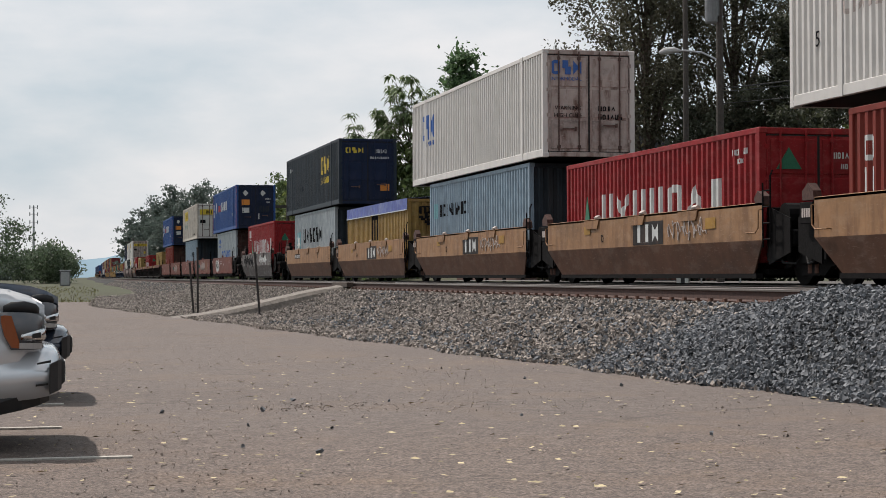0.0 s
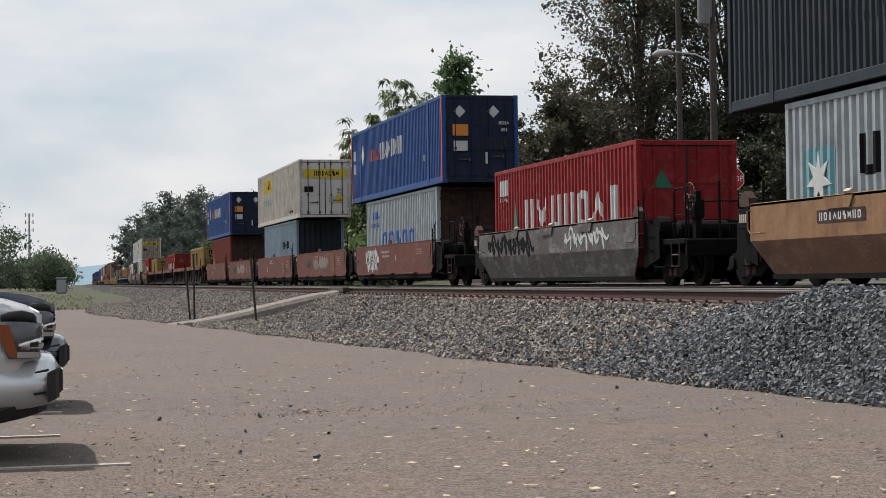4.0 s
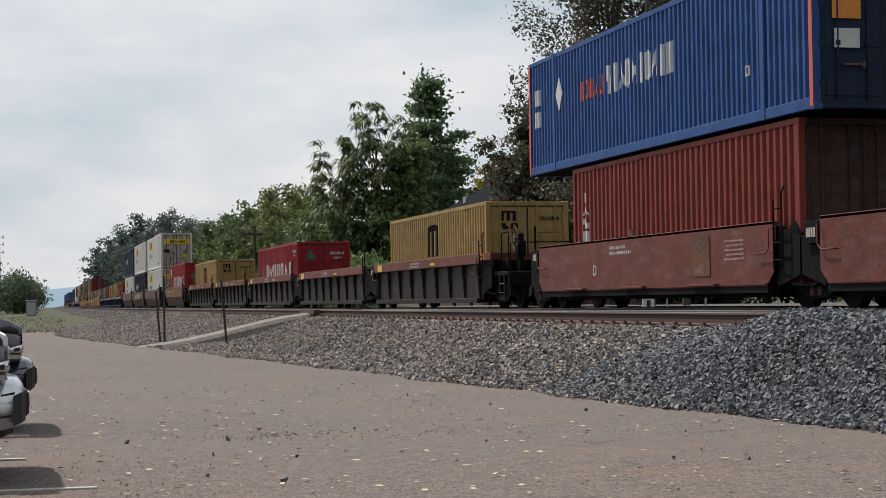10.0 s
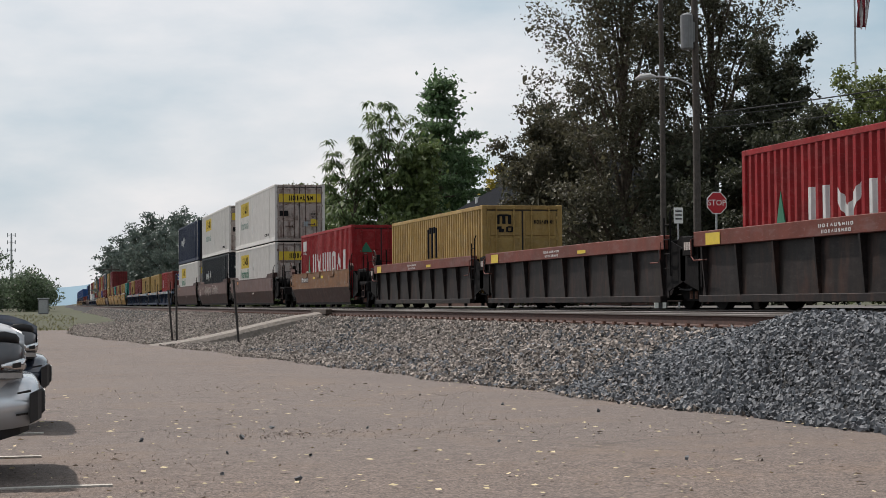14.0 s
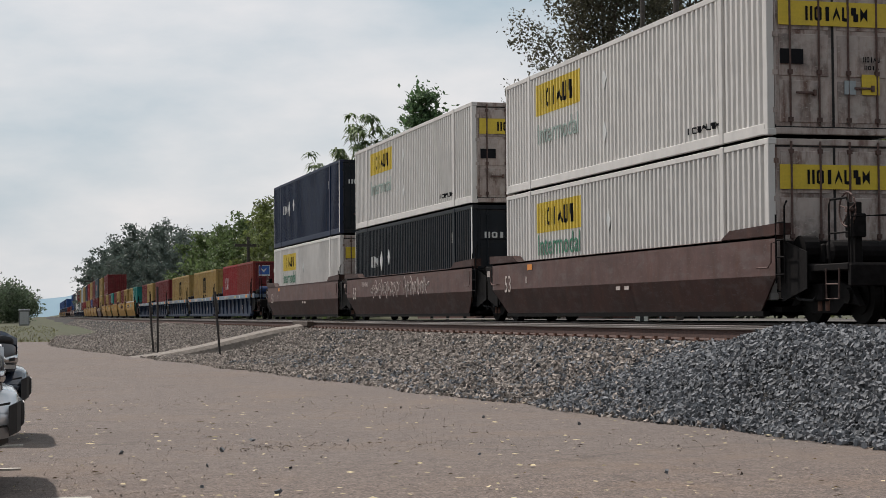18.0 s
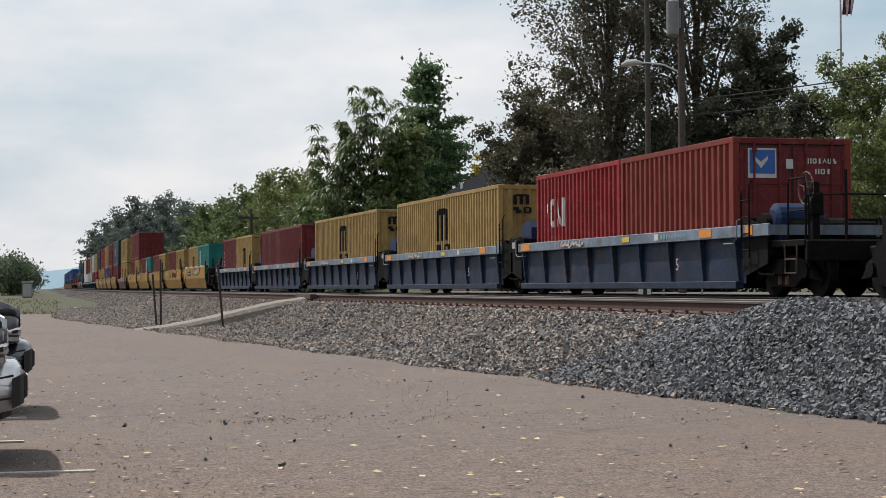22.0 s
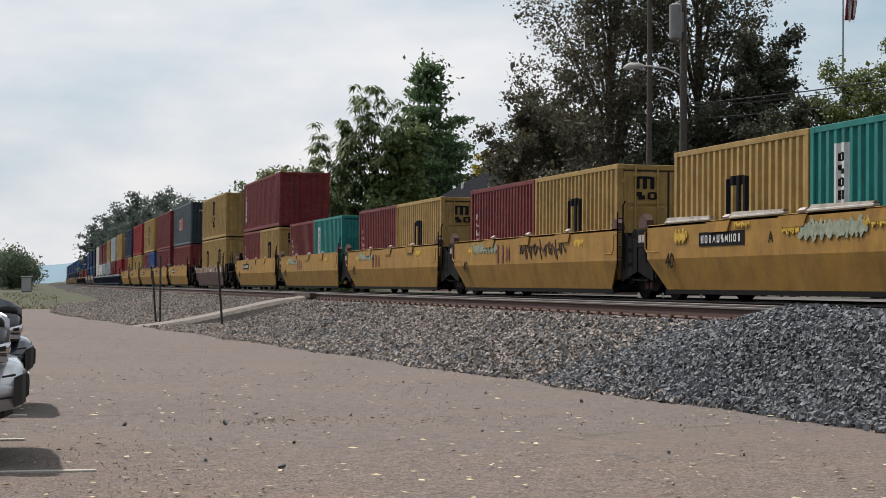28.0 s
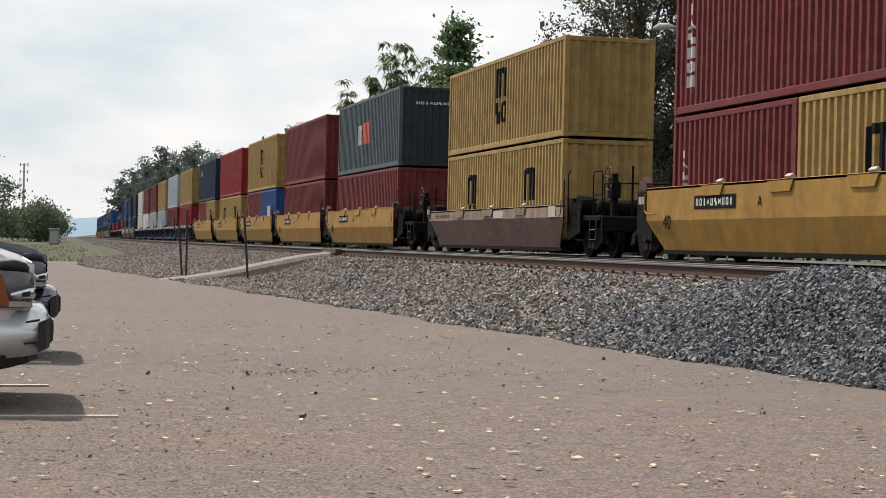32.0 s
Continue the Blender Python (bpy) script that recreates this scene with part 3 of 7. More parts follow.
# the footpath over the near track
b = Build()
path_pts = [(4.25, 52.1, -0.02), (4.8, 52.3, 0.03), (5.3, 52.6, 0.09), (6.0, 52.9, 0.20), (6.66, 53.2, 0.32), (7.1, 53.4, 0.42), (7.5, 53.6, 0.50), (8.0, 53.8, 0.60), (8.4, 54.0, 0.68), (9.0, 54.3, 0.78), (9.5, 54.5, 0.83), (9.9, 54.7, 0.92)]
for k in range(len(path_pts) - 1):
    ring = []
    for x, y, z in (path_pts[k], path_pts[k + 1]):
        # crowned top, rounded shoulders, sloping sides that reach below the stones
        ring.append([(x + 0.1, y - 1.25, z - 0.75), (x, y - 0.98, z - 0.10), (x, y - 0.86, z + 0.0), (x, y - 0.4, z + 0.03), (x, y + 0.4, z + 0.03), (x, y + 0.86, z), (x, y + 0.98, z - 0.10), (x + 0.1, y + 1.25, z - 0.75)])
    n = len(ring[0])
    fs = [(i, i + 1, n + i + 1, n + i) for i in range(n - 1)]
    fs.append((0, n, 2 * n - 1, n - 1))
    if k == len(path_pts) - 2:
        fs.append(tuple(range(n, 2 * n)))
    b.add(ring[0] + ring[1], fs)
fp = put("footpath", b, MAT["concrete"])
tagged(fp, "worn concrete footpath ramping up to the track", "footpath", kind="structure")
cr = base("crossing_panel", pose(NEAR_X, 54.9, RAIL_Z))
tagged(cr, "dark rubber and timber foot crossing between the rails", "crossing", kind="structure")
for k in range(5):
    put("plank", shared(("plank", 1), lambda: Build().box(-0.12, -1.0, -0.1, 0.12, 1.0, 0.0, 0.012)), MAT["tie"], cr, pose(-0.52 + 0.26 * k, 0, 0))
put("edge_plank", shared(("edge_plank", 1), lambda: Build().box(-0.10, -1.3, -0.14, 0.10, 1.3, 0.01, 0.012)), MAT["tie"], cr, pose(-0.95, -0.6, 0))

xs, ys = np.linspace(19.4, 26.5, 8), np.linspace(-60, 84, 30)
tagged(put("road", grid_mesh("road", xs, ys, lambda x, y: 0.955 + 0.01 * noise.noise(Vector((x * 0.4, y * 0.2, 1)))), material("street", (0.105, 0.098, 0.092), rough=0.9, grain=0.3, grain_scale=3.0, stain=0.5, stain_scale=0.3, stain_color=(0.05, 0.047, 0.045))), "pale street beyond the tracks", "road", kind="structure")


# ---- the train ----
COL = {
    "white": paint("white_container", (1.16, 1.12, 1.07), 0.12, dirt=(0.16, 0.13, 0.11), grain=0.07),
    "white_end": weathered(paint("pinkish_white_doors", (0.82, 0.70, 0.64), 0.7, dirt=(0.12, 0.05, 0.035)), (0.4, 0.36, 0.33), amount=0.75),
    "cream": weathered(paint("cream_container", (0.95, 0.88, 0.78), 0.25, dirt=(0.14, 0.11, 0.09)), (0.45, 0.42, 0.38), amount=0.35),
    "red": weathered(paint("red_container", (0.48, 0.030, 0.036), 0.3), (0.36, 0.12, 0.11), (0.08, 0.012, 0.012), 0.2),
    "maroon": weathered(paint("maroon_container", (0.28, 0.046, 0.05), 0.30), (0.22, 0.09, 0.085), (0.05, 0.012, 0.012), 0.25),
    "oxide": paint("oxide_red_container", (0.36, 0.065, 0.048), 0.30),
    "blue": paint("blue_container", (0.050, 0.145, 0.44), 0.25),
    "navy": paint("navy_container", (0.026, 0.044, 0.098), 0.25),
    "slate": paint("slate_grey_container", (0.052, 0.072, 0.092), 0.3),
    "steelblue": paint("grey_blue_container", (0.15, 0.195, 0.225), 0.3),
    "paleblue": paint("pale_blue_container", (0.44, 0.58, 0.70), 0.30),
    "palegrey": paint("pale_grey_container", (0.66, 0.74, 0.78), 0.30),
    "yellow": weathered(paint("mustard_container", (0.62, 0.41, 0.14), 0.34, dirt=(0.14, 0.06, 0.03)), (0.36, 0.28, 0.15), (0.12, 0.05, 0.025), 0.28),
    "teal": paint("teal_container", (0.035, 0.33, 0.30), 0.30),
    "black": paint("black_container", (0.022, 0.029, 0.038), 0.2),
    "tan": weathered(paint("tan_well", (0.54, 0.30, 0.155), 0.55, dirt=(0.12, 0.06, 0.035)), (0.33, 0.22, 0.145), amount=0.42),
    # darker copy of tan: shade of the down-facing lower plate put into colour
    "tan_shaded": weathered(paint("tan_well_shaded_lower", (0.25, 0.125, 0.080), 0.55, dirt=(0.09, 0.05, 0.038)), (0.2, 0.14, 0.11), amount=0.45),
    "dusk": weathered(paint("pale_tan_well", (0.50, 0.36, 0.26), 0.5, dirt=(0.16, 0.09, 0.06)), (0.34, 0.28, 0.24), amount=0.6),
    "gold": weathered(paint("golden_yellow_well", (0.63, 0.35, 0.080), 0.22, dirt=(0.20, 0.11, 0.05)), (0.36, 0.24, 0.10), amount=0.22),
    "rustwell": weathered(paint("red_brown_well", (0.27, 0.078, 0.056), 0.40, dirt=(0.10, 0.06, 0.05)), (0.2, 0.15, 0.14), amount=0.3),
    # brownwell under mauvewell: shade of the inward slope put into the lower plate's colour
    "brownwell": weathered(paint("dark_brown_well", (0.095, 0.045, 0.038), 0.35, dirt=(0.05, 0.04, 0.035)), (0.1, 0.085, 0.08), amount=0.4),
    "mauvewell": weathered(paint("mauve_brown_well", (0.21, 0.125, 0.113), 0.4, dirt=(0.06, 0.045, 0.04)), (0.14, 0.115, 0.11), amount=0.45),
    "greywell": weathered(paint("grey_well", (0.20, 0.185, 0.18), 0.45), (0.25, 0.25, 0.25), amount=0.6),
    "orangewell": weathered(paint("orange_brown_well", (0.32, 0.14, 0.05), 0.4, dirt=(0.08, 0.05, 0.035)), (0.2, 0.16, 0.13), amount=0.6),
    "dkgrey": weathered(paint("dark_grey_ribs", (0.030, 0.024, 0.023), 0.3), (0.055, 0.045, 0.043), amount=0.3),
    "sillblue": weathered(paint("weathered_blue_sill", (0.33, 0.42, 0.53), 0.4, dirt=(0.10, 0.09, 0.09)), (0.22, 0.25, 0.28), amount=0.5),
    "ribblue": weathered(paint("dark_blue_ribs", (0.030, 0.056, 0.110), 0.3, dirt=(0.02, 0.02, 0.02)), (0.06, 0.08, 0.11), amount=0.4),
    "boxblue": paint("deep_blue_box", (0.022, 0.05, 0.15), 0.3),
    "tarp": material("blue_tarpaulin", (0.030, 0.055, 0.26), rough=0.45, grain=0.35, grain_scale=3.0, stain=0.5, stain_scale=2.2, stain_color=(0.30, 0.34, 0.45), bump=0.9, bump_scale=4.0),
    "markyellow": material("yellow_panel", (0.58, 0.42, 0.03), rough=0.5, grain=0.08, stain=0.15, stain_scale=3.0),
    "markgrey": material("faded_grey_green_marking", (0.20, 0.27, 0.24), rough=0.7, grain=0.2),
    "markwhite": material("white_marking", (0.52, 0.53, 0.52), rough=0.6, grain=0.15, grain_scale=6.0, stain=0.2, stain_scale=3.0),
    "markblue": material("blue_marking", (0.03, 0.11, 0.36), rough=0.6, grain=0.12),
    "markblack": dull(material("black_marking", (0.014, 0.014, 0.016), rough=0.85, grain=0.12), 0.05),
    "markgreen": material("green_marking", (0.014, 0.13, 0.07), rough=0.6, grain=0.12),
    "markred": material("red_marking", (0.50, 0.09, 0.06), rough=0.6, grain=0.12),
    "marksky": material("light_blue_marking", (0.16, 0.34, 0.38), rough=0.6, grain=0.12),
    "markorange": material("orange_marking", (0.62, 0.22, 0.03), rough=0.6, grain=0.12),
    "fadedsky": material("faded_sprayed_blue", (0.24, 0.27, 0.20), rough=0.8, grain=0.35, grain_scale=5.0),
    "fadedgold": material("faded_sprayed_yellow", (0.50, 0.32, 0.04), rough=0.8, grain=0.3, grain_scale=5.0),
    "marktan": material("faded_marking", (0.42, 0.36, 0.33), rough=0.7, grain=0.2),
}


PRESS = (0.0, 0.36, 0.50, 0.86)     # outer flat, slope in, inner flat, slope out


def press(q, p, depth):
    """Depth of the pressed sheet at the share q of one rib."""
    q %= 1.0
    if q <= 0.36:
        return 0.0
    if q < 0.50:
        return depth * (q - 0.36) / 0.14
    return depth if q <= 0.86 else depth * (1.0 - q) / 0.14


def corrugated(length, height, pitch, depth):
    """Pressed sheet in the plane x = 0, ribs upright, pressed towards +x."""
    n = max(4, round(length / pitch))
    p = length / n
    line = []
    for i in range(n):
        y = -length / 2 + i * p
        line += [(press(q, p, depth), y + q * p) for q in PRESS]
    line.append((0.0, length / 2))
    line[0] = (0.0, -length / 2)
    vs = [(x, y, z) for x, y in line for z in (0, height)] + [(x + 0.07, y, z) for x, y in ((0, -length / 2), (0, length / 2)) for z in (0, height)]
    fs = [(2 * i, 2 * i + 1, 2 * i + 3, 2 * i + 2) for i in range(len(line) - 1)]
    k = 2 * len(line)
    fs.append((k, k + 1, k + 3, k + 2))
    b = Build()
    b.v, b.f = vs, fs
    return b


def comb(spans, h):
    """Outline of plain strokes (start, end, foot), held together by a hair-thin tie."""
    up, down = [], []
    t = min(0.003, 0.01 * h)
    for a, b, lo in spans:
        up += [(a, h / 2 + t), (a, h), (b, h), (b, h / 2 + t)]
        down += [(a, h / 2 - t), (a, lo), (b, lo), (b, h / 2 - t)]
    return up + down[::-1]


# plain shapes in a unit cell: (from, to, foot at both, head at both)
SHAPES = {
    "block": [(0.0, 1.0, 0, 0, 1, 1)],
    "bar": [(0.25, 0.75, 0, 0, 1, 1)],
    "pair": [(0.0, 0.34, 0, 0, 1, 1), (0.66, 1.0, 0, 0, 1, 1)],
    "cup": [(0.0, 0.32, 0.06, 0, 1, 1), (0.32, 0.68, 0, 0, 0.24, 0.24), (0.68, 1.0, 0, 0.06, 1, 1)],
    "ring": [(0.0, 0.30, 0.10, 0, 0.90, 1), (0.30, 0.70, 0, 0, 0.22, 0.22), (0.30, 0.70, 0.78, 0.78, 1, 1), (0.70, 1.0, 0, 0.10, 1, 0.90)],
    "wedge": [(0.0, 0.5, 0, 0.50, 0.25, 1), (0.5, 1.0, 0.50, 0, 1, 0.25)],
    "drop": [(0.0, 0.5, 0.70, 0, 1, 0.5), (0.5, 1.0, 0, 0.70, 0.5, 1)],
    "bow": [(0.0, 0.5, 0, 0.36, 1, 0.64), (0.5, 1.0, 0.36, 0, 0.64, 1)],
    "fork": [(0.0, 0.22, 0, 0, 0.94, 1), (0.22, 0.39, 0.80, 0.80, 1, 1), (0.39, 0.61, 0, 0, 1, 1), (0.61, 0.78, 0.80, 0.80, 1, 1), (0.78, 1.0, 0, 0, 1, 0.94)],
    "steps": [(0.0, 0.30, 0.44, 0.44, 1, 1), (0.30, 0.70, 0, 0, 1, 1), (0.70, 1.0, 0, 0, 0.56, 0.56)],
}
CYCLE = ("pair", "ring", "bar", "wedge", "cup", "steps", "bow")


def mark(parent, side_x, y0, z0, y1, z1, mat, name="marking", bars=0, fill=0.74, row=(), column=False, sheet=None):
    """Painted marking on the side that faces -x: a plain panel, or a row of plain shapes; sheet (length, pitch, depth): it lies in the ribs."""
    w, h = y1 - y0, z1 - z0
    cells = list(row) or [CYCLE[i % 7] for i in range(bars)]
    pieces = []
    n = len(cells)
    if not n:
        pieces = [(0.0, w, 0, 0, h, h)]
    for i, c in enumerate(cells):
        if column:
            p = h / n
            for a, b, f0, f1, g0, g1 in SHAPES[c]:
                o = h - (i + 1) * p
                pieces.append((w * (1 - b), w * (1 - a), o + f1 * p * fill, o + f0 * p * fill, o + g1 * p * fill, o + g0 * p * fill))
        else:
            p = w / n
            for a, b, f0, f1, g0, g1 in SHAPES[c]:
                o = w - i * p
                pieces.append((o - b * p * fill, o - a * p * fill, f1 * h, f0 * h, g1 * h, g0 * h))
    key = (name, round(w, 3), round(h, 3), tuple(cells), fill, column, sheet, round(y0, 3) if sheet else 0)

    def make():
        b = Build()
        cuts = []
        if sheet:
            length, pitch, depth = sheet
            k = max(4, round(length / pitch))
            p = length / k
            lo, hi = int((y0 + length / 2) / p) - 1, int((y1 + length / 2) / p) + 2
            cuts = [-length / 2 + (j + q) * p - y0 for j in range(lo, hi) for q in PRESS]
        for a, e, f0, f1, g0, g1 in pieces:
            ys = [a] + [c for c in cuts if a + 0.004 < c < e - 0.004] + [e]
            vs = []
            for y in ys:
                t = (y - a) / (e - a)
                x = press((y + y0 + length / 2) / p, p, depth) if sheet else 0.0
                vs += [(x - 0.005, y, f0 + t * (f1 - f0)), (x - 0.005, y, g0 + t * (g1 - g0))]
            o = len(b.v)
            b.add(vs, [(2 * j, 2 * j + 1, 2 * j + 3, 2 * j + 2) for j in range(len(ys) - 1)])
            if o:           # a hair-thin tie to the piece before
                k = len(b.v)
                b.v.append((vs[0][0], vs[0][1], vs[0][2] + 0.001))
                b.f.append((o - 2, o, k))
        return b
    return put(name, shared(key, make), COL[mat], parent, pose(side_x, y0, z0))


def end_mark(parent, y, x0, z0, x1, z1, col, n=0, row=()):
    """Painted marking on the end that faces -y: a plain panel or a row of plain shapes."""
    w, h = x1 - x0, z1 - z0
    cells = list(row) or [CYCLE[i % 7] for i in range(n)]

    def make():
        b = Build()
        if not cells:
            return b.box(0, -0.003, 0, w, 0.012, h)
        p = w / len(cells)
        for i, c in enumerate(cells):
            for f, t, f0, f1, g0, g1 in SHAPES[c]:
                u0, u1 = p * (i + 0.78 * f), p * (i + 0.78 * t)
                o = len(b.v)
                b.add([(u0, -0.004, f0 * h), (u1, -0.004, f1 * h), (u1, -0.004, g1 * h), (u0, -0.004, g0 * h)], [(0, 1, 2, 3)])
                if o:       # a hair-thin tie to the piece before
                    b.v.append((u0, -0.004, f0 * h + 0.001))
                    b.f.append((o - 2, o, len(b.v) - 1))
        return b
    return put("marking", shared(("marking", "end", round(w, 3), round(h, 3), tuple(cells)), make), COL[col], parent, pose(x0, y, z0))


def graffiti(parent, x, y0, z0, y1, z1, mat, seed, loops=9, wide=0.03):
    """One looping sprayed line on the side that faces -x."""
    rng = random.Random(seed)
    pts = []
    n = loops * 16
    ph = [rng.uniform(0, 6.28) for _ in range(6)]
    for i in range(n + 1):
        t = i / n
        a = 2 * math.pi * loops * t
        y = y1 - (y1 - y0) * (t + 0.045 * math.cos(a) + 0.02 * math.sin(2.3 * a + ph[0]))
        z = 0.5 + 0.34 * math.sin(a + ph[1]) * (0.6 + 0.4 * math.sin(0.37 * a + ph[2])) + 0.16 * math.sin(2.7 * a + ph[3])
        pts.append((y, z0 + (z1 - z0) * min(1, max(0, z))))
    vs, fs = [], []
    for i, (y, z) in enumerate(pts):
        ya, za = pts[max(0, i - 1)]
        yb, zb = pts[min(n, i + 1)]
        d = math.hypot(yb - ya, zb - za) + 1e-6
        oy, oz = -(zb - za) / d * wide / 2, (yb - ya) / d * wide / 2
        e = 0.0015 * math.sin(i * 0.7)
        vs += [(e, y + oy, z + oz), (e, y - oy, z - oz), (0.014, y + oy, z + oz), (0.014, y - oy, z - oz)]
    for i in range(n):
        a, b = 4 * i, 4 * i + 4
        fs += [(a, a + 1, b + 1, b), (a, b, b + 2, a + 2), (a + 1, a + 3, b + 3, b + 1)]
    put("graffiti", Build().add(vs, fs), COL[mat], parent, pose(x, 0, 0))


def words(parent, text, size, m, mat, name="lettering"):
    return put(name, letters(text, size), COL[mat], parent, m)


def side_words(parent, text, size, x, y, z, mat):
    """Words on the side that faces -x, read from +y to -y."""
    return words(parent, text, size, Matrix.Translation((x, y, z)) @ Matrix(((0, 0, -1, 0), (-1, 0, 0, 0), (0, 1, 0, 0), (0, 0, 0, 1))), mat)


def end_words(parent, text, size, x, y, z, mat):
    return words(parent, text, size, Matrix.Translation((x, y, z)) @ Matrix(((1, 0, 0, 0), (0, 0, -1, 0), (0, 1, 0, 0), (0, 0, 0, 1))), mat)


def container(label, length, height, color, end="plain", end_color=None, art=(), roof=None, width=2.44, far=False):
    """A shipping container; its origin is the middle of its underside, and its doors look to -y when end is 'doors'."""
    c = base("shipping_container")
    tagged(c, label, "container", "containers on the train")
    # slate, navy, brownwell and black ends: shade of the -y end put into paint
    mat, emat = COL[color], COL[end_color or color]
    domestic = length > 15
    hw, hl = width / 2, length / 2
    rail_b = 0.20 if domestic else 0.15
    sh = height - rail_b - 0.10
    sl = length - 0.24
    pitch = 0.235 if domestic else 0.275
    depth = 0.050 if domestic else 0.055
    sheet = shared(("side_panel", length, height), lambda: corrugated(sl, sh, pitch, depth))
    put("side_panel", sheet, mat, c, pose(-hw + 0.012, 0, rail_b))
    put("side_panel", sheet, mat, c, pose(hw - 0.012, 0, rail_b, 0, 0, 180))
    esheet = shared(("end_panel", width, height), lambda: corrugated(width - 0.26, sh, 0.26, 0.04))
    put("end_panel", esheet, mat if end != "plain" else emat, c, pose(0, hl - 0.015, rail_b, 0, 0, -90))
    post = shared(("corner_post", height), lambda: Build().box(-0.07, -0.07, 0.02, 0.07, 0.07, height - 0.02, 0.012))
    cast = shared(("corner_casting", 1), lambda: Build().box(-0.085, -0.09, -0.06, 0.085, 0.09, 0.06, 0.014))
    if far:
        def frame_of():
            b = Build()
            for sx in (-1, 1):
                for sy in (-1, 1):
                    b.box(sx * (hw - 0.07) - 0.07, sy * (hl - 0.075) - 0.07, 0.0, sx * (hw - 0.07) + 0.07, sy * (hl - 0.075) + 0.07, height)
                b.box(sx * (hw - 0.04) - 0.035, -hl + 0.15, height - 0.11, sx * (hw - 0.04) + 0.035, hl - 0.15, height).box(sx * (hw - 0.04) - 0.035, -hl + 0.15, 0.02, sx * (hw - 0.04) + 0.035, hl - 0.15, rail_b)
            return b.box(-hw + 0.07, -hl + 0.1, height - 0.05, hw - 0.07, hl - 0.1, height - 0.012).box(-hw + 0.09, -hl + 0.1, 0.03, hw - 0.09, hl - 0.1, 0.14)
        put("corner_frame", shared(("corner_frame", length, height), frame_of), mat, c)
        put("end_panel", esheet, emat, c, pose(0, -hl + 0.015, rail_b, 0, 0, 90))
        return c
    for sx in (-1, 1):
        for sy in (-1, 1):
            put("corner_post", post, mat, c, pose(sx * (hw - 0.07), sy * (hl - 0.075), 0))
            for z in (0.06, height - 0.06):
                put("corner_casting", cast, mat, c, pose(sx * (hw - 0.083), sy * (hl - 0.088), z))
    top = shared(("top_rail", length), lambda: Build().box(-0.035, -hl + 0.16, -0.11, 0.035, hl - 0.16, 0.0, 0.008))
    low = shared(("bottom_rail", length), lambda: Build().box(-0.045, -hl + 0.16, 0.0, 0.045, hl - 0.16, rail_b, 0.01))
    for sx in (-1, 1):
        put("top_rail", top, mat, c, pose(sx * (hw - 0.038), 0, height))
        put("bottom_rail", low, mat, c, pose(sx * (hw - 0.048), 0, 0.02))
    put("roof", shared(("roof", length, width), lambda: Build().box(-hw + 0.07, -hl + 0.1, -0.05, hw - 0.07, hl - 0.1, -0.012)), roof or mat, c, pose(0, 0, height))
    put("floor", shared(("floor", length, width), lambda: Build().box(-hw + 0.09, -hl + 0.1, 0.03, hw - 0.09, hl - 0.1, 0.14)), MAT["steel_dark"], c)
    cross = shared(("end_rail", width), lambda: Build().box(-hw + 0.16, -0.05, -0.06, hw - 0.16, 0.05, 0.06, 0.01))
    for sy in (-1, 1):
        for z in (0.08, height - 0.07):
            put("end_rail", cross, emat if sy < 0 else mat, c, pose(0, sy * (hl - 0.055), z))
    if domestic:
        dpost = shared(("stacking_post", height), lambda: Build().box(-0.03, -0.09, 0.0, 0.03, 0.09, height - 0.0, 0.01))
        for sy in (-1, 1):
            for sx in (-1, 1):
                put("stacking_post", dpost, mat, c, pose(sx * (hw - 0.018), sy * 6.03, 0.01))
    if end == "doors":
        dw = hw - 0.16
        leaf = shared(("door", width, height), lambda: Build().box(-dw / 2, -0.03, 0.0, dw / 2, 0.03, height - 0.28, 0.01))
        dh = height - 0.28
        gasket = shared(("gasket", width, height), lambda: Build().box(-dw / 2 - 0.004, -0.036, 0.0, -dw / 2 + 0.018, -0.02, dh).box(dw / 2 - 0.018, -0.036, 0.0, dw / 2 + 0.004, -0.02, dh)
                        .box(-dw / 2 + 0.018, -0.036, dh - 0.022, dw / 2 - 0.018, -0.02, dh).box(-dw / 2 + 0.018, -0.036, 0.0, dw / 2 - 0.018, -0.02, 0.022))
        def hinge_strip():
            edge = [(-0.012, 0.05)]
            for k in (0.10, 0.36, 0.62, 0.88):
                z = dh * k
                edge += [(-0.012, z), (-0.05, z), (-0.05, z + 0.09), (-0.012, z + 0.09)]
            edge.append((-0.012, dh - 0.03))
            return Build().prism(edge + [(-x, z) for x, z in edge[::-1]], -0.055, -0.03, "y")
        hinges = shared(("hinges", height), hinge_strip)
        ph = (height - 0.28) * 0.29
        panel = shared(("door_panel", width, height), lambda: Build().box(-dw / 2 + 0.08, -0.012, -ph / 2, dw / 2 - 0.08, 0.012, ph / 2, 0.008))
        rod = shared(("lock_rod", height), lambda: Build().tube([(0, 0, 0.03), (0, 0, height - 0.2)], 0.021, 8)
                     .box(-0.04, -0.03, 0.10, 0.04, 0.04, 0.18).box(-0.04, -0.03, height * 0.33, 0.04, 0.04, height * 0.33 + 0.08).box(-0.04, -0.03, height - 0.42, 0.04, 0.04, height - 0.34))
        bar = shared(("door_handle", 1), lambda: Build().box(-0.02, -0.02, -0.015, 0.36, 0.02, 0.025, 0.006).box(0.32, -0.03, -0.05, 0.37, 0.03, 0.06))
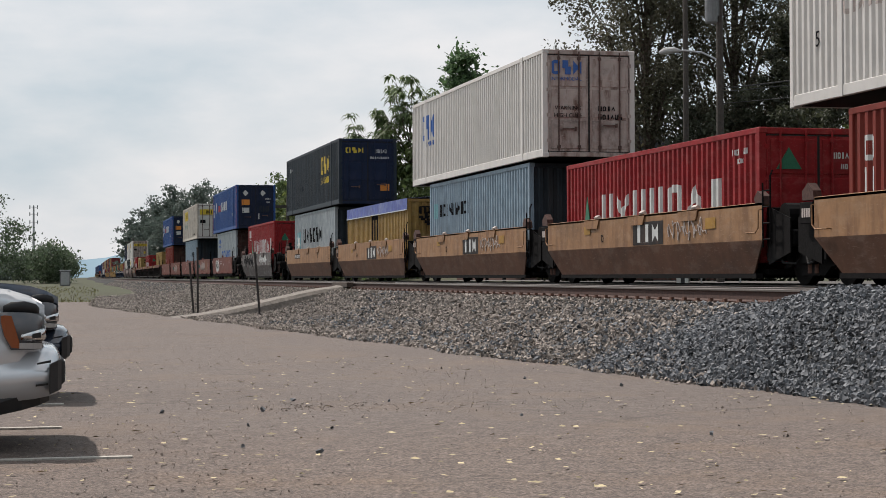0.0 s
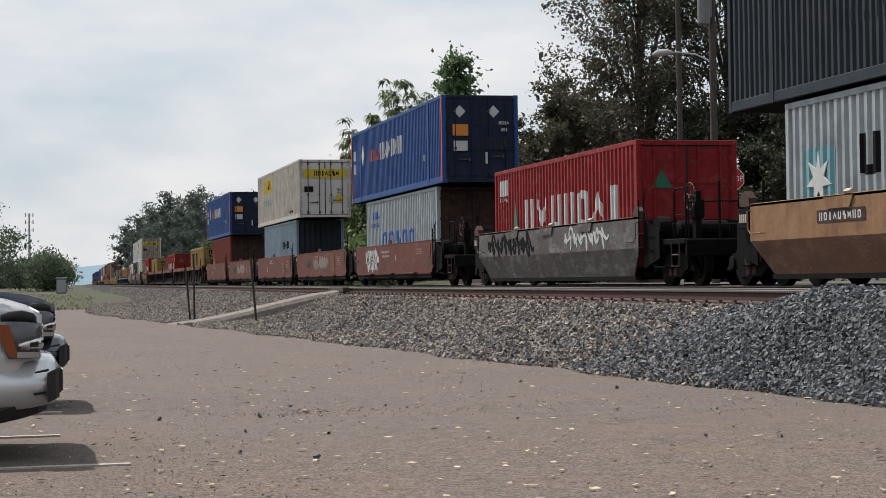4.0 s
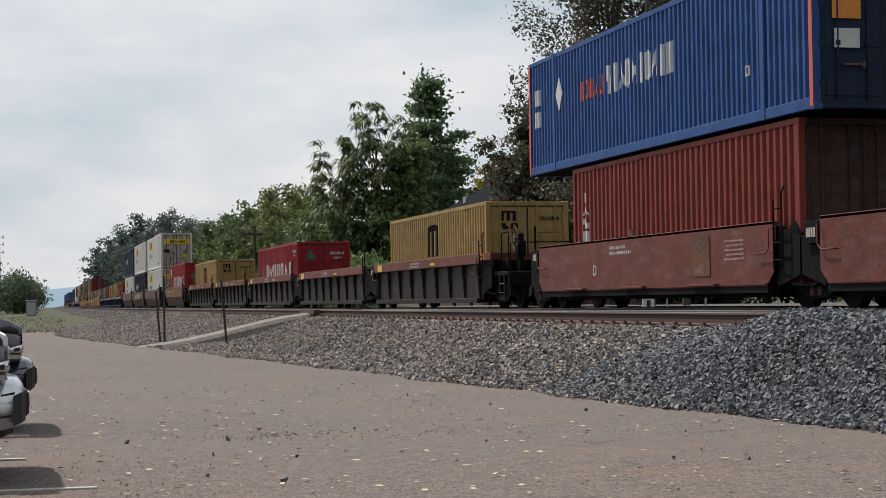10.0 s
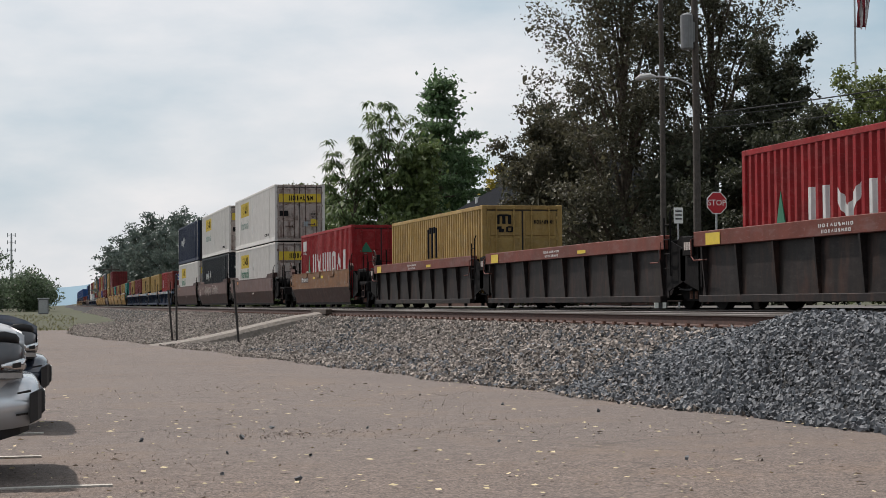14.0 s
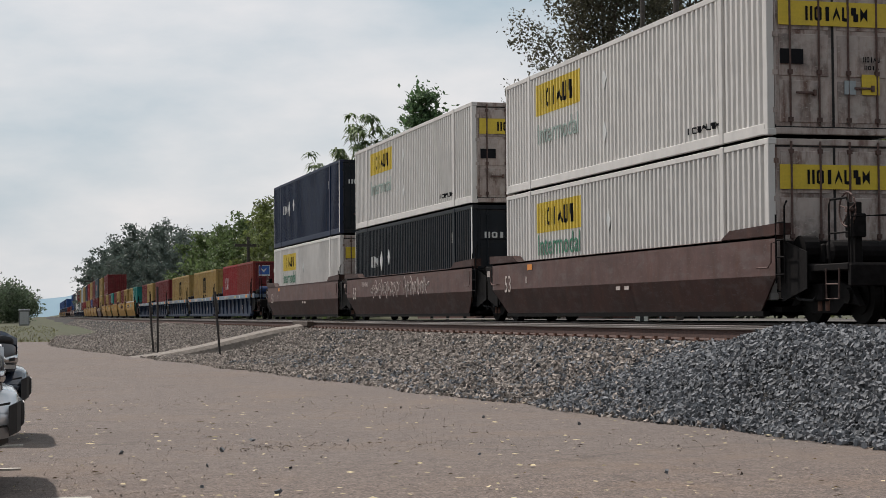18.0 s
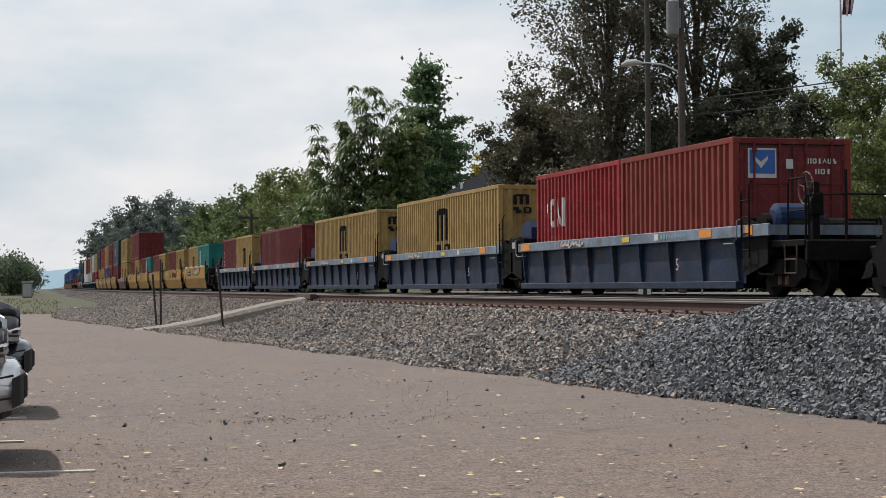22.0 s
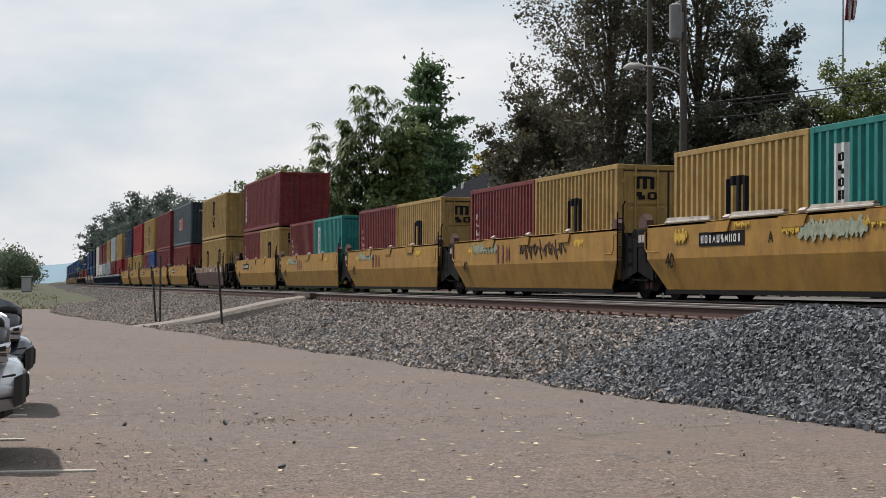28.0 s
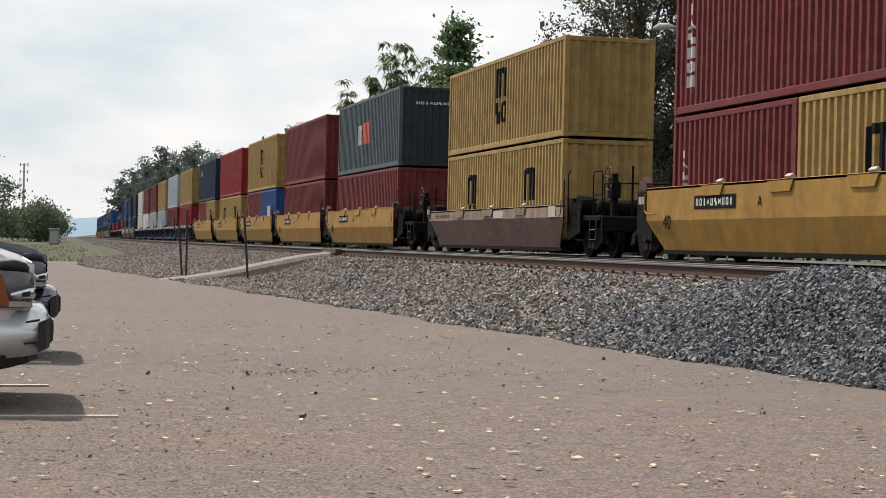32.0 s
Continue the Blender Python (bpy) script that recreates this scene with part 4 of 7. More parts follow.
        for sx in (-1, 1):
            d = put("door", leaf, emat, c, pose(sx * (dw / 2 + 0.006), -hl + 0.05, 0.14))
            put("gasket", gasket, MAT["gasket"], d, pose(0, 0, 0))
            put("hinge_strip", hinges, emat, d, pose(sx * dw / 2, 0, 0))
            for k in range(3):
                put("door_panel", panel, emat, d, pose(0, -0.034, (height - 0.28) * (0.18 + 0.32 * k)))
            for k in (-1, 1):
                r = put("lock_rod", rod, MAT["lock_rod"] if color in ("white", "cream") else emat, d, pose(k * dw * 0.25, -0.075, 0.0))
            put("door_handle", bar, MAT["lock_rod"], d, pose(-0.16, -0.09, 0.62 if sx < 0 else 0.72))
    else:
        put("end_panel", esheet, emat, c, pose(0, -hl + 0.015, rail_b, 0, 0, 90))
    fx = -hw + 0.006
    for order, a in enumerate(art):
        kind = a[0]
        if kind == "bar":
            in_ribs = abs(a[1]) < sl / 2 and abs(a[3]) < sl / 2 and a[2] > rail_b and a[4] < height - 0.1
            mark(c, (-hw + 0.012 if in_ribs else -hw - 0.002) - 0.002 * order, *a[1:], sheet=(sl, pitch, depth) if in_ribs else None)
        elif kind == "words":
            side_words(c, a[1], a[2], fx - 0.008, a[3], a[4], a[5])
        elif kind == "end":           # flat patch on the door end: x0 z0 x1 z1
            end_mark(c, -hl - 0.004 - 0.003 * order, *a[1:])
        elif kind == "endwords":
            end_words(c, a[1], a[2], a[3], -hl - 0.012, a[4], a[5])
        elif kind == "star":
            y, z, r, col = a[1:]
            b = Build()
            pts = [((r if i % 2 == 0 else r * 0.42) * math.cos(math.pi * (0.5 + i / 7)), (r if i % 2 == 0 else r * 0.42) * math.sin(math.pi * (0.5 + i / 7))) for i in range(14)]
            b.prism([(p[0], p[1]) for p in pts], -0.012, 0.01, "x")
            put("star_marking", b, COL[col], c, pose(fx, y, z))
        elif kind == "diamond":
            y, z, r, col = a[1:]
            put("marking", Build().prism([(-r * 0.6, 0), (0, -r), (r * 0.6, 0), (0, r)], -0.010, 0.01, "x"), COL[col], c, pose(fx, y, z))
        elif kind == "tri":
            y, z, r, col = a[1:]
            put("marking", Build().prism([(-r * 0.6, -r), (r * 0.6, -r), (0, r)], -0.010, 0.01, "x"), COL[col], c, pose(fx, y, z))
        elif kind == "endtri":
            x, z, r, col = a[1:]
            put("marking", Build().prism([(-r, -r * 0.8), (r, -r * 0.8), (0, r * 0.8)], -0.012, 0.01, "y"), COL[col], c, pose(x, -hl, z))
        elif kind == "enddiamond":
            x, z, r, col = a[1:]
            put("marking", Build().prism([(-r, 0), (0, -r), (r, 0), (0, r)], -0.012, 0.01, "y"), COL[col], c, pose(x, -hl, z))
        elif kind == "tarp":
            b = Build()
            nseg = 26
            rings = []
            for i in range(nseg + 1):
                y0 = -hl + length * i / nseg
                d0 = 0.415 + 0.012 * math.sin(i * 1.3)
                h0 = 0.06 + 0.03 * math.sin(i * 0.9)
                rings += [(-hw - 0.03, y0, -d0), (-hw - 0.02, y0, 0.0), (0, y0, h0), (hw + 0.02, y0, 0), (hw + 0.03, y0, -d0)]
            b.add(rings, [(5 * i + j, 5 * i + j + 1, 5 * i + j + 6, 5 * i + j + 5) for i in range(nseg) for j in range(4)])
            put("tarpaulin", b, COL["tarp"], c, pose(0, 0, height + 0.02), "creased blue tarpaulin cover")
            put("tarpaulin_rope", Build().box(-hw - 0.045, -hl, -0.42, -hw - 0.02, hl, -0.385), COL["markwhite"], c, pose(0, 0, height))
    return c


WHEELS = []      # wagon, wheelset, its place in the bogie


def bogie(parent, y):
    """A freight truck under one end of a well: side frames, axles and wheels."""
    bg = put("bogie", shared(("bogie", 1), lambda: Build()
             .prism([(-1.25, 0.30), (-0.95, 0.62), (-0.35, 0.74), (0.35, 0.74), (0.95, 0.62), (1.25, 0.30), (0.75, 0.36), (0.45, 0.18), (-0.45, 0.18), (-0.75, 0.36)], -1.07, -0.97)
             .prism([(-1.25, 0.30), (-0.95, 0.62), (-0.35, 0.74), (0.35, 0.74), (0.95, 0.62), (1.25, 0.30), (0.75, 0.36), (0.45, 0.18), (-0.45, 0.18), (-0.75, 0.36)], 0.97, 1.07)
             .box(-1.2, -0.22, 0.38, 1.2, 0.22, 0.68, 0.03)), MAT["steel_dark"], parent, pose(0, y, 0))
    ws = shared(("wheelset", 1), lambda: Build().tube([(-1.1, 0, 0), (1.1, 0, 0)], 0.085, 10)
                .tube([(-0.84, 0, 0), (-0.71, 0, 0)], 0.46, 24).tube([(0.71, 0, 0), (0.84, 0, 0)], 0.46, 24)
                .tube([(-0.725, 0, 0), (-0.69, 0, 0)], 0.485, 24).tube([(0.69, 0, 0), (0.725, 0, 0)], 0.485, 24)
                .tube([(-0.87, 0, 0), (-0.84, 0, 0)], 0.30, 16).tube([(-1.12, 0, 0), (-0.95, 0, 0)], 0.13, 10))
    spring = shared(("spring", 1), lambda: Build().tube([(0, 0, 0.20), (0, 0, 0.46)], 0.09, 10))
    for dy in (-0.88, 0.88):
        WHEELS.append((parent, put("wheelset", ws, MAT["wheel_steel"], bg, pose(0, dy, 0.46)), dy))
    for dy in (-0.14, 0.14):
        put("spring", spring, MAT["rust"], bg, pose(-1.02, dy, 0.02))
    return bg


def brake_wheel():
    b = Build()
    n = 20
    ring = [(0.0, 0.29 * math.cos(2 * math.pi * i / n), 0.29 * math.sin(2 * math.pi * i / n)) for i in range(n + 1)]
    b.tube(ring, 0.018, 6, False)
    for i in range(5):
        a = 2 * math.pi * i / 5 + 0.3
        b.tube([(0.03, 0, 0), (0.0, 0.29 * math.cos(a), 0.29 * math.sin(a))], 0.012, 5)
    return b.tube([(-0.03, 0, 0), (0.10, 0, 0)], 0.05, 8)


def end_gear(w, y0, X, zt, tm, kind):
    """The leading end of a wagon: platform over the bogie, handrails, brake wheel, steps and coupler."""
    dark = MAT["steel_dark"]
    put("end_platform", shared(("end_platform", 1), lambda: Build().box(-1.30, -2.25, 0.88, 1.30, -0.85, 1.0, 0.015).box(-1.28, -2.32, 0.62, 1.28, -2.2, 0.98, 0.015).box(-0.26, -2.3, 0.55, 0.26, -0.9, 0.88, 0.02)), dark, w, pose(0, y0, 0))
    put("coupler", shared(("coupler", 1), lambda: Build().box(-0.14, -2.75, 0.66, 0.14, -2.2, 0.88, 0.03).prism([(-0.24, -3.0), (0.10, -3.0), (0.24, -2.86), (0.16, -2.7), (-0.2, -2.7)], 0.62, 0.94, "z")), dark, w, pose(0, y0, 0))
    stand = put("brake_stand", shared(("brake_stand", 1), lambda: Build().box(-0.07, -0.10, 0.95, 0.07, 0.10, 2.05, 0.015).box(-0.12, -0.16, 1.45, 0.12, 0.16, 1.85, 0.02)), dark, w, pose(-0.62, y0 - 1.25, 0))
    put("brake_wheel", shared(("brake_wheel", 1), brake_wheel), MAT["lock_rod"], stand, pose(-0.16, -0.02, 1.92), "spoked hand brake wheel")
    rail = shared(("handrail", 1), lambda: Build().tube([(0, 0, 0.95), (0, 0, 1.98), (0.0, -0.06, 2.06), (0.0, -0.62, 2.06), (0.0, -0.68, 1.98), (0, -0.68, 0.95)], 0.019, 6).tube([(0, 0, 1.5), (0, -0.68, 1.5)], 0.015, 6))
    put("handrail", rail, dark, w, pose(-1.24, y0 - 1.5, 0))
    put("handrail", rail, dark, w, pose(1.24, y0 - 1.5, 0))
    put("end_rail", shared(("end_rail", "wagon"), lambda: Build().tube([(-1.2, 0, 0.95), (-1.2, 0, 1.75), (-0.5, 0, 1.78), (0.5, 0, 1.78), (1.2, 0, 1.75), (1.2, 0, 0.95)], 0.02, 6).tube([(-0.5, 0, 0.95), (-0.5, 0, 2.2)], 0.03, 6).tube([(0.5, 0, 0.95), (0.5, 0, 2.2)], 0.03, 6)), dark, w, pose(0, y0 - 2.22, 0))
    put("stirrup_step", shared(("stirrup_step", 1), lambda: Build().tube([(0, 0.24, 0.92), (0, 0.22, 0.42), (0, -0.22, 0.42), (0, -0.24, 0.92)], 0.018, 6).tube([(0, 0.22, 0.66), (0, -0.22, 0.66)], 0.014, 6)), MAT["lock_rod"], w, pose(-1.32, y0 - 1.75, 0), "bent steel stirrup step")
    put("air_tank", shared(("air_tank", 1), lambda: Build().tube([(-0.9, 0, 0), (-0.85, 0, 0), (0.25, 0, 0), (0.3, 0, 0)], [0.12, 0.2, 0.2, 0.12], 14)), dark, w, pose(0, y0 - 0.75, 1.22))
    if kind == "rib":
        b = Build()
        for sx in (-1, 1):
            b.box(min(sx * X, sx * (X - 0.05)), -1.15, zt - 0.22, max(sx * X, sx * (X - 0.05)), -0.06, zt, 0.01)
        put("side_board", b.box(-X + 0.05, -0.98, zt - 0.2, X - 0.05, -0.92, zt - 0.02), tm, w, pose(0, y0, 0), "end of the side sill above the bogie")
        put("reflector", shared(("reflector", 1), lambda: Build().box(-0.006, -0.15, 0, 0.01, 0.15, 0.17)), COL["markorange"], w, pose(-X - 0.004, y0 - 0.35, zt - 0.19))


def well_car(label, kind, length, top, low, front_bogie=True, rear_bogie=True, art=()):
    """One unit of a well wagon; origin at the rail, middle of the unit; length is that of the well."""
    w = base("well_wagon")
    tagged(w, label, "railway wagon", "units of the container train")
    hl = length / 2
    tm, lm = COL[top], COL[low]
    X = 1.50 if "fold" in kind else 1.46
    if "fold" in kind:
        zt, zm, zb, sl = (1.28 if kind == "lowfold" else 1.53), (0.98 if kind == "lowfold" else 0.84), 0.22, (0.95 if kind == "fold53" else 0.75)
        for s in (-1, 1):
            b = Build()
            # upper plate, fold and sloping lower plate, 8 mm thick
            out_u = [(-hl, zm), (hl, zm), (hl, zt), (-hl, zt)]
            b.prism([(y, z) for y, z in out_u], s * X, s * (X - 0.012))
            b.box(min(s * X, s * (X - 0.16)), -hl, zt - 0.05, max(s * X, s * (X - 0.16)), hl, zt + 0.012, 0.008)
            put("side_plate", b, tm, w)
            xi = X - 0.15
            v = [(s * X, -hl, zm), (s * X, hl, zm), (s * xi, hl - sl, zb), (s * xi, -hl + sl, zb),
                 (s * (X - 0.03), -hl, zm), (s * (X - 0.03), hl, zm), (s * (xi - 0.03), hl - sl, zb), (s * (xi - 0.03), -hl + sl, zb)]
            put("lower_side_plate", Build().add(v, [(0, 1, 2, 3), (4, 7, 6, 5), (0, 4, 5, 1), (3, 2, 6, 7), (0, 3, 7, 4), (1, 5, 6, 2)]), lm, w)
            put("bottom_sill", Build().box(min(s * xi, s * (xi - 0.14)), -hl + sl - 0.1, zb - 0.09, max(s * xi, s * (xi - 0.14)), hl - sl + 0.1, zb + 0.004), MAT["steel_dark"], w)
            if kind == "fold53":
                for e in (-1, 1):
                    put("end_platform", Build().prism([(e * (hl - 2.3), zt + 0.012), (e * (hl + 0.2), zt + 0.012), (e * (hl + 0.2), zt + 0.22), (e * (hl - 1.9), zt + 0.17)], s * (X + 0.02), s * (X - 0.2)), COL["brownwell"], w)
        for k in range(0 if kind == "fold53" else 3):
            y = -hl + length * (0.27 + 0.23 * k)
            put("guide_bracket", shared(("guide_bracket", 1), lambda: Build().prism([(-0.55, -0.02), (0.55, -0.02), (0.42, -0.22), (-0.42, -0.22)], -0.03, 0.02)), tm, w, pose(-X - 0.004, y, zt))
            put("guide_cap", shared(("guide_cap", 1), lambda: Build().prism([(-0.01, 0.012), (0.08, 0.012), (0.08, 0.06), (0.04, 0.10), (-0.03, 0.05)], -0.12, 0.12, "y")), COL["marktan"], w, pose(-X, y - 0.3, zt), "pale worn guide cap")
    elif kind == "flat":
        zt, zb = 1.53, 0.40
        for s in (-1, 1):
            b = Build()
            b.prism([(-hl, zb + 0.25), (-hl + 0.3, zb), (hl - 0.3, zb), (hl, zb + 0.25), (hl, zt), (-hl, zt)], s * X, s * (X - 0.02))
            b.box(min(s * X, s * (X - 0.14)), -hl, zt - 0.05, max(s * X, s * (X - 0.14)), hl, zt + 0.012, 0.008)
            put("side_plate", b, tm, w)
            put("bottom_sill", Build().box(min(s * X, s * (X - 0.2)), -hl + 0.25, zb - 0.12, max(s * X, s * (X - 0.2)), hl - 0.25, zb - 0.004), MAT["steel_dark"], w)
            put("side_ledge", Build().box(min(s * (X + 0.03), s * X), -hl + 0.3, zb + 0.02, max(s * (X + 0.03), s * X), hl - 0.3, zb + 0.05), tm, w)
        for k in range(3):
            put("step", shared(("step", 1), lambda: Build().box(-0.10, -0.65, 0.0, 0.02, 0.65, 0.05, 0.008)), tm, w, pose(-X - 0.03, -hl + length * (0.22 + 0.28 * k), zb + 0.02))
        put("guide", shared(("guide", 1), lambda: Build().prism([(-0.16, 0), (0.16, 0), (0.04, 0.16), (-0.04, 0.16)], -0.05, 0.05)), tm, w, pose(-X + 0.05, 0.3, zt))
    else:  # ribbed
        zt, zs, zb = (1.31, 1.09, 0.25) if low == "ribblue" else (1.55, 1.25, 0.25)
        for s in (-1, 1):
            put("top_sill", Build().box(min(s * X, s * (X - 0.16)), -hl, zs, max(s * X, s * (X - 0.16)), hl, zt, 0.012), tm, w)
            put("side_plate", Build().box(min(s * (X - 0.14), s * (X - 0.16)), -hl + 0.12, zb, max(s * (X - 0.14), s * (X - 0.16)), hl - 0.12, zs), lm, w)
            put("bottom_sill", Build().box(min(s * X, s * (X - 0.16)), -hl + 0.25, zb - 0.10, max(s * X, s * (X - 0.16)), hl - 0.25, zb + 0.04, 0.01), lm, w)
        rib = shared(("rib", zs), lambda: Build().prism([(0, zb + 0.04), (-0.05, zb + 0.04), (-0.13, zs), (0, zs)], -0.03, 0.03, "y"))
        n = 9
        for i in range(n):
            put("rib", rib, lm, w, pose(-X + 0.14, -hl + 0.35 + (length - 0.7) * i / (n - 1), 0))
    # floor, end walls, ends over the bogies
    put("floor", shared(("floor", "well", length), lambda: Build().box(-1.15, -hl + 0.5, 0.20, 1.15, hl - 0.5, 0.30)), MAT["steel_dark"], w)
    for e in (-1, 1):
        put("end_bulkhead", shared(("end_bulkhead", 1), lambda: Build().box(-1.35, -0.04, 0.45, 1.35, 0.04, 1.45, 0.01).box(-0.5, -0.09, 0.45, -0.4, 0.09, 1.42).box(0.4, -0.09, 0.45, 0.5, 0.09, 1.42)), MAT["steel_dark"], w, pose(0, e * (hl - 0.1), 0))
        put("end_deck", shared(("end_deck", 1), lambda: Build().box(-1.32, -0.50, 0.72, 1.32, 0.50, 1.02, 0.03).box(-0.40, -0.5, 0.50, 0.40, 0.5, 0.73, 0.02)), MAT["steel_dark"], w, pose(0, e * (hl + 0.42), 0))
        if e < 0:
            put("ladder", shared(("ladder", "tall"), lambda: Build().tube([(0, -0.17, 0.70), (0, -0.17, 2.02), (0.05, -0.17, 2.12)], 0.018, 6).tube([(0, 0.17, 0.70), (0, 0.17, 1.9)], 0.018, 6)
                .tube([(0, -0.17, 0.85), (0, 0.17, 0.85)], 0.014, 6).tube([(0, -0.17, 1.15), (0, 0.17, 1.15)], 0.014, 6).tube([(0, -0.17, 1.45), (0, 0.17, 1.45)], 0.014, 6).tube([(0, -0.17, 1.75), (0, 0.17, 1.75)], 0.014, 6)), MAT["steel_dark"], w, pose(-X - 0.015, -hl - 0.22, 0))
            if kind == "fold":
                put("corner_bracket", shared(("corner_bracket", 1), lambda: Build().prism([(0.0, 1.50), (0.36, 1.50), (0.44, 1.62), (0.28, 1.76), (0.04, 1.66)], -0.08, 0.08)), MAT["bracket"], w, pose(-X + 0.08, -hl - 0.05, 0), "rusty corner bracket")
        else:
            put("number_board", shared(("number_board", 1), lambda: Build().box(-0.02, -0.26, -0.19, 0.02, 0.26, 0.19, 0.01)), MAT["steel_dark"], w, pose(-X + 0.03, hl + 0.36, 1.28), "dark plate with worn pale border")
            put("board_bar", shared(("board_bar", 1), lambda: Build().prism(comb([(-0.17 + 0.09 * q, -0.11 + 0.09 * q, 0) for q in range(4)], 0.16), -0.004, 0.004)), COL["marktan"], w, pose(-X + 0.007, hl + 0.36, 1.20))
            if kind == "fold":
                put("corner_bracket", shared(("corner_bracket", 2), lambda: Build().prism([(-0.40, 1.50), (0.06, 1.50), (0.08, 1.66), (-0.16, 1.80), (-0.36, 1.66)], -0.08, 0.08)), MAT["bracket"], w, pose(-X + 0.08, hl + 0.42, 0), "rusty corner bracket")
        # dark plates added to block the light behind, so gaps between wells stay black
        for s in (-1, 1):
            put("end_gusset", shared(("end_gusset", e), lambda: Build().prism([(0, 0.38), (e * 0.95, 0.60), (e * 0.95, 1.22), (0, 1.46)], -0.012, 0.012)), MAT["steel_dark"], w, pose(s * 1.36, e * (hl - 0.02), 0))
        put("grab_rail", shared(("grab_rail", e), lambda: Build().tube([(0.0, -e * 0.62, 0.98), (-0.07, -e * 0.60, 0.98), (-0.07, -e * 0.14, 0.98), (-0.07, -e * 0.02, 1.06), (-0.07, 0.0, 1.40), (0.0, 0.0, 1.42)], 0.014, 6)), tm, w, pose(-X, e * (hl - 0.03), 0), "bent steel grab rail")
        put("brake_hose", shared(("brake_hose", e), lambda: Build().tube([(0, 0, 0.92), (-0.10, e * 0.12, 0.62), (-0.08, e * 0.42, 0.42), (0, e * 0.80, 0.40), (0.05, e * 1.0, 0.60)], 0.022, 6)), MAT["gasket"], w, pose(-1.22, e * (hl + 0.05), 0), "sagging rubber brake hose")
        put("brake_gear", shared(("brake_gear", 1), lambda: Build().box(-0.95, -0.25, 1.0, 0.9, 0.25, 1.35, 0.03).tube([(-1.22, 0.1, 1.25), (-0.94, 0.1, 1.25)], 0.25, 14)), MAT["steel_dark"], w, pose(0, e * (hl + 0.45), 0.02))
    if front_bogie:
        bogie(w, -hl - 0.95)
        end_gear(w, -hl, X, zt, tm, kind)
    if rear_bogie:
        bogie(w, hl + 0.95)
    for order, a in enumerate(art):
        if a[0] == "bar":
            mark(w, -X - 0.003 - 0.002 * order, *a[1:])
        elif a[0] == "words":
            side_words(w, a[1], a[2], -X - 0.010, a[3], a[4], a[5])
        elif a[0] == "spray":
            graffiti(w, -X - 0.008 - 0.003 * order, *a[1:])
    if "hinged flaps" in label:
        for k in range(4):
            put("top_flap", shared(("top_flap", 1), lambda: Build().box(-0.10, -1.15, 0.0, 0.02, 1.15, 0.05, 0.012).prism([(-1.1, 0.05), (1.1, 0.05), (1.0, 0.12), (-1.15, 0.09)], -0.09, 0.0)), COL["cream"], w, pose(-X + 0.09, -hl + 2.0 + 3.2 * k, 1.545), "pale worn hinged flap")
    if low == "ribblue" and front_bogie:
        put("brake_reservoir", shared(("brake_reservoir", 1), lambda: Build().tube([(-1.1, 0, 1.42), (-1.04, 0, 1.42), (-0.2, 0, 1.42), (-0.14, 0, 1.42)], [0.16, 0.27, 0.27, 0.16], 16).box(-1.05, -0.2, 1.0, -0.2, 0.2, 1.2, 0.02)), COL["boxblue"], w, pose(0, -hl - 0.55, 0), "blue brake reservoir on the end platform")
    if low == "ribblue":
        put("end_box", shared(("end_box", 1), lambda: Build().prism([(-0.42, 0.9), (0.42, 0.9), (0.46, 1.62), (0.36, 1.86), (-0.22, 1.93), (-0.42, 1.75)], -1.05, 0.6)), COL["boxblue"], w, pose(0, hl + 0.55, 0), "blue rounded equipment box")
    return w


MOVING = []      # thing, place along the train, height above the rail


def place(thing, u, z=0.0):
    MOVING.append((thing, u, z))
    thing.matrix_basis = pose(TRAIN_X + bend(u), u, RAIL_Z + z, 0, 0, -heading(u))


def train_rows(u, z):
    rows = []
    for k in range(17):
        t = 2.0 * k
        y = u - SPEED * t
        rows.append((t, pose(TRAIN_X + bend(y), y, RAIL_Z + z, 0, 0, -heading(y))))
    return rows


FLOOR, L40, L53, L20, H8, H9 = 0.42, 12.19, 16.15, 6.06, 2.591, 2.896


# markings: brand words become rows of plain strokes; ("bar", y0, z0, y1, z1, colour, name, strokes)
def strokes(y0, z0, y1, z1, col, n, row=()):
    return ("bar", y0, z0, y1, z1, col, "brand_mark", n, 0.72 if z1 - z0 > 0.3 else 0.66, row)


def rows_of_writing(y0, z0, y1, z1, col, n):
    p = (z1 - z0) / n
    return [strokes(y0, z0 + p * i, y1 - 0.12 * (i % 2) * (y1 - y0), z0 + p * (i + 0.42), col, 9) for i in range(n)]


def patch(y0, z0, y1, z1, col):
    return ("bar", y0, z0, y1, z1, col)


HY = [strokes(-4.6, 0.95, 3.4, 1.72, "markwhite", 7, ("pair", "drop", "cup", "pair", "ring", "wedge", "bar")), ("tri", 4.4, 1.3, 0.42, "markgreen"), strokes(-5.5, 2.12, -4.7, 2.24, "markwhite", 5), strokes(-5.4, 1.95, -4.9, 2.05, "markwhite", 3),
      ("endtri", -0.62, 2.0, 0.26, "markgreen"), ("end", 0.3, 2.0, 0.95, 2.12, "markwhite", 8), ("end", 0.45, 1.8, 0.85, 1.9, "markwhite", 5)]
HY2 = [strokes(-5.2, 1.02, 3.0, 1.95, "markwhite", 7, ("pair", "drop", "cup", "pair", "ring", "wedge", "bar")), ("tri", 3.9, 1.42, 0.50, "markgreen"), patch(4.7, 2.15, 5.6, 2.6, "markwhite"),
       strokes(4.8, 1.98, 5.5, 2.10, "markwhite", 6), ("endtri", -0.62, 2.0, 0.26, "markgreen")]
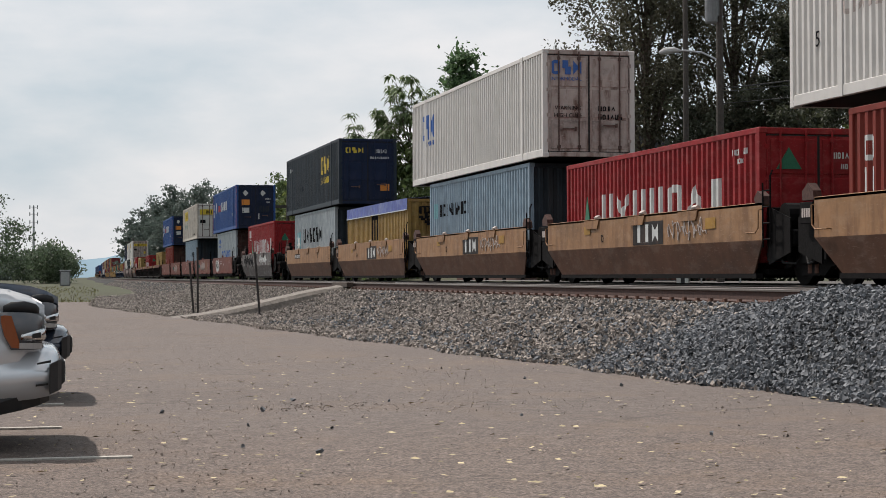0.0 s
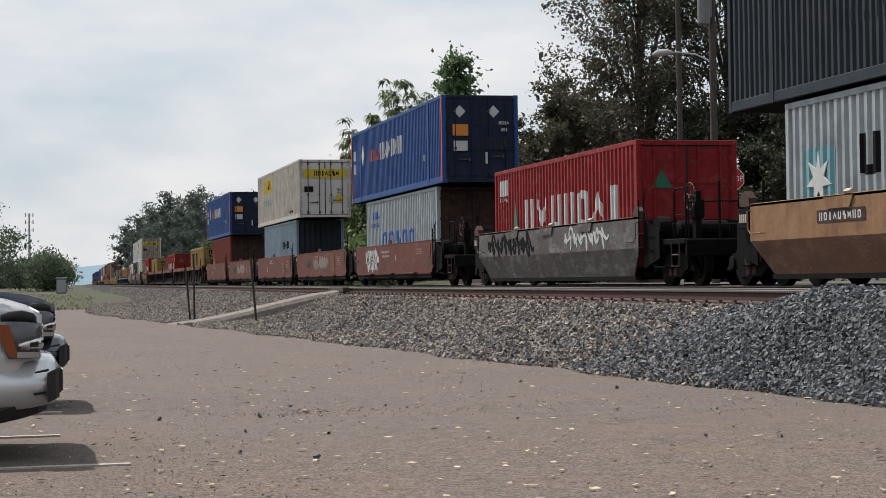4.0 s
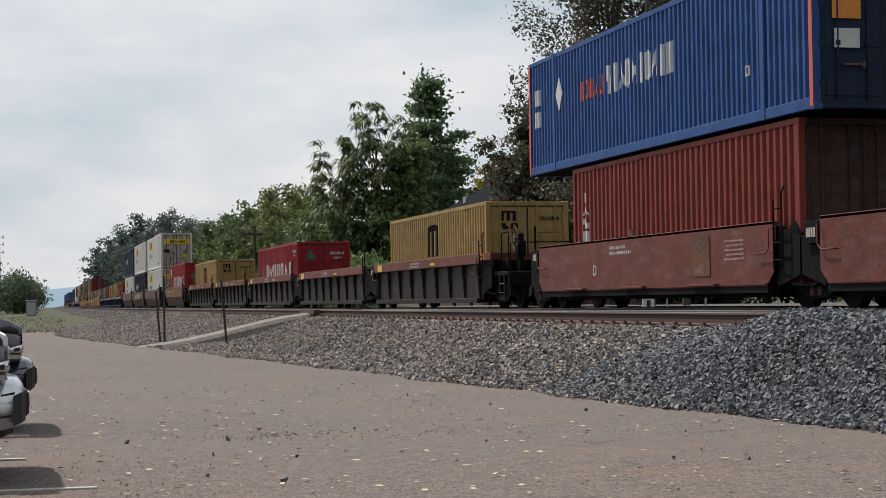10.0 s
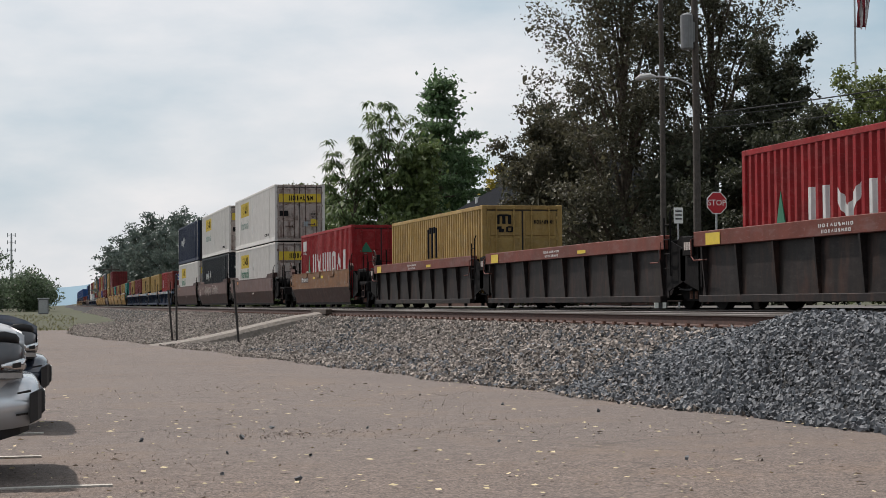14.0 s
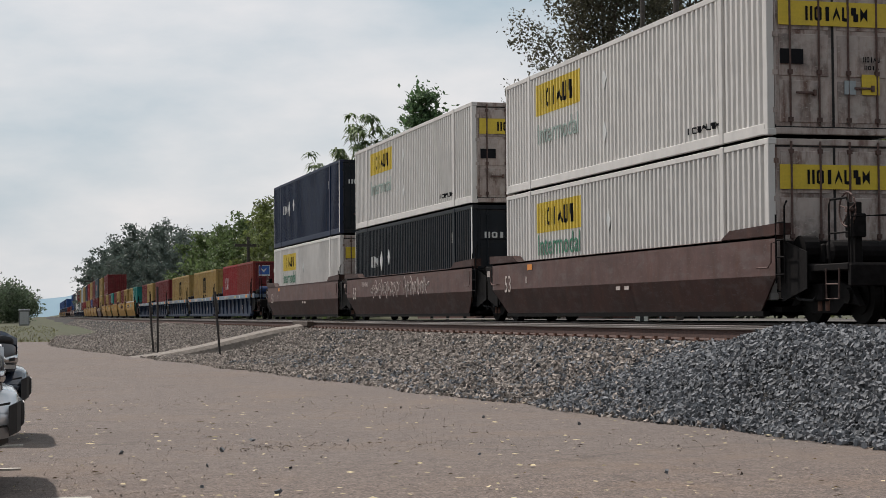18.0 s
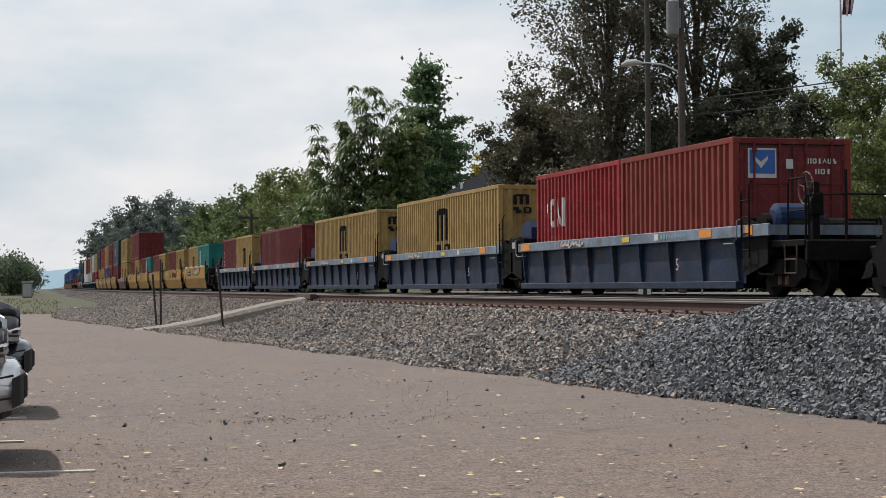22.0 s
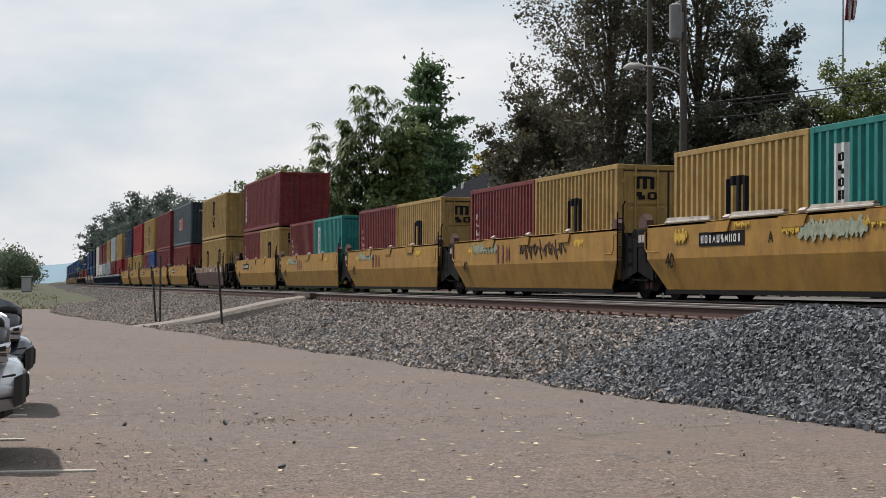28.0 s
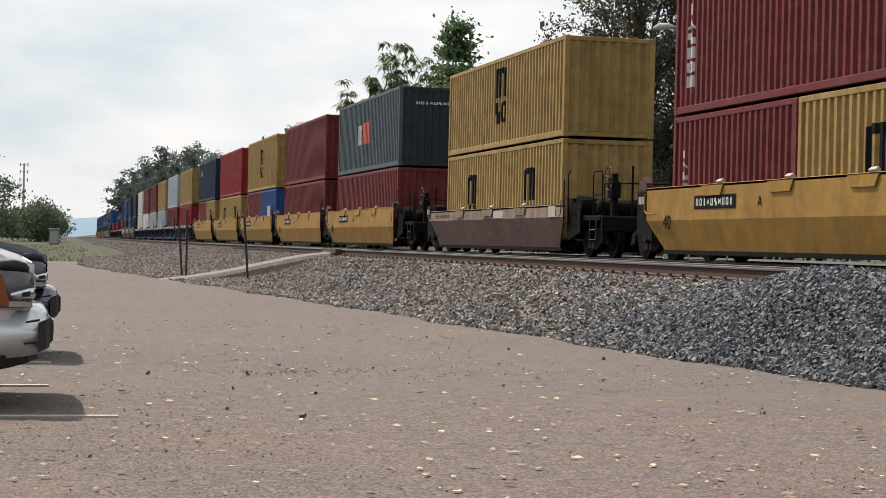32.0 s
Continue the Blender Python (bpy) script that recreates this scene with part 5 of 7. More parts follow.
CSX_W = [strokes(4.7, 1.5, 6.5, 2.35, "markblue", 3, ("ring", "steps", "bow")), strokes(4.75, 1.28, 6.2, 1.44, "markblue", 8), ("end", -1.05, 2.22, -0.15, 2.60, "markblue", 3, ("ring", "steps", "bow")),
         ("endwords", "INTERMODAL", 0.14, -0.65, 2.10, "markblue"), ("endwords", "WARNING", 0.15, -0.6, 1.32, "markblack"), ("endwords", "HIGH CUBE", 0.15, -0.6, 1.12, "markblack"),
         ("end", 0.25, 1.25, 0.75, 1.38, "markblack", 4), ("end", 0.25, 1.02, 0.95, 1.16, "markblack", 6)]
CSX_D = [strokes(-5.6, 1.55, -3.1, 2.35, "markyellow", 3, ("ring", "steps", "bow")), strokes(-5.5, 1.10, -3.1, 1.40, "markyellow", 10), strokes(1.0, 1.0, 3.2, 1.3, "slate", 8), strokes(5.8, 2.2, 6.8, 2.4, "markwhite", 4),
         ("end", -1.0, 2.25, -0.15, 2.5, "markyellow", 3, ("ring", "steps", "bow")), ("end", 0.35, 2.25, 0.85, 2.42, "markwhite", 5), ("end", 0.1, 2.0, 0.95, 2.1, "markwhite", 9), ("end", 0.55, 0.6, 0.95, 0.9, "markorange")]
MAE = [strokes(-2.6, 1.42, 3.2, 2.12, "markblack", 6, ("cup", "wedge", "steps", "ring", "steps", "bow")), patch(4.1, 1.15, 5.4, 2.0, "marksky"), ("star", 4.75, 1.45, 0.5, "markwhite")]
MAEL = [patch(4.9, 1.7, 5.5, 2.2, "marksky"), strokes(0.6, 1.75, 4.6, 2.15, "markblack", 10)]
COS = [strokes(-2.9, 0.95, 3.0, 1.62, "markblue", 5, ("ring", "ring", "steps", "ring", "ring")), strokes(3.4, 2.15, 4.9, 2.45, "markblue", 4), strokes(3.6, 1.85, 5.2, 2.0, "markblue", 6)]
STK = [patch(7.92, 0.06, 8.05, 2.84, "markred"), patch(-8.05, 0.06, -7.92, 2.84, "markred"), strokes(-1.8, 1.45, 2.2, 2.1, "markwhite", 10, ("steps", "bar", "wedge", "ring", "bow", "bar", "ring", "wedge", "bar", "pair")), strokes(2.4, 1.5, 4.0, 1.95, "markred", 5), ("diamond", 5.6, 1.85, 0.42, "markwhite"), patch(7.2, 1.75, 7.55, 2.15, "markwhite"),
       patch(7.2, 1.2, 7.55, 1.6, "markwhite"), strokes(-5.6, 0.9, -5.2, 1.1, "markwhite", 3),
       ("enddiamond", -0.7, 2.35, 0.20, "markwhite"), ("enddiamond", 0.45, 2.35, 0.20, "markwhite"), ("end", -0.95, 1.55, -0.42, 1.92, "markorange"), ("end", -0.92, 1.05, -0.45, 1.38, "markwhite"),
       ("endwords", "110", 0.26, -0.68, 1.21, "markblack"), ("end", 0.62, 1.92, 0.98, 2.03, "markwhite", 4), ("end", 0.70, 1.70, 0.92, 1.80, "markwhite", 3), ("end", 0.2, 1.1, 0.9, 1.5, "slate", 6), ("end", 0.15, 0.62, 0.22, 1.0, "markwhite")]
JBH = [patch(2.1, 1.80, 5.5, 2.58, "markyellow"), strokes(2.5, 1.96, 5.1, 2.42, "markblack", 6), ("words", "Intermodal", 0.72, 3.75, 1.30, "markgrey"), ("diamond", 0.4, 2.1, 0.22, "markwhite"), ("diamond", 0.4, 0.9, 0.22, "markwhite"),
       strokes(-6.0, 0.35, -4.4, 0.48, "markblack", 7),
       ("end", -1.08, 1.98, 1.08, 2.42, "markyellow"), ("end", -0.55, 2.07, 0.72, 2.33, "markblack", 7), ("end", -1.05, 1.28, -0.6, 1.55, "markblack", 0), ("end", 0.55, 0.75, 0.9, 1.12, "markyellow"), ("end", 0.58, 1.34, 0.92, 1.44, "markblack", 5), ("end", 0.6, 1.2, 0.9, 1.28, "markblack", 4), ("end", 0.2, 0.75, 0.42, 1.0, "palegrey")]
JBH_LOW = [patch(2.1, 1.80, 5.5, 2.55, "markyellow"), strokes(2.5, 1.96, 5.1, 2.40, "markblack", 6), ("words", "Intermodal", 0.74, 3.75, 1.46, "markgreen"), ("diamond", 0.2, 1.85, 0.22, "markwhite"),
           ("end", -1.08, 1.98, 1.08, 2.42, "markyellow"), ("end", -0.55, 2.07, 0.72, 2.33, "markblack", 7)]
UMX = [patch(-8.06, 0.06, -7.93, 2.84, "markwhite"), patch(7.97, 0.06, 8.06, 2.84, "markwhite"), strokes(4.2, 1.45, 5.4, 1.85, "markwhite", 4, ("cup", "fork", "wedge", "bow")), ("diamond", 3.75, 1.65, 0.34, "markwhite"), ("diamond", 2.6, 1.75, 0.26, "markwhite"), strokes(-6.2, 1.9, -5.8, 2.2, "markwhite", 2), ("end", -0.95, 1.95, -0.1, 2.12, "markwhite", 4), ("enddiamond", 0.1, 2.03, 0.17, "markwhite"), ("end", -0.4, 0.8, -0.2, 1.1, "marktan")]
MSC40 = [strokes(-1.05, 1.20, 0.75, 2.20, "markblack", 1, ("fork",)), strokes(-1.05, 0.72, 0.75, 1.10, "markblack", 2, ("steps", "ring")), ("end", -0.80, 2.04, -0.22, 2.32, "markblack", 1, ("fork",)), ("end", -0.80, 1.80, -0.22, 1.97, "markblack", 2, ("steps", "ring")), ("end", 0.35, 2.05, 0.95, 2.16, "markblack", 8)]
MSC40U = [strokes(-1.0, 1.45, 0.65, 2.30, "markblack", 1, ("fork",)), strokes(-0.75, 0.70, 0.55, 1.32, "markblack", 2, ("steps", "ring"))]
MSC20 = [strokes(-0.95, 1.06, 0.45, 1.95, "markblack", 1, ("fork",)), strokes(-0.60, 0.72, 0.30, 1.05, "markblack", 2, ("steps", "ring")), ("end", -0.80, 2.04, -0.22, 2.32, "markblack", 1, ("fork",)), ("end", -0.80, 1.80, -0.22, 1.97, "markblack", 2, ("steps", "ring"))]
TEX = [("bar", 5.10, 0.55, 5.42, 2.35, "markwhite", "brand_mark", 6, 0.8, ("bar", "wedge", "steps", "pair", "ring", "pair"), True)]
TEX20 = [("bar", 2.3, 0.6, 2.52, 1.95, "marktan", "brand_mark", 6, 0.7, ("bar", "wedge", "steps", "pair", "ring", "pair"), True)]
CON20 = [("bar", 1.7, 1.0, 2.15, 2.25, "markwhite", "lettering_panel"), ("bar", 1.80, 1.10, 2.06, 2.15, "markblack", "brand_mark", 5, 0.75, ("ring", "steps", "ring", "pair", "bar"), True), ("end", -0.1, 1.2, 0.8, 1.9, "markwhite")]
KLN = [patch(-0.5, 1.1, 0.9, 1.95, "markred"), strokes(0.9, 1.1, 1.8, 1.9, "markwhite", 2), ("end", -0.6, 2.25, 0.9, 2.36, "markwhite", 9)]

TTX_ART = [patch(-1.65, 0.86, 0.25, 1.37, "dkgrey"), strokes(-1.5, 0.92, 0.05, 1.31, "markwhite", 3, ("bar", "bar", "bow")), patch(-4.6, 1.12, -4.05, 1.34, "gold"), patch(3.3, 1.18, 3.75, 1.38, "gold"), ("words", "D", 0.26, 2.4, 1.05, "markblack"), ("spray", -4.0, 0.86, -1.9, 1.42, "marktan", 21, 7, 0.016)]
TTX_ART2 = [("words", "40", 0.45, 5.6, 0.78, "markblack"), patch(2.0, 1.05, 4.1, 1.32, "markblack"), strokes(2.1, 1.11, 4.0, 1.26, "markwhite", 10), ("words", "A", 0.28, 0.9, 1.15, "markblack")]
TTX_ART3 = [("spray", -4.6, 1.15, -4.0, 1.40, "fadedgold", 46, 8, 0.035), ("spray", 4.9, 1.1, 5.3, 1.36, "fadedgold", 47, 6, 0.035), ("spray", 2.4, 1.12, 4.8, 1.46, "fadedsky", 17, 22, 0.03), strokes(1.1, 0.88, 2.5, 1.36, "rustwell", 3, ("bar", "bar", "bow")), ("spray", -3.3, 0.9, 0.3, 1.45, "brownwell", 14, 9, 0.035), ("words", "40", 0.45, 5.6, 0.78, "markblack")]
TTX_ART6 = TTX_ART3[:4] + TTX_ART3[5:]
TTX_ART5 = TTX_ART2 + [patch(-2.3, 1.14, -0.55, 1.34, "fadedsky"), ("spray", -2.6, 1.06, -0.3, 1.42, "fadedsky", 41, 22, 0.07), ("spray", -0.25, 1.18, 0.4, 1.42, "fadedgold", 42, 9, 0.035), ("spray", -3.3, 1.22, -2.5, 1.40, "fadedgold", 43, 9, 0.035), ("spray", 4.7, 1.1, 5.3, 1.42, "fadedgold", 44, 9, 0.035), ("spray", 1.8, 1.36, 2.4, 1.46, "fadedgold", 45, 6, 0.03)]
TTX_ART4 = [patch(2.2, 1.08, 4.0, 1.30, "brownwell"), strokes(2.3, 1.12, 3.9, 1.26, "markwhite", 9), ("words", "C", 0.28, -3.2, 1.15, "markblack")]
BN_ART = [patch(2.5, 0.62, 4.4, 1.36, "palegrey"), ("spray", 2.3, 0.52, 4.7, 1.45, "white", 5, 8, 0.09), ("spray", 2.5, 0.6, 4.5, 1.4, "markblack", 6, 7, 0.03), strokes(0.2, 1.22, 1.6, 1.30, "markwhite", 10), strokes(0.2, 1.06, 1.5, 1.14, "markwhite", 9), ("words", "A", 0.34, -0.9, 1.0, "markwhite"), *rows_of_writing(-5.2, 1.1, -4.4, 1.32, "marktan", 3)]
BN_ART2 = [("spray", 2.6, 0.75, 3.8, 1.3, "teal", 7, 6, 0.022), ("spray", 0.4, 0.62, 1.7, 1.3, "marktan", 8, 8, 0.018), ("spray", -2.2, 0.55, 0.2, 1.46, "marktan", 9, 13, 0.02), patch(-4.0, 0.55, -3.1, 1.40, "orangewell"), *rows_of_writing(-5.4, 0.9, -4.6, 1.3, "marktan", 5), strokes(0.4, 1.3, 1.2, 1.38, "marktan", 6)]
BN_ART3 = [strokes(0.6, 1.3, 1.6, 1.37, "markwhite", 9), strokes(0.2, 1.18, 1.6, 1.25, "markwhite", 11), ("words", "D", 0.36, 2.6, 0.85, "markwhite"), patch(-4.0, 0.62, -3.2, 1.40, "orangewell"), *rows_of_writing(-5.6, 0.9, -4.7, 1.32, "marktan", 5)]
GO_ART = [strokes(0.2, 1.30, 1.3, 1.36, "markwhite", 9), strokes(0.1, 1.40, 1.4, 1.46, "markwhite", 9), patch(-1.9, 1.32, -1.3, 1.40, "markyellow"), patch(5.6, 1.27, 6.3, 1.5, "markyellow")]
GB_ART = [patch(-5.6, 1.13, -5.0, 1.28, "markorange"), patch(-1.2, 1.15, -0.75, 1.26, "markyellow"), patch(-2.9, 1.14, -2.65, 1.27, "markwhite"), patch(5.9, 1.12, 6.6, 1.28, "markorange"), strokes(-4.4, 1.16, -3.0, 1.24, "marksky", 9), ("spray", 1.8, 1.12, 3.4, 1.28, "marktan", 31, 6, 0.05), ("words", "5", 0.34, -3.9, 0.62, "marktan")]
BR_ART = [("words", "53", 0.62, 7.3, 0.95, "marktan"), ("spray", 0.2, 0.72, 4.4, 1.42, "marktan", 10, 13, 0.017), ("spray", -3.6, 0.72, -0.4, 1.45, "marktan", 11, 10, 0.017), strokes(5.0, 1.2, 6.0, 1.36, "marktan", 8)]
BR_ART2 = [("words", "53", 0.62, 7.3, 0.95, "marktan"), patch(5.2, 1.30, 5.6, 1.44, "markorange"), strokes(-2.0, 0.7, -0.8, 0.78, "marktan", 1), ("words", "B", 0.24, 5.7, 1.05, "marktan")]


WELL = {"br": 17.5, "br2": 17.5, "bn_a": 13.6, "bn_b": 13.6, "bn_c": 13.6, "rib": 13.9, "ribblue": 13.9, "grey": 13.9, "orange": 14.3, "duskyfold": 14.3}
LAST_END = [-100.0]


def unit(kind, u, loads):
    """A well unit at u along the train, and what it carries: (level, shift, container)."""
    hl = WELL.get(kind, 13.7) / 2
    lead = u - hl - LAST_END[0] > 2.6      # first unit of its wagon: it has a bogie of its own in front
    LAST_END[0] = u + hl
    wagons = {
        "tan": lambda: well_car("tan folded-side well wagon unit with rust streaks", "fold", 13.7, "tan", "tan_shaded", lead, art=TTX_ART),
        "tan2": lambda: well_car("tan folded-side well wagon unit with stencilled panel", "fold", 13.7, "tan", "tan_shaded", lead, art=TTX_ART4),
        "gold": lambda: well_car("golden yellow folded-side well wagon unit", "fold", 13.7, "gold", "gold", lead, art=TTX_ART2),
        "gold1": lambda: well_car("golden yellow well wagon unit with pale hinged flaps", "fold", 13.7, "gold", "gold", lead, art=TTX_ART5),
        "gold2": lambda: well_car("golden yellow well wagon unit with sprayed graffiti", "fold", 13.7, "gold", "gold", lead, art=TTX_ART3),
        "gold3": lambda: well_car("golden yellow well wagon unit with faded sprayed patches", "fold", 13.7, "gold", "gold", lead, art=TTX_ART6),
        "grey": lambda: well_car("grey well wagon unit covered in graffiti", "fold", 13.9, "greywell", "greywell", lead, art=[("spray", 1.5, 0.75, 5.8, 1.48, "markblack", 12, 10, 0.12), ("spray", -4.8, 0.85, -1.5, 1.46, "markwhite", 13, 8, 0.07)]),
        "orange": lambda: well_car("weathered orange-brown well wagon with darker brown lower side", "fold", 14.3, "orangewell", "brownwell", lead, art=[patch(2.6, 1.1, 4.4, 1.36, "brownwell"), strokes(2.7, 1.14, 4.3, 1.32, "markwhite", 9), patch(-1.2, 1.25, -0.7, 1.36, "markyellow"), patch(0.8, 1.25, 1.3, 1.34, "markyellow")]),
        "duskyfold": lambda: well_car("faded brown well wagon with pale tan upper side", "lowfold", 14.3, "dusk", "mauvewell", lead, art=[patch(-3.6, 1.08, -2.9, 1.22, "markyellow"), patch(-1.6, 1.0, -0.6, 1.2, "marktan"), strokes(4.6, 1.06, 6.4, 1.18, "brownwell", 10), patch(-6.5, 0.99, -5.9, 1.26, "marktan")]),
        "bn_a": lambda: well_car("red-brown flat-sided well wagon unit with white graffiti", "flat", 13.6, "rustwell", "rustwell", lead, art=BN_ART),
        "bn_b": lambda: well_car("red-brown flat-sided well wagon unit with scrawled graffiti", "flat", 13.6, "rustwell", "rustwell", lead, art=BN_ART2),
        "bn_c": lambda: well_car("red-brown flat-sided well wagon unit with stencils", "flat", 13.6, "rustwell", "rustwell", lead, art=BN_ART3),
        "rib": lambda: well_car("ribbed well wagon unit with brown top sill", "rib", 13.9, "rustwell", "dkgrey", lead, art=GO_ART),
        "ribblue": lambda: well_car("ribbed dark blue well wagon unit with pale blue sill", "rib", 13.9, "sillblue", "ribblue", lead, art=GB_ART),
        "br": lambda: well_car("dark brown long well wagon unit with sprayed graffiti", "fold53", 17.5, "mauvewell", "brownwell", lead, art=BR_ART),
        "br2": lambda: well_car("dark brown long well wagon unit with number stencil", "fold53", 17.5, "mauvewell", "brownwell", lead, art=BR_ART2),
    }
    place(wagons[kind](), u)
    for z, dy, c in loads:
        place(c, u + dy, z)


def c40(color, what, h=H8, **k):
    return container(what, L40, h, color, **k)


def c53(color, what, **k):
    return container(what, L53, H9, color, width=2.59, **k)


def c20(color, what, h=H8, **k):
    return container(what, L20, h, color, **k)


def twin(far, near, z=FLOOR):
    return [(z, 3.06, far), (z, -3.06, near)]


UP9, UP8 = FLOOR + H9 + 0.05, FLOOR + H8 + 0.05
W_M = "maroon corrugated steel shipping container"
W_Y = "mustard yellow corrugated shipping container with black strokes"
W_J = "white long domestic container with yellow brand panel"
W_N = "black long domestic container with white marks"
W_B = "blue long domestic container with white lettering strokes"


def y20():
    return c20("yellow", "short mustard yellow shipping container", art=MSC20, end="doors")


def m20():
    return c20("maroon", "short maroon shipping container", art=TEX20)


unit("tan2", 21.5, [(FLOOR, 0, c40("oxide", "dark red shipping container in a tan well", art=[("bar", 5.2, 0.6, 5.6, 2.2, "markwhite", "brand_mark", 3, 0.8, ("ring", "pair", "wedge"), True)])), (UP8 + 0.15, 0.2, c53("white", W_J, art=[strokes(4.0, 1.4, 6.2, 1.8, "marktan", 8), ("words", "5", 0.4, 6.9, 1.1, "markblack"), strokes(3.5, 2.4, 5.5, 2.75, "markblack", 7)]))])
unit("tan", 37.4, [(FLOOR, 0, c40("red", "red shipping container with white brand strokes", end="doors", art=HY))])
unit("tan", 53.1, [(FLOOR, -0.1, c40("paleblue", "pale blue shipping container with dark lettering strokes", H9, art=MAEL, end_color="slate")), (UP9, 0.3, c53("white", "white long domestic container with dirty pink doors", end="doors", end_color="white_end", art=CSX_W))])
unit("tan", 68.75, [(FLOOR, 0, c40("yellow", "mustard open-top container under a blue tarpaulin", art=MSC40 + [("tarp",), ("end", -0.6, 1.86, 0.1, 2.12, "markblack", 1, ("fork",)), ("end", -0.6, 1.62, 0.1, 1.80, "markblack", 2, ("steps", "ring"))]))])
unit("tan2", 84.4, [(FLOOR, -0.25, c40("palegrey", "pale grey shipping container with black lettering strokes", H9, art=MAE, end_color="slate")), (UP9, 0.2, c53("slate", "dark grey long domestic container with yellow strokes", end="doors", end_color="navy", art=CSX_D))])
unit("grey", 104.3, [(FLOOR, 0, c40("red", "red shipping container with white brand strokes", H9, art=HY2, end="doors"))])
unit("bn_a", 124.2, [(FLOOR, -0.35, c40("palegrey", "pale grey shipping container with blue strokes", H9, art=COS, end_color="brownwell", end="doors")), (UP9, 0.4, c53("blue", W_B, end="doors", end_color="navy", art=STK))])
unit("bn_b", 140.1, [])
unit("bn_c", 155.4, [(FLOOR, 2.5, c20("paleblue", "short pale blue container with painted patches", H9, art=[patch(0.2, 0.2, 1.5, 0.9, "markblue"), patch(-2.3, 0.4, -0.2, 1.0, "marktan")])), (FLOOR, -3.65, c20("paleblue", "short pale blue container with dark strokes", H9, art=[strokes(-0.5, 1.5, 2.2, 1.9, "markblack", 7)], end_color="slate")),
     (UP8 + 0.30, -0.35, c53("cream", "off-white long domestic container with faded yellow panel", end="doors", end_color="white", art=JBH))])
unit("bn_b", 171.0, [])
unit("bn_c", 186.4, [(FLOOR, -1.3, c40("oxide", "brick red shipping container with shade-dark doors", H9, art=TEX, end="doors", end_color="brownwell")), (UP9, -0.1, c53("blue", W_B, end="doors", end_color="navy", art=STK))])
unit("rib", 205.7, [(FLOOR, -0.8, c40("yellow", W_Y, art=MSC40, end="doors"))])
unit("rib", 221.5, [])
unit("rib", 237.3, [(FLOOR, -1.0, c40("red", "red shipping container with white brand strokes", end="doors", art=HY))])
unit("rib", 252.8, [])
unit("rib", 268.2, [(FLOOR, -1.2, c40("yellow", W_Y, art=MSC40, end="doors"))])
unit("orange", 286.7, [(FLOOR, 0, c40("red", "red shipping container with white brand strokes", H9, art=HY2, end="doors"))])
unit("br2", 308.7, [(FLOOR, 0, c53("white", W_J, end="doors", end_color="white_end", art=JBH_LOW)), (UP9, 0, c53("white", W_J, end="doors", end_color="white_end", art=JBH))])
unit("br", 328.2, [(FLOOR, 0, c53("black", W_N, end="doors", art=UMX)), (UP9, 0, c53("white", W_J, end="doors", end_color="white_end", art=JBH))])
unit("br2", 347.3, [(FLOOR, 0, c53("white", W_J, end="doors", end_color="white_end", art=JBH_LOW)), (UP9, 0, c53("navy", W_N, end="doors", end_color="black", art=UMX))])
unit("ribblue", 369.0, twin(c20("red", "short bright red shipping container", art=[strokes(0.7, 1.25, 1.9, 1.95, "markwhite", 3, ("ring", "wedge", "bar")), patch(2.1, 1.62, 2.25, 1.85, "markwhite")]), c20("oxide", "short dull red shipping container with blue emblem", end="doors", end_color="maroon", art=[("end", -0.92, 1.82, -0.34, 2.38, "markwhite"), ("end", -0.89, 1.90, -0.37, 2.35, "markblue"), ("end", -0.80, 2.0, -0.44, 2.24, "markwhite", 1, ("drop",)), ("end", -0.14, 2.0, 0.0, 2.18, "markwhite"), ("end", 0.3, 2.1, 0.92, 2.2, "markwhite", 6), ("end", 0.45, 1.9, 0.8, 2.0, "markwhite", 3)])))
unit("ribblue", 384.6, [(FLOOR, 0, c40("yellow", W_Y, art=MSC40))])
unit("ribblue", 400.0, [(FLOOR, 0, c40("yellow", W_Y, art=MSC40))])
unit("ribblue", 415.5, [(FLOOR, 0, c40("maroon", W_M))])
unit("ribblue", 430.9, twin(m20(), y20()))
unit("gold1", 450.4, twin(y20(), c20("teal", "short teal shipping container with white panel", art=CON20, end="doors")))
unit("gold2", 465.9, twin(m20(), y20()))
unit("gold3", 481.5, twin(m20(), y20()))
unit("gold3", 497.0, twin(m20(), c20("teal", "short teal shipping container with white panel", art=CON20, end="doors")))
unit("gold", 512.4, twin(m20(), y20()) + [(UP8, 0, c40("maroon", W_M, art=TEX))])
unit("duskyfold", 532.3, twin(y20(), c20("yellow", "short mustard yellow shipping container", art=MSC20[:1])) + [(UP8, 0, c40("yellow", W_Y, art=MSC40U))])
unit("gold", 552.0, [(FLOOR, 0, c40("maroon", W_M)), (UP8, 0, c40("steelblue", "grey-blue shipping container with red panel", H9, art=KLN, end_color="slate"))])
unit("gold", 567.5, [(FLOOR, 0, c40("maroon", W_M, art=[("end", 0.2, 0.9, 0.9, 1.4, "markwhite")])), (UP8, 0, c40("maroon", W_M, H9))])
unit("gold", 583.0, twin(m20(), c20("blue", "short blue shipping container with white mark", art=[patch(-0.8, 1.0, 0.4, 1.7, "markwhite")])) + [(UP8, 0, c40("yellow", W_Y, H9, art=MSC40U))])
unit("gold", 598.6, twin(y20(), y20()) + [(UP8, 0, c40("red", "plain red shipping container", H9))])
unit("gold", 614.2, twin(m20(), y20()) + [(UP8, 0, c40("navy", "dark blue shipping container", H9, art=[patch(3.8, 1.9, 4.5, 2.3, "markwhite")]))])
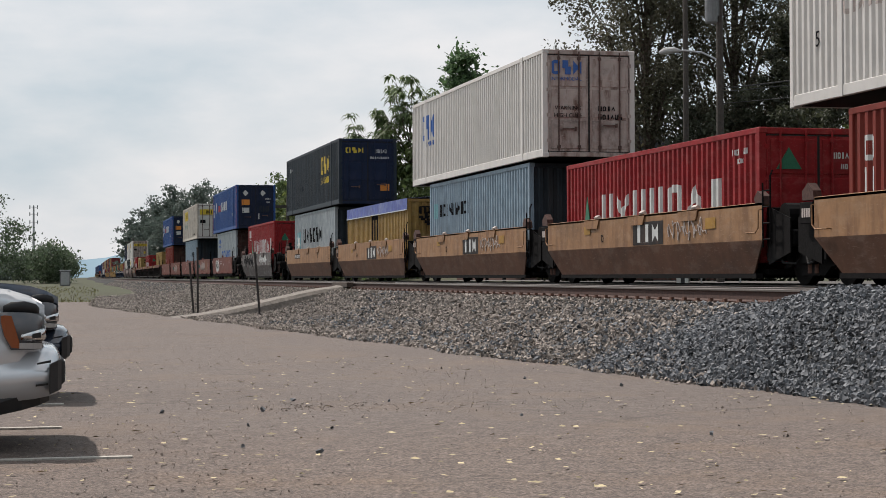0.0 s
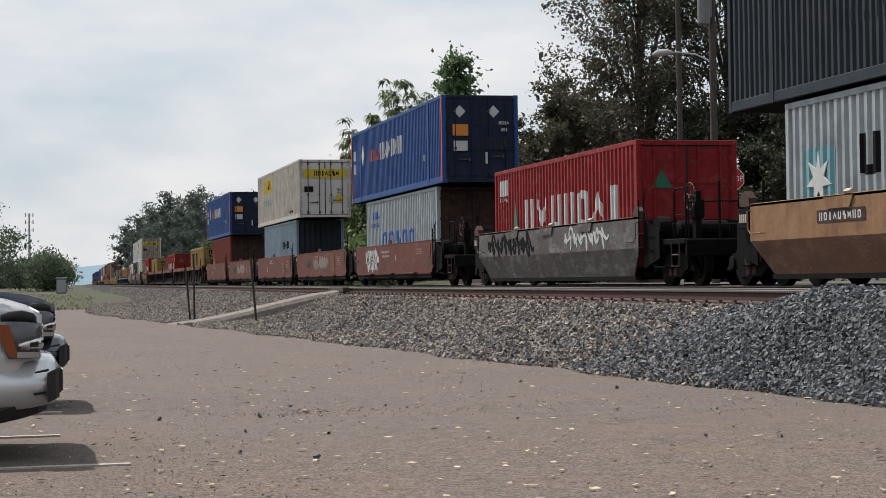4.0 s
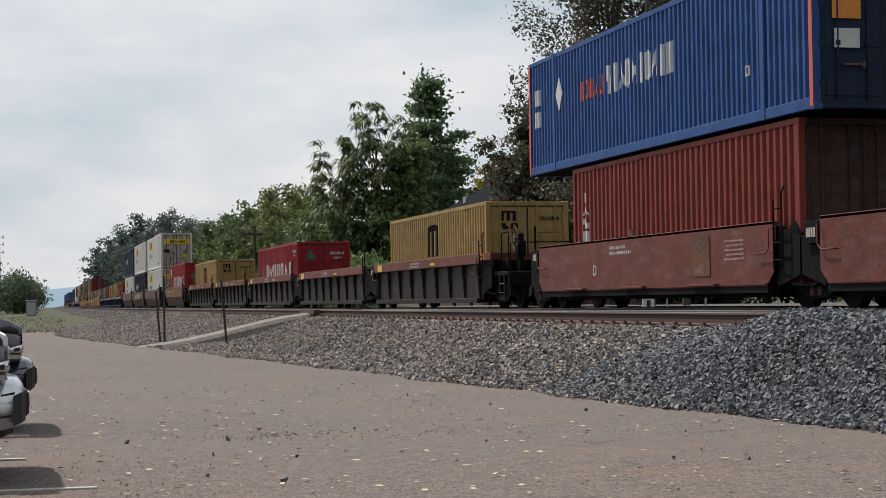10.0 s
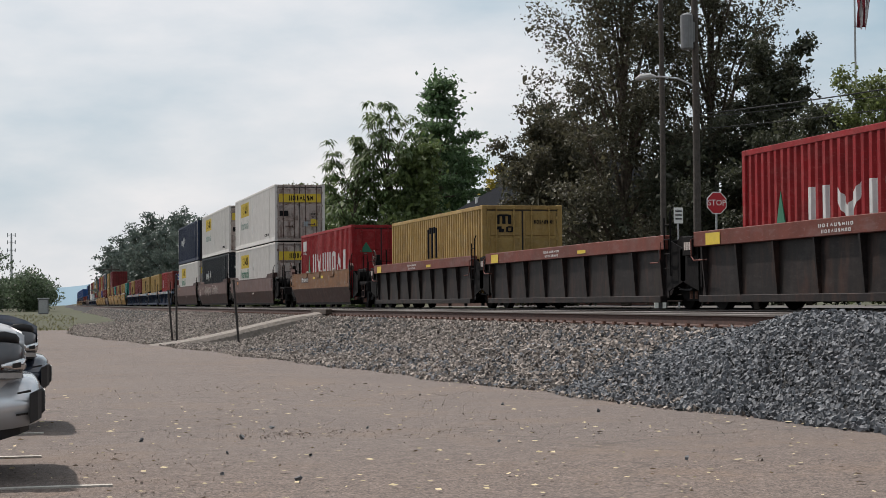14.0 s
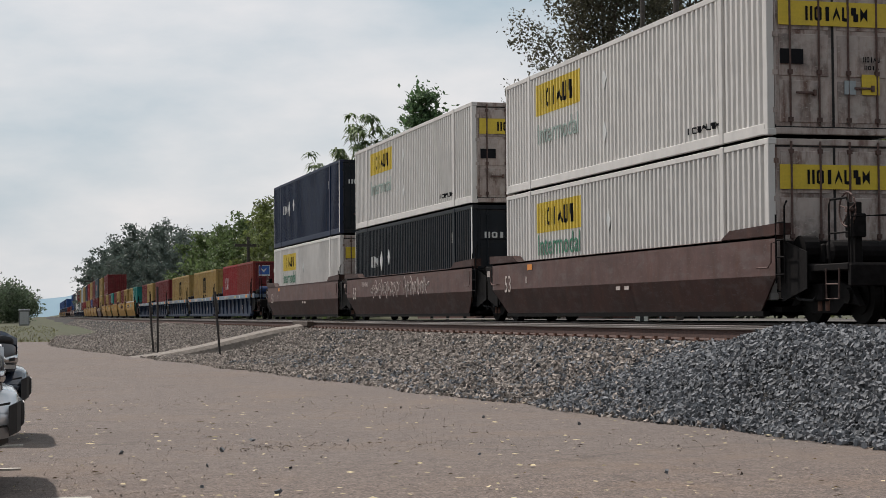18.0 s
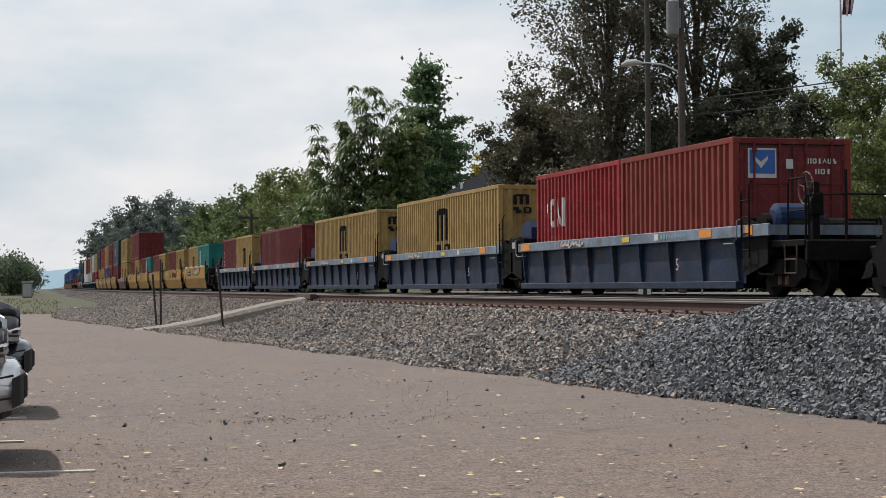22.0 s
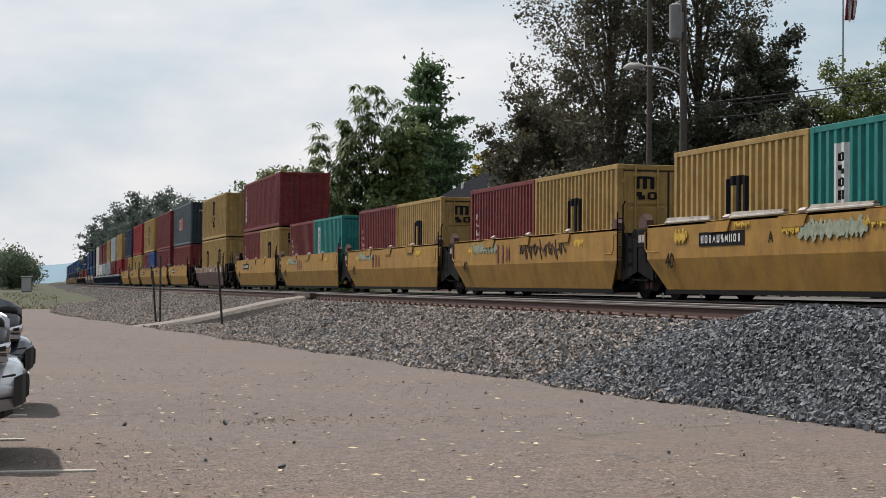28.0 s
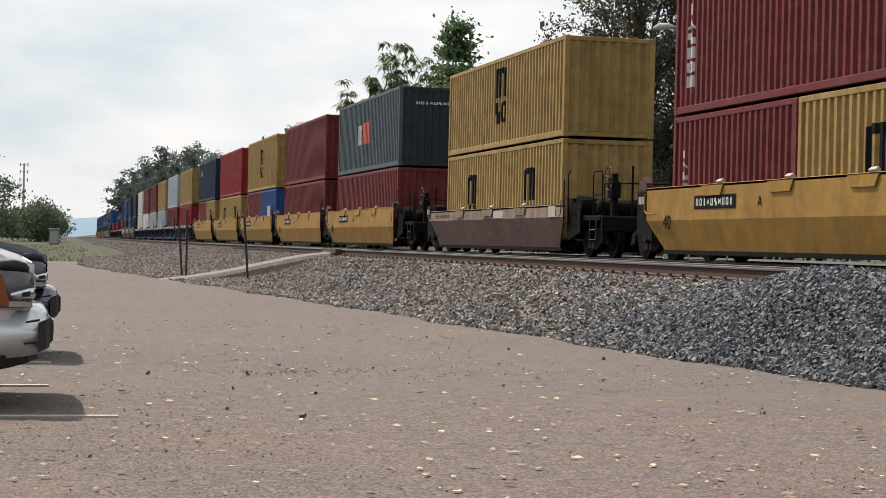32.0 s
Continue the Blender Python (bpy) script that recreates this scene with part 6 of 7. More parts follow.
far_stack = [("red", "yellow"), ("maroon", "palegrey"), ("palegrey", "yellow"), ("palegrey", "maroon"), ("white", "maroon"), ("white", "white"), ("navy", "navy"), ("blue", "navy"), ("navy", "blue")]
for i, (lo, up) in enumerate(far_stack):
    unit("ribblue" if i < 6 else "br", 633.0 + 15.5 * i + (max(0, i - 5) * 4.0), [(FLOOR, 0, c40(lo, "distant %s container low in its well" % lo, far=True)), (UP8, 0, c40(up, "distant %s container on top of another" % up, H9, far=True))])
for i in range(5):
    unit("rib", 787.0 + 15.5 * i, [] if i % 2 else [(FLOOR, 0, c40("oxide", "distant oxide red container alone in its well", far=True))])
for i in range(12):
    unit("gold2" if i % 3 else "grey", 874.0 + 17.0 * i, [(FLOOR, 0, c40("navy", "distant dark blue container low in its well", far=True)), (UP8, 0, c40("navy" if i % 2 else "blue", "distant blue container on top of another", H9, far=True))])


# ---- trees ----
def foliage(name, color, vary=0.5):
    """Leaves that let some light through, each leaf a little different."""
    m = material(name, color, rough=0.6, vary=vary, island=True)
    n, l = m.node_tree.nodes, m.node_tree.links
    b, out = n["Principled BSDF"], n["Material Output"]
    tr = n.new("ShaderNodeBsdfTranslucent")
    mix = n.new("ShaderNodeMixShader")
    mix.inputs[0].default_value = 0.35
    l.new(b.inputs["Base Color"].links[0].from_socket, tr.inputs["Color"])
    l.new(b.outputs["BSDF"], mix.inputs[1])
    l.new(tr.outputs["BSDF"], mix.inputs[2])
    l.new(mix.outputs["Shader"], out.inputs["Surface"])
    return m


LEAF = {
    "dark": foliage("dark_foliage", (0.054, 0.060, 0.035)),
    "purple": foliage("purplish_dark_foliage", (0.086, 0.081, 0.050)),
    "green": foliage("green_foliage", (0.105, 0.150, 0.056)),
    "pine": foliage("pine_foliage", (0.088, 0.150, 0.066)),
    "skirt": foliage("yellow_green_pine_foliage", (0.115, 0.155, 0.052)),
    "light": foliage("light_green_foliage", (0.130, 0.160, 0.050)),
    "yellow": foliage("yellow_foliage", (0.30, 0.25, 0.03)),
    "edge": foliage("bluish_green_foliage", (0.085, 0.120, 0.070)),
    # haze of distance mixed into the leaf colour: paler and bluer than green
    "haze": foliage("hazed_far_foliage", (0.100, 0.130, 0.112), 0.25),
}


def leaf_quads(centres, spread, count, size, seed, droop=0.0, flat=0.7):
    """Folded leaf sprays scattered round each clump."""
    rng = np.random.default_rng(seed)
    c = np.asarray(centres)
    n = len(c) * count
    p = np.repeat(c, count, 0) + rng.normal(size=(n, 3)) * np.array([1, 1, flat]) * spread
    a = rng.normal(size=(n, 3))
    a[:, 2] -= droop
    a /= np.linalg.norm(a, axis=1, keepdims=True)
    b = np.cross(a, rng.normal(size=(n, 3)))
    b /= np.linalg.norm(b, axis=1, keepdims=True)
    s = rng.uniform(0.6, 1.3, (n, 1)) * size
    a, b = a * s, b * s * 0.55
    k = np.cross(a, b)
    k = k / (np.linalg.norm(k, axis=1, keepdims=True) + 1e-9) * s * 0.15
    v = np.stack([p - a, p - b + k, p + a, p + b + k], 1).reshape(-1, 3)
    return v, np.arange(4 * n).reshape(-1, 4)


def frond_strips(centres, length, count, seed):
    """Long drooping compound leaves that spread from each twig end."""
    rng = np.random.default_rng(seed)
    c = np.repeat(np.asarray(centres), count, 0)
    n = len(c)
    ang = rng.uniform(0, 2 * math.pi, n)
    d = np.stack([np.cos(ang), np.sin(ang), np.zeros(n)], 1)
    side = np.stack([-np.sin(ang), np.cos(ang), np.zeros(n)], 1)
    ln = (rng.uniform(0.6, 1.2, n) * length)[:, None]
    rise = rng.uniform(-0.15, 0.45, n)[:, None]
    up = np.array([[0, 0, 1.0]])
    c = c + rng.normal(size=(n, 3)) * 0.10
    wide = ln * 0.13
    p1, p2 = c + ln * (0.5 * d + 0.5 * rise * up), c + ln * (0.95 * d + (rise - 0.55) * up)
    v = np.stack([c, p1 - side * wide, p2, p1 + side * wide], 1).reshape(-1, 3)
    return v, np.arange(4 * n).reshape(-1, 4)


def tree(label, x, y, h, spread, leaf, seed, kind="round", leaves=42, size=0.16, bare=0.25, z=None, category="tree", taper=0.0, limbs=22, core=0):
    """Trunk, limbs, twigs and a crown of leaves that sit along the twigs; kind: round, pine or frond."""
    rng = random.Random(seed)
    z0 = land_z(x, y) - 0.15 if z is None else z
    t = base("tree", pose(x, y, z0))
    tagged(t, label, category)
    pine = kind == "pine"
    r0 = 0.013 * h
    lean = (rng.uniform(-0.03, 0.03) * h, rng.uniform(-0.03, 0.03) * h)
    top = Vector((lean[0], lean[1], h * (0.97 if pine else 0.80)))
    put("trunk", Build().tube([(0, 0, 0), (lean[0] * 0.2, lean[1] * 0.2, h * 0.25), (lean[0] * 0.5, lean[1] * 0.5, h * 0.55), top], [r0, r0 * 0.75, r0 * 0.45, r0 * 0.08], 8), MAT["bark"], t)
    centres, inner, twigs = [], [], Build()
    n = 46 if pine else limbs
    for i in range(n):
        ang = i * 2.4 + rng.uniform(-0.4, 0.4)
        if pine:            # whorls, wide and drooping low down, short and rising at the top
            f = min(0.97, bare + (0.95 - bare) * (max(0.0, i + rng.uniform(-1.2, 1.2)) / n) ** 1.12)
            reach = spread * max(0.16, 1.02 - f) ** 0.8 * rng.choice((0.45, 0.8, 1.0, 1.1)) * rng.uniform(0.85, 1.1)
            bz, ez = f * h * 0.97, f * h * 0.97 + reach * (rng.uniform(-0.2, 0.12) + 0.9 * max(0.0, f - 0.45))
        else:
            f = bare + (0.98 - bare) * (i + rng.random()) / n
            girth = 1 - taper * max(0.0, f - 0.28) / 0.72 if taper else math.sqrt(max(0.04, 1 - ((f - 0.45) / 0.57) ** 2))
            reach = spread * girth * rng.uniform(0.45, 1.0)
            ez = f * h
            bz = min(0.72 * h, max(bare * 0.6, f - rng.uniform(0.22, 0.42)) * h)
        g0 = bz / h
        b0 = Vector((lean[0] * g0, lean[1] * g0, bz))
        out = Vector((math.cos(ang), math.sin(ang), 0))
        e0 = b0 + out * reach
        e0.z = min(h * 0.985, ez)
        mid = b0.lerp(e0, 0.45)
        mid.z = bz + (0.42 if pine else 0.58) * (e0.z - bz)
        put("limb", Build().tube([b0, mid, e0], [r0 * 0.5 * (1.15 - g0), r0 * 0.3 * (1.1 - g0), 0.012], 5), MAT["bark"], t)
        k = 9 if pine else 8
        for j in range(k):
            g = 0.25 + 0.75 * (j + rng.random()) / k
            p = b0.lerp(mid, g / 0.45) if g < 0.45 else mid.lerp(e0, (g - 0.45) / 0.55)
            if pine:
                d = (out * 0.5 + Vector((-out.y, out.x, 0)) * rng.choice((-1, 1)) * rng.uniform(0.4, 1.0) + Vector((0, 0, rng.uniform(0.0, 0.3)))) * (0.34 * reach * (1.15 - 0.7 * g))
            else:
                d = (out * rng.uniform(0.1, 1.0) + Vector((rng.gauss(0, 0.6), rng.gauss(0, 0.6), rng.uniform(-0.15, 0.9)))) * (0.17 * spread)
            q = p + d
            q.z = min(q.z, h)
            twigs.tube([p, p + d * 0.5 + Vector((0, 0, 0.04)), q], [0.022, 0.015, 0.006], 3, False)
            centres += [q, p + d * 0.62] if kind != "frond" else [q]
            inner.append(p + d * 0.25)
    centres.append(top)
    tagged(put("twig", twigs, MAT["bark"], t), kind="stuff")
    if kind == "frond":
        v, q = frond_strips(centres, size, leaves, seed)
    else:
        v, q = leaf_quads(centres, spread * (0.06 if pine else 0.062), leaves, size, seed, 0.3, 0.42 if pine else 0.75)
    if core:                # leaves of the shaded inside
        v2, q2 = leaf_quads(inner, spread * 0.12, core, size * 2.0, seed + 500)
        q = np.concatenate([q, q2 + len(v)])
        v = np.concatenate([v, v2])
    put("crown", array_mesh("crown", v, q), LEAF[leaf], t)
    return t


def woods(name, label, spots, leaf, seed, size=0.4, count=26):
    """A far belt of trees too many to count: trunks and leaf clumps in one."""
    rng = random.Random(seed)
    centres = []
    for x, y, h, s in spots:
        z0 = land_z(x, y)
        for i in range(30):
            a, e, r = rng.uniform(0, 6.28), rng.uniform(-1, 1), rng.random() ** 0.4
            k = math.sqrt(1 - e * e)
            centres.append((x + s * r * k * math.cos(a), y + s * r * k * math.sin(a), z0 + h * (0.52 + 0.46 * e * r)))
    v, q = leaf_quads(centres, spots[0][3] * 0.16, count, size, seed)
    tagged(put(name, array_mesh(name, v, q), LEAF[leaf]), label, "woods", kind="stuff")


tree("tall dark broadleaf tree with purple-brown leaves", 23.9, 65.5, 17.2, 5.0, "purple", 11, leaves=82, size=0.076, bare=0.10, taper=0.76, limbs=36, core=5)
tree("tall dark broadleaf tree with thin crown", 27.4, 65.0, 18.0, 4.3, "purple", 12, leaves=70, size=0.074, bare=0.15, taper=0.45, limbs=32, core=3)
tree("dark broadleaf tree with ragged top", 28.6, 61.5, 11.0, 2.6, "dark", 13, leaves=100, size=0.072, bare=0.06, limbs=28, core=9)
tree("dense dark broadleaf tree beside the depot", 21.5, 68.6, 8.2, 2.6, "purple", 26, leaves=75, size=0.075, bare=0.05, limbs=26, core=10)
tree("dense dark broadleaf tree behind the tall trees", 23.4, 71.0, 9.6, 3.2, "dark", 14, leaves=80, size=0.075, bare=0.05, limbs=24, core=9)
tree("dark understorey tree beside the road", 25.6, 62.0, 7.2, 3.4, "dark", 15, leaves=75, size=0.075, bare=0.05, limbs=24, core=10)
tree("dark understorey tree under the tall trees", 27.4, 56.5, 7.4, 2.8, "dark", 24, leaves=90, size=0.070, bare=0.05, limbs=22, core=10)
tree("light green maple with dense crown", 28.9, 53.2, 8.7, 2.6, "light", 16, leaves=75, size=0.066, bare=0.1, limbs=24, core=5)
tree("light green broadleaf tree in full leaf", 34.4, 56.5, 11.0, 3.5, "light", 17, leaves=70, size=0.078, bare=0.1, limbs=24, core=4)
tree("light green shrub-like tree at the roadside", 25.5, 47.2, 5.6, 2.1, "light", 18, leaves=60, size=0.058, bare=0.06, core=4)
tree("tall pine with layered branches", 34.0, 136.0, 18.3, 6.4, "pine", 19, "pine", leaves=46, size=0.125, bare=0.06, core=6)
tree("pine standing behind a layered pine", 36.0, 141.0, 13.0, 6.8, "pine", 20, "pine", leaves=46, size=0.125, bare=0.05, core=8)
tree("tree with feathery compound leaves in drooping tufts", 28.6, 129.0, 15.6, 4.0, "green", 21, "frond", leaves=24, size=0.75, bare=0.30, limbs=24)
tree("tree with open feathery crown of compound leaves", 25.7, 130.0, 13.2, 3.3, "green", 22, "frond", leaves=24, size=0.75, bare=0.30, limbs=20)
tree("light green pine with low skirts of branches", 30.2, 127.0, 12.0, 5.6, "skirt", 25, "pine", leaves=46, size=0.125, bare=0.04, core=8)
tree("yellow-leaved small tree behind the depot", 35.6, 121.0, 10.0, 3.2, "yellow", 23, leaves=50, size=0.11, bare=0.2, core=3)
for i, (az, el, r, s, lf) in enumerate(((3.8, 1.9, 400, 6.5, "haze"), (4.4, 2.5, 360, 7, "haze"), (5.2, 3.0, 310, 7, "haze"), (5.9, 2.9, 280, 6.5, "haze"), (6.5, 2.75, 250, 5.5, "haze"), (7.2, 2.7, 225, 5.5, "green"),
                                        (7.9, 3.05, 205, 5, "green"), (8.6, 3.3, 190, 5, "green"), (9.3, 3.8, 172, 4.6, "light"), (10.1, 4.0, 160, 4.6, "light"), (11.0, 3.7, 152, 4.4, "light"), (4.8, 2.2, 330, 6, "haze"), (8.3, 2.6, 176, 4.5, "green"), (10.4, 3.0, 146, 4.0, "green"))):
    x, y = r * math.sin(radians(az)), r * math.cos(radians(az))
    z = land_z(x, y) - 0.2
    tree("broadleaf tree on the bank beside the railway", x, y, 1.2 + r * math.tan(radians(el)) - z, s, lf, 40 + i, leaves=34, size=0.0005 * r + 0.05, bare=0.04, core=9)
sp = random.Random(3)
woods("lineside_scrub", "green scrub along the far side of the railway", [(23.0 + bend(y) + sp.uniform(-1, 3), y, sp.uniform(2.2, 4.6), 2.6) for y in range(112, 360, 5)], "green", 6, 0.26, 26)
woods("lot_edge_trees", "dark green trees beyond the end of the lot", [(sp.uniform(-42, -2.0), 225 + sp.uniform(0, 30), sp.uniform(8.0, 12.5), 3.8) for i in range(36)] + [(sp.uniform(-2, 5.5), 240 + sp.uniform(0, 20), sp.uniform(4.0, 6.4), 3.0) for i in range(9)], "edge", 7, 0.21, 60)
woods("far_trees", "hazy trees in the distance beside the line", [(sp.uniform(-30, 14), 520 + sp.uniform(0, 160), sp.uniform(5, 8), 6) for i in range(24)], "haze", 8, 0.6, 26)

gv, gq = [], []
for i in range(3600):
    y = 84 + 90 * sp.random() ** 1.4
    x = -0.12 * y + sp.random() * (0.12 * y + toe(y) + bend(y))
    z = max(land_z(x, y), lot_z(x, y) if y < 96 else -1)
    h, a, w = sp.uniform(0.04, 0.17), sp.uniform(0, 3.14), sp.uniform(0.02, 0.05)
    c, d, lx, ly = math.cos(a) * w, math.sin(a) * w, sp.uniform(-0.12, 0.12), sp.uniform(-0.12, 0.12)
    if y < 90 and sp.random() < 0.6:
        continue
    k = len(gv)
    gv += [(x - c, y - d, z - 0.02), (x + c, y + d, z - 0.02), (x + c * 0.2 + lx, y + d * 0.2 + ly, z + h), (x - c * 0.2 + lx, y - d * 0.2 + ly, z + h)]
    gq.append((k, k + 1, k + 2, k + 3))
tagged(put("grass_tufts", array_mesh("grass_tufts", gv, gq), foliage("dry_grass_blades", (0.125, 0.120, 0.050))), "dry yellowing grass at the end of the lot", "grass", kind="stuff")

# ---- hills on the horizon ----
# haze is painted on: bluish base colour plus a faint glow
hill_mat = material("hazy_hill", (0.17, 0.25, 0.30), rough=1.0, grain=0.08, grain_scale=0.01)
hb = hill_mat.node_tree.nodes["Principled BSDF"]
hb.inputs["Emission Color"].default_value = (0.26, 0.37, 0.46, 1)
hb.inputs["Emission Strength"].default_value = 0.30
hv, hq = [], []
N = 120
for i in range(N + 1):
    a = radians(-40 + 80 * i / N)
    r = 1900
    az = math.degrees(a)
    h = 19 + 11 * math.exp(-((az - 4.0) / 1.6) ** 2) + 4 * noise.noise(Vector((az * 0.6, 0, 0))) + 1.2 * noise.noise(Vector((az * 3, 5, 0)))
    for rr, z in ((r, -5), (r + 60, h), (r + 400, h - 20)):
        hv.append((math.sin(a) * rr, math.cos(a) * rr, z))
for i in range(N):
    for k in range(2):
        hq.append((i * 3 + k, i * 3 + k + 1, i * 3 + 3 + k + 1, i * 3 + 3 + k))
tagged(put("backdrop_hills", array_mesh("backdrop_hills", hv, hq), hill_mat), "blue hazy hills on the horizon", "hills", kind="structure")


# ---- posts, poles, wires and signs ----
post_mat = material("dark_post", (0.035, 0.03, 0.028), rough=0.8, grain=0.3, grain_scale=12.0)
for x, y, z0, h, tilt in ((5.22, 55.2, 0.14, 1.47, -4.5), (5.34, 55.0, 0.14, 1.93, -0.4), (6.62, 50.3, 0.28, 1.58, -4.5)):
    p = base("path_post", pose(x, y, z0, 0, tilt, 0))
    tagged(p, "thin dark steel post beside the footpath", "post", "path posts")
    put("shaft", Build().box(-0.03, -0.03, -0.4, 0.03, 0.03, h, 0.008), post_mat, p)
    put("cap", Build().box(-0.036, -0.036, h - 0.02, 0.036, 0.036, h + 0.02, 0.01), post_mat, p)


def utility_pole(label, x, y, h, r, z=0.8):
    p = base("utility_pole", pose(x, y, z))
    tagged(p, label, "utility pole", "utility poles")
    put("shaft", Build().tube([(0, 0, -0.3), (0.02, 0, h * 0.5), (0.0, 0.02, h)], [r, r * 0.85, r * 0.65], 12), MAT["pole_wood"], p)
    return p


can_paint = material("faded_grey_can_paint", (0.17, 0.175, 0.18), rough=0.6, grain=0.15, grain_scale=6.0, stain=0.4, stain_scale=2.0, streak=True)
lamp_paint = material("dull_lamp_paint", (0.36, 0.36, 0.35), rough=0.5, grain=0.1)
p1 = utility_pole("bare brown wooden utility pole beyond the train", 20.35, 52.3, 13.5, 0.10)
p2 = utility_pole("wooden utility pole with transformer and street lamp arm", 20.55, 50.0, 13.5, 0.125)
put("transformer", Build().tube([(-0.30, -0.12, 7.95), (-0.30, -0.12, 8.0), (-0.30, -0.12, 9.0), (-0.30, -0.12, 9.05)], [0.15, 0.19, 0.19, 0.1], 16).box(-0.16, -0.16, 8.2, -0.05, -0.08, 8.8), can_paint, p2, label="grey can transformer")
arm = put("lamp_arm", Build().tube([(0, 0, 6.85), (-0.45, 0.25, 7.12), (-0.9, 0.5, 7.2), (-1.15, 0.62, 7.2)], 0.028, 8), MAT["galvanised"], p2, label="curved steel lamp arm")
put("lamp_head", Build().tube([(-1.05, 0.58, 7.20), (-1.2, 0.66, 7.22), (-1.45, 0.80, 7.2), (-1.6, 0.88, 7.15)], [0.05, 0.10, 0.11, 0.04], 12), lamp_paint, arm, label="pale cobra street lamp head")
put("cross_arm", Build().box(-1.2, -0.06, 12.3, 1.2, 0.06, 12.42, 0.01), MAT["pole_wood"], p2)
for k, (z0, z1) in enumerate(((5.9, 6.9), (5.55, 6.45), (6.0, 7.2))):
    pts = []
    for i in range(15):
        t = i / 14
        pts.append((20.55 + 9.5 * t, 50.0 - 12 * t, 0.8 + z0 + (z1 - z0) * t - 0.5 * 4 * t * (1 - t) * 0.4))
    tagged(put("overhead_wire", Build().tube(pts, 0.012 if k < 2 else 0.02, 5), MAT["wire"]), "thin black overhead cable between poles", "cable", "overhead wires")

sg = base("stop_sign", pose(19.5, 46.0, 0.8, 0, 0, 4))
tagged(sg, "red octagonal stop sign on a steel post", "road sign")
octa = [(0.33 * math.cos(radians(22.5 + 45 * i)), 0.33 * math.sin(radians(22.5 + 45 * i))) for i in range(8)]
put("sign_border", Build().prism([(a * 1.0, b) for a, b in octa], -0.004, 0.004, "y"), MAT["white_paint"], sg, pose(0, 0, 3.08), "white sign edge")
face = put("sign_face", Build().prism([(a * 0.92, b * 0.92) for a, b in octa], -0.008, 0.0, "y"), material("sign_red", (0.42, 0.012, 0.02), rough=0.45, grain=0.1), sg, pose(0, -0.003, 3.08))
put("lettering", letters("STOP", 0.235), MAT["white_paint"], face, Matrix.Translation((0, -0.012, 0)) @ Matrix(((1, 0, 0, 0), (0, 0, -1, 0), (0, 1, 0, 0), (0, 0, 0, 1))))
put("post", Build().box(-0.025, 0.01, -0.3, 0.025, 0.05, 3.3, 0.006), MAT["galvanised"], sg)
s2 = base("notice_sign", pose(18.75, 47.0, 0.8, 0, 0, 4))
tagged(s2, "small white notice sign on a thin post", "road sign")
put("plate", Build().box(-0.14, -0.01, 2.55, 0.14, 0.01, 3.0, 0.004), MAT["white_paint"], s2)
for k in range(3):
    put("bar", Build().box(-0.10, -0.016, 2.66 + 0.11 * k, 0.10, -0.008, 2.70 + 0.11 * k), MAT["black_paint"], s2)
put("post", Build().box(-0.02, 0.01, -0.3, 0.02, 0.04, 3.0), MAT["galvanised"], s2)
mk = base("white_marker", pose(18.55, 48.0, 0.74))
tagged(mk, "low white marker board beside the track", "marker")
put("board", Build().box(-0.18, -0.03, 0.1, 0.18, 0.03, 0.48, 0.01), MAT["white_paint"], mk)
put("bar", Build().box(-0.06, -0.036, 0.2, 0.06, -0.028, 0.4), MAT["black_paint"], mk)
put("stake", Build().box(-0.03, -0.02, -0.2, 0.03, 0.02, 0.12), MAT["galvanised"], mk)

# flag on its pole
fl = base("flagpole", pose(31.6, 61.0, 0.9))
tagged(fl, "slim grey flagpole with a limp red and white striped flag", "flagpole")
put("pole", Build().tube([(0, 0, -0.2), (0, 0, 13.8)], [0.055, 0.03], 10), MAT["galvanised"], fl)
put("ball", Build().tube([(0, 0, 13.8), (0, 0, 13.88), (0, 0, 13.98), (0, 0, 14.04)], [0.03, 0.09, 0.09, 0.02], 10), COL["markyellow"], fl)
cloth = [material("red_flag_cloth", (0.24, 0.03, 0.045), rough=0.8, grain=0.2, grain_scale=5.0), material("white_flag_cloth", (0.52, 0.50, 0.50), rough=0.8, grain=0.15, grain_scale=5.0)]
for k in range(9):
    b = Build()
    vs = []
    for i in range(15):
        f = i / 14
        z = 13.3 - 2.75 * f + 0.05 * math.sin(k * 1.3)
        x0 = 0.05 + 0.065 * k * (1 - 0.25 * f) + 0.10 * math.sin(2.4 * f + 0.4) - 0.05
        vs += [(x0 + 0.02 * math.sin(i * 0.8 + k), 0.12 * math.sin(i * 0.35 + k * 1.7), z), (x0 + 0.065, 0.12 * math.sin(i * 0.35 + (k + 1) * 1.7), z - 0.02)]
    b.add(vs, [(2 * i, 2 * i + 1, 2 * i + 3, 2 * i + 2) for i in range(14)])
    put("flag_stripe", b, cloth[k % 2], fl, label="dark red fold of cloth" if k % 2 == 0 else "white fold of cloth")
put("flag_canton", Build().box(0.05, -0.14, 12.55, 0.36, 0.14, 13.35, 0.03), COL["markblue"], fl, label="dark blue folded canton")

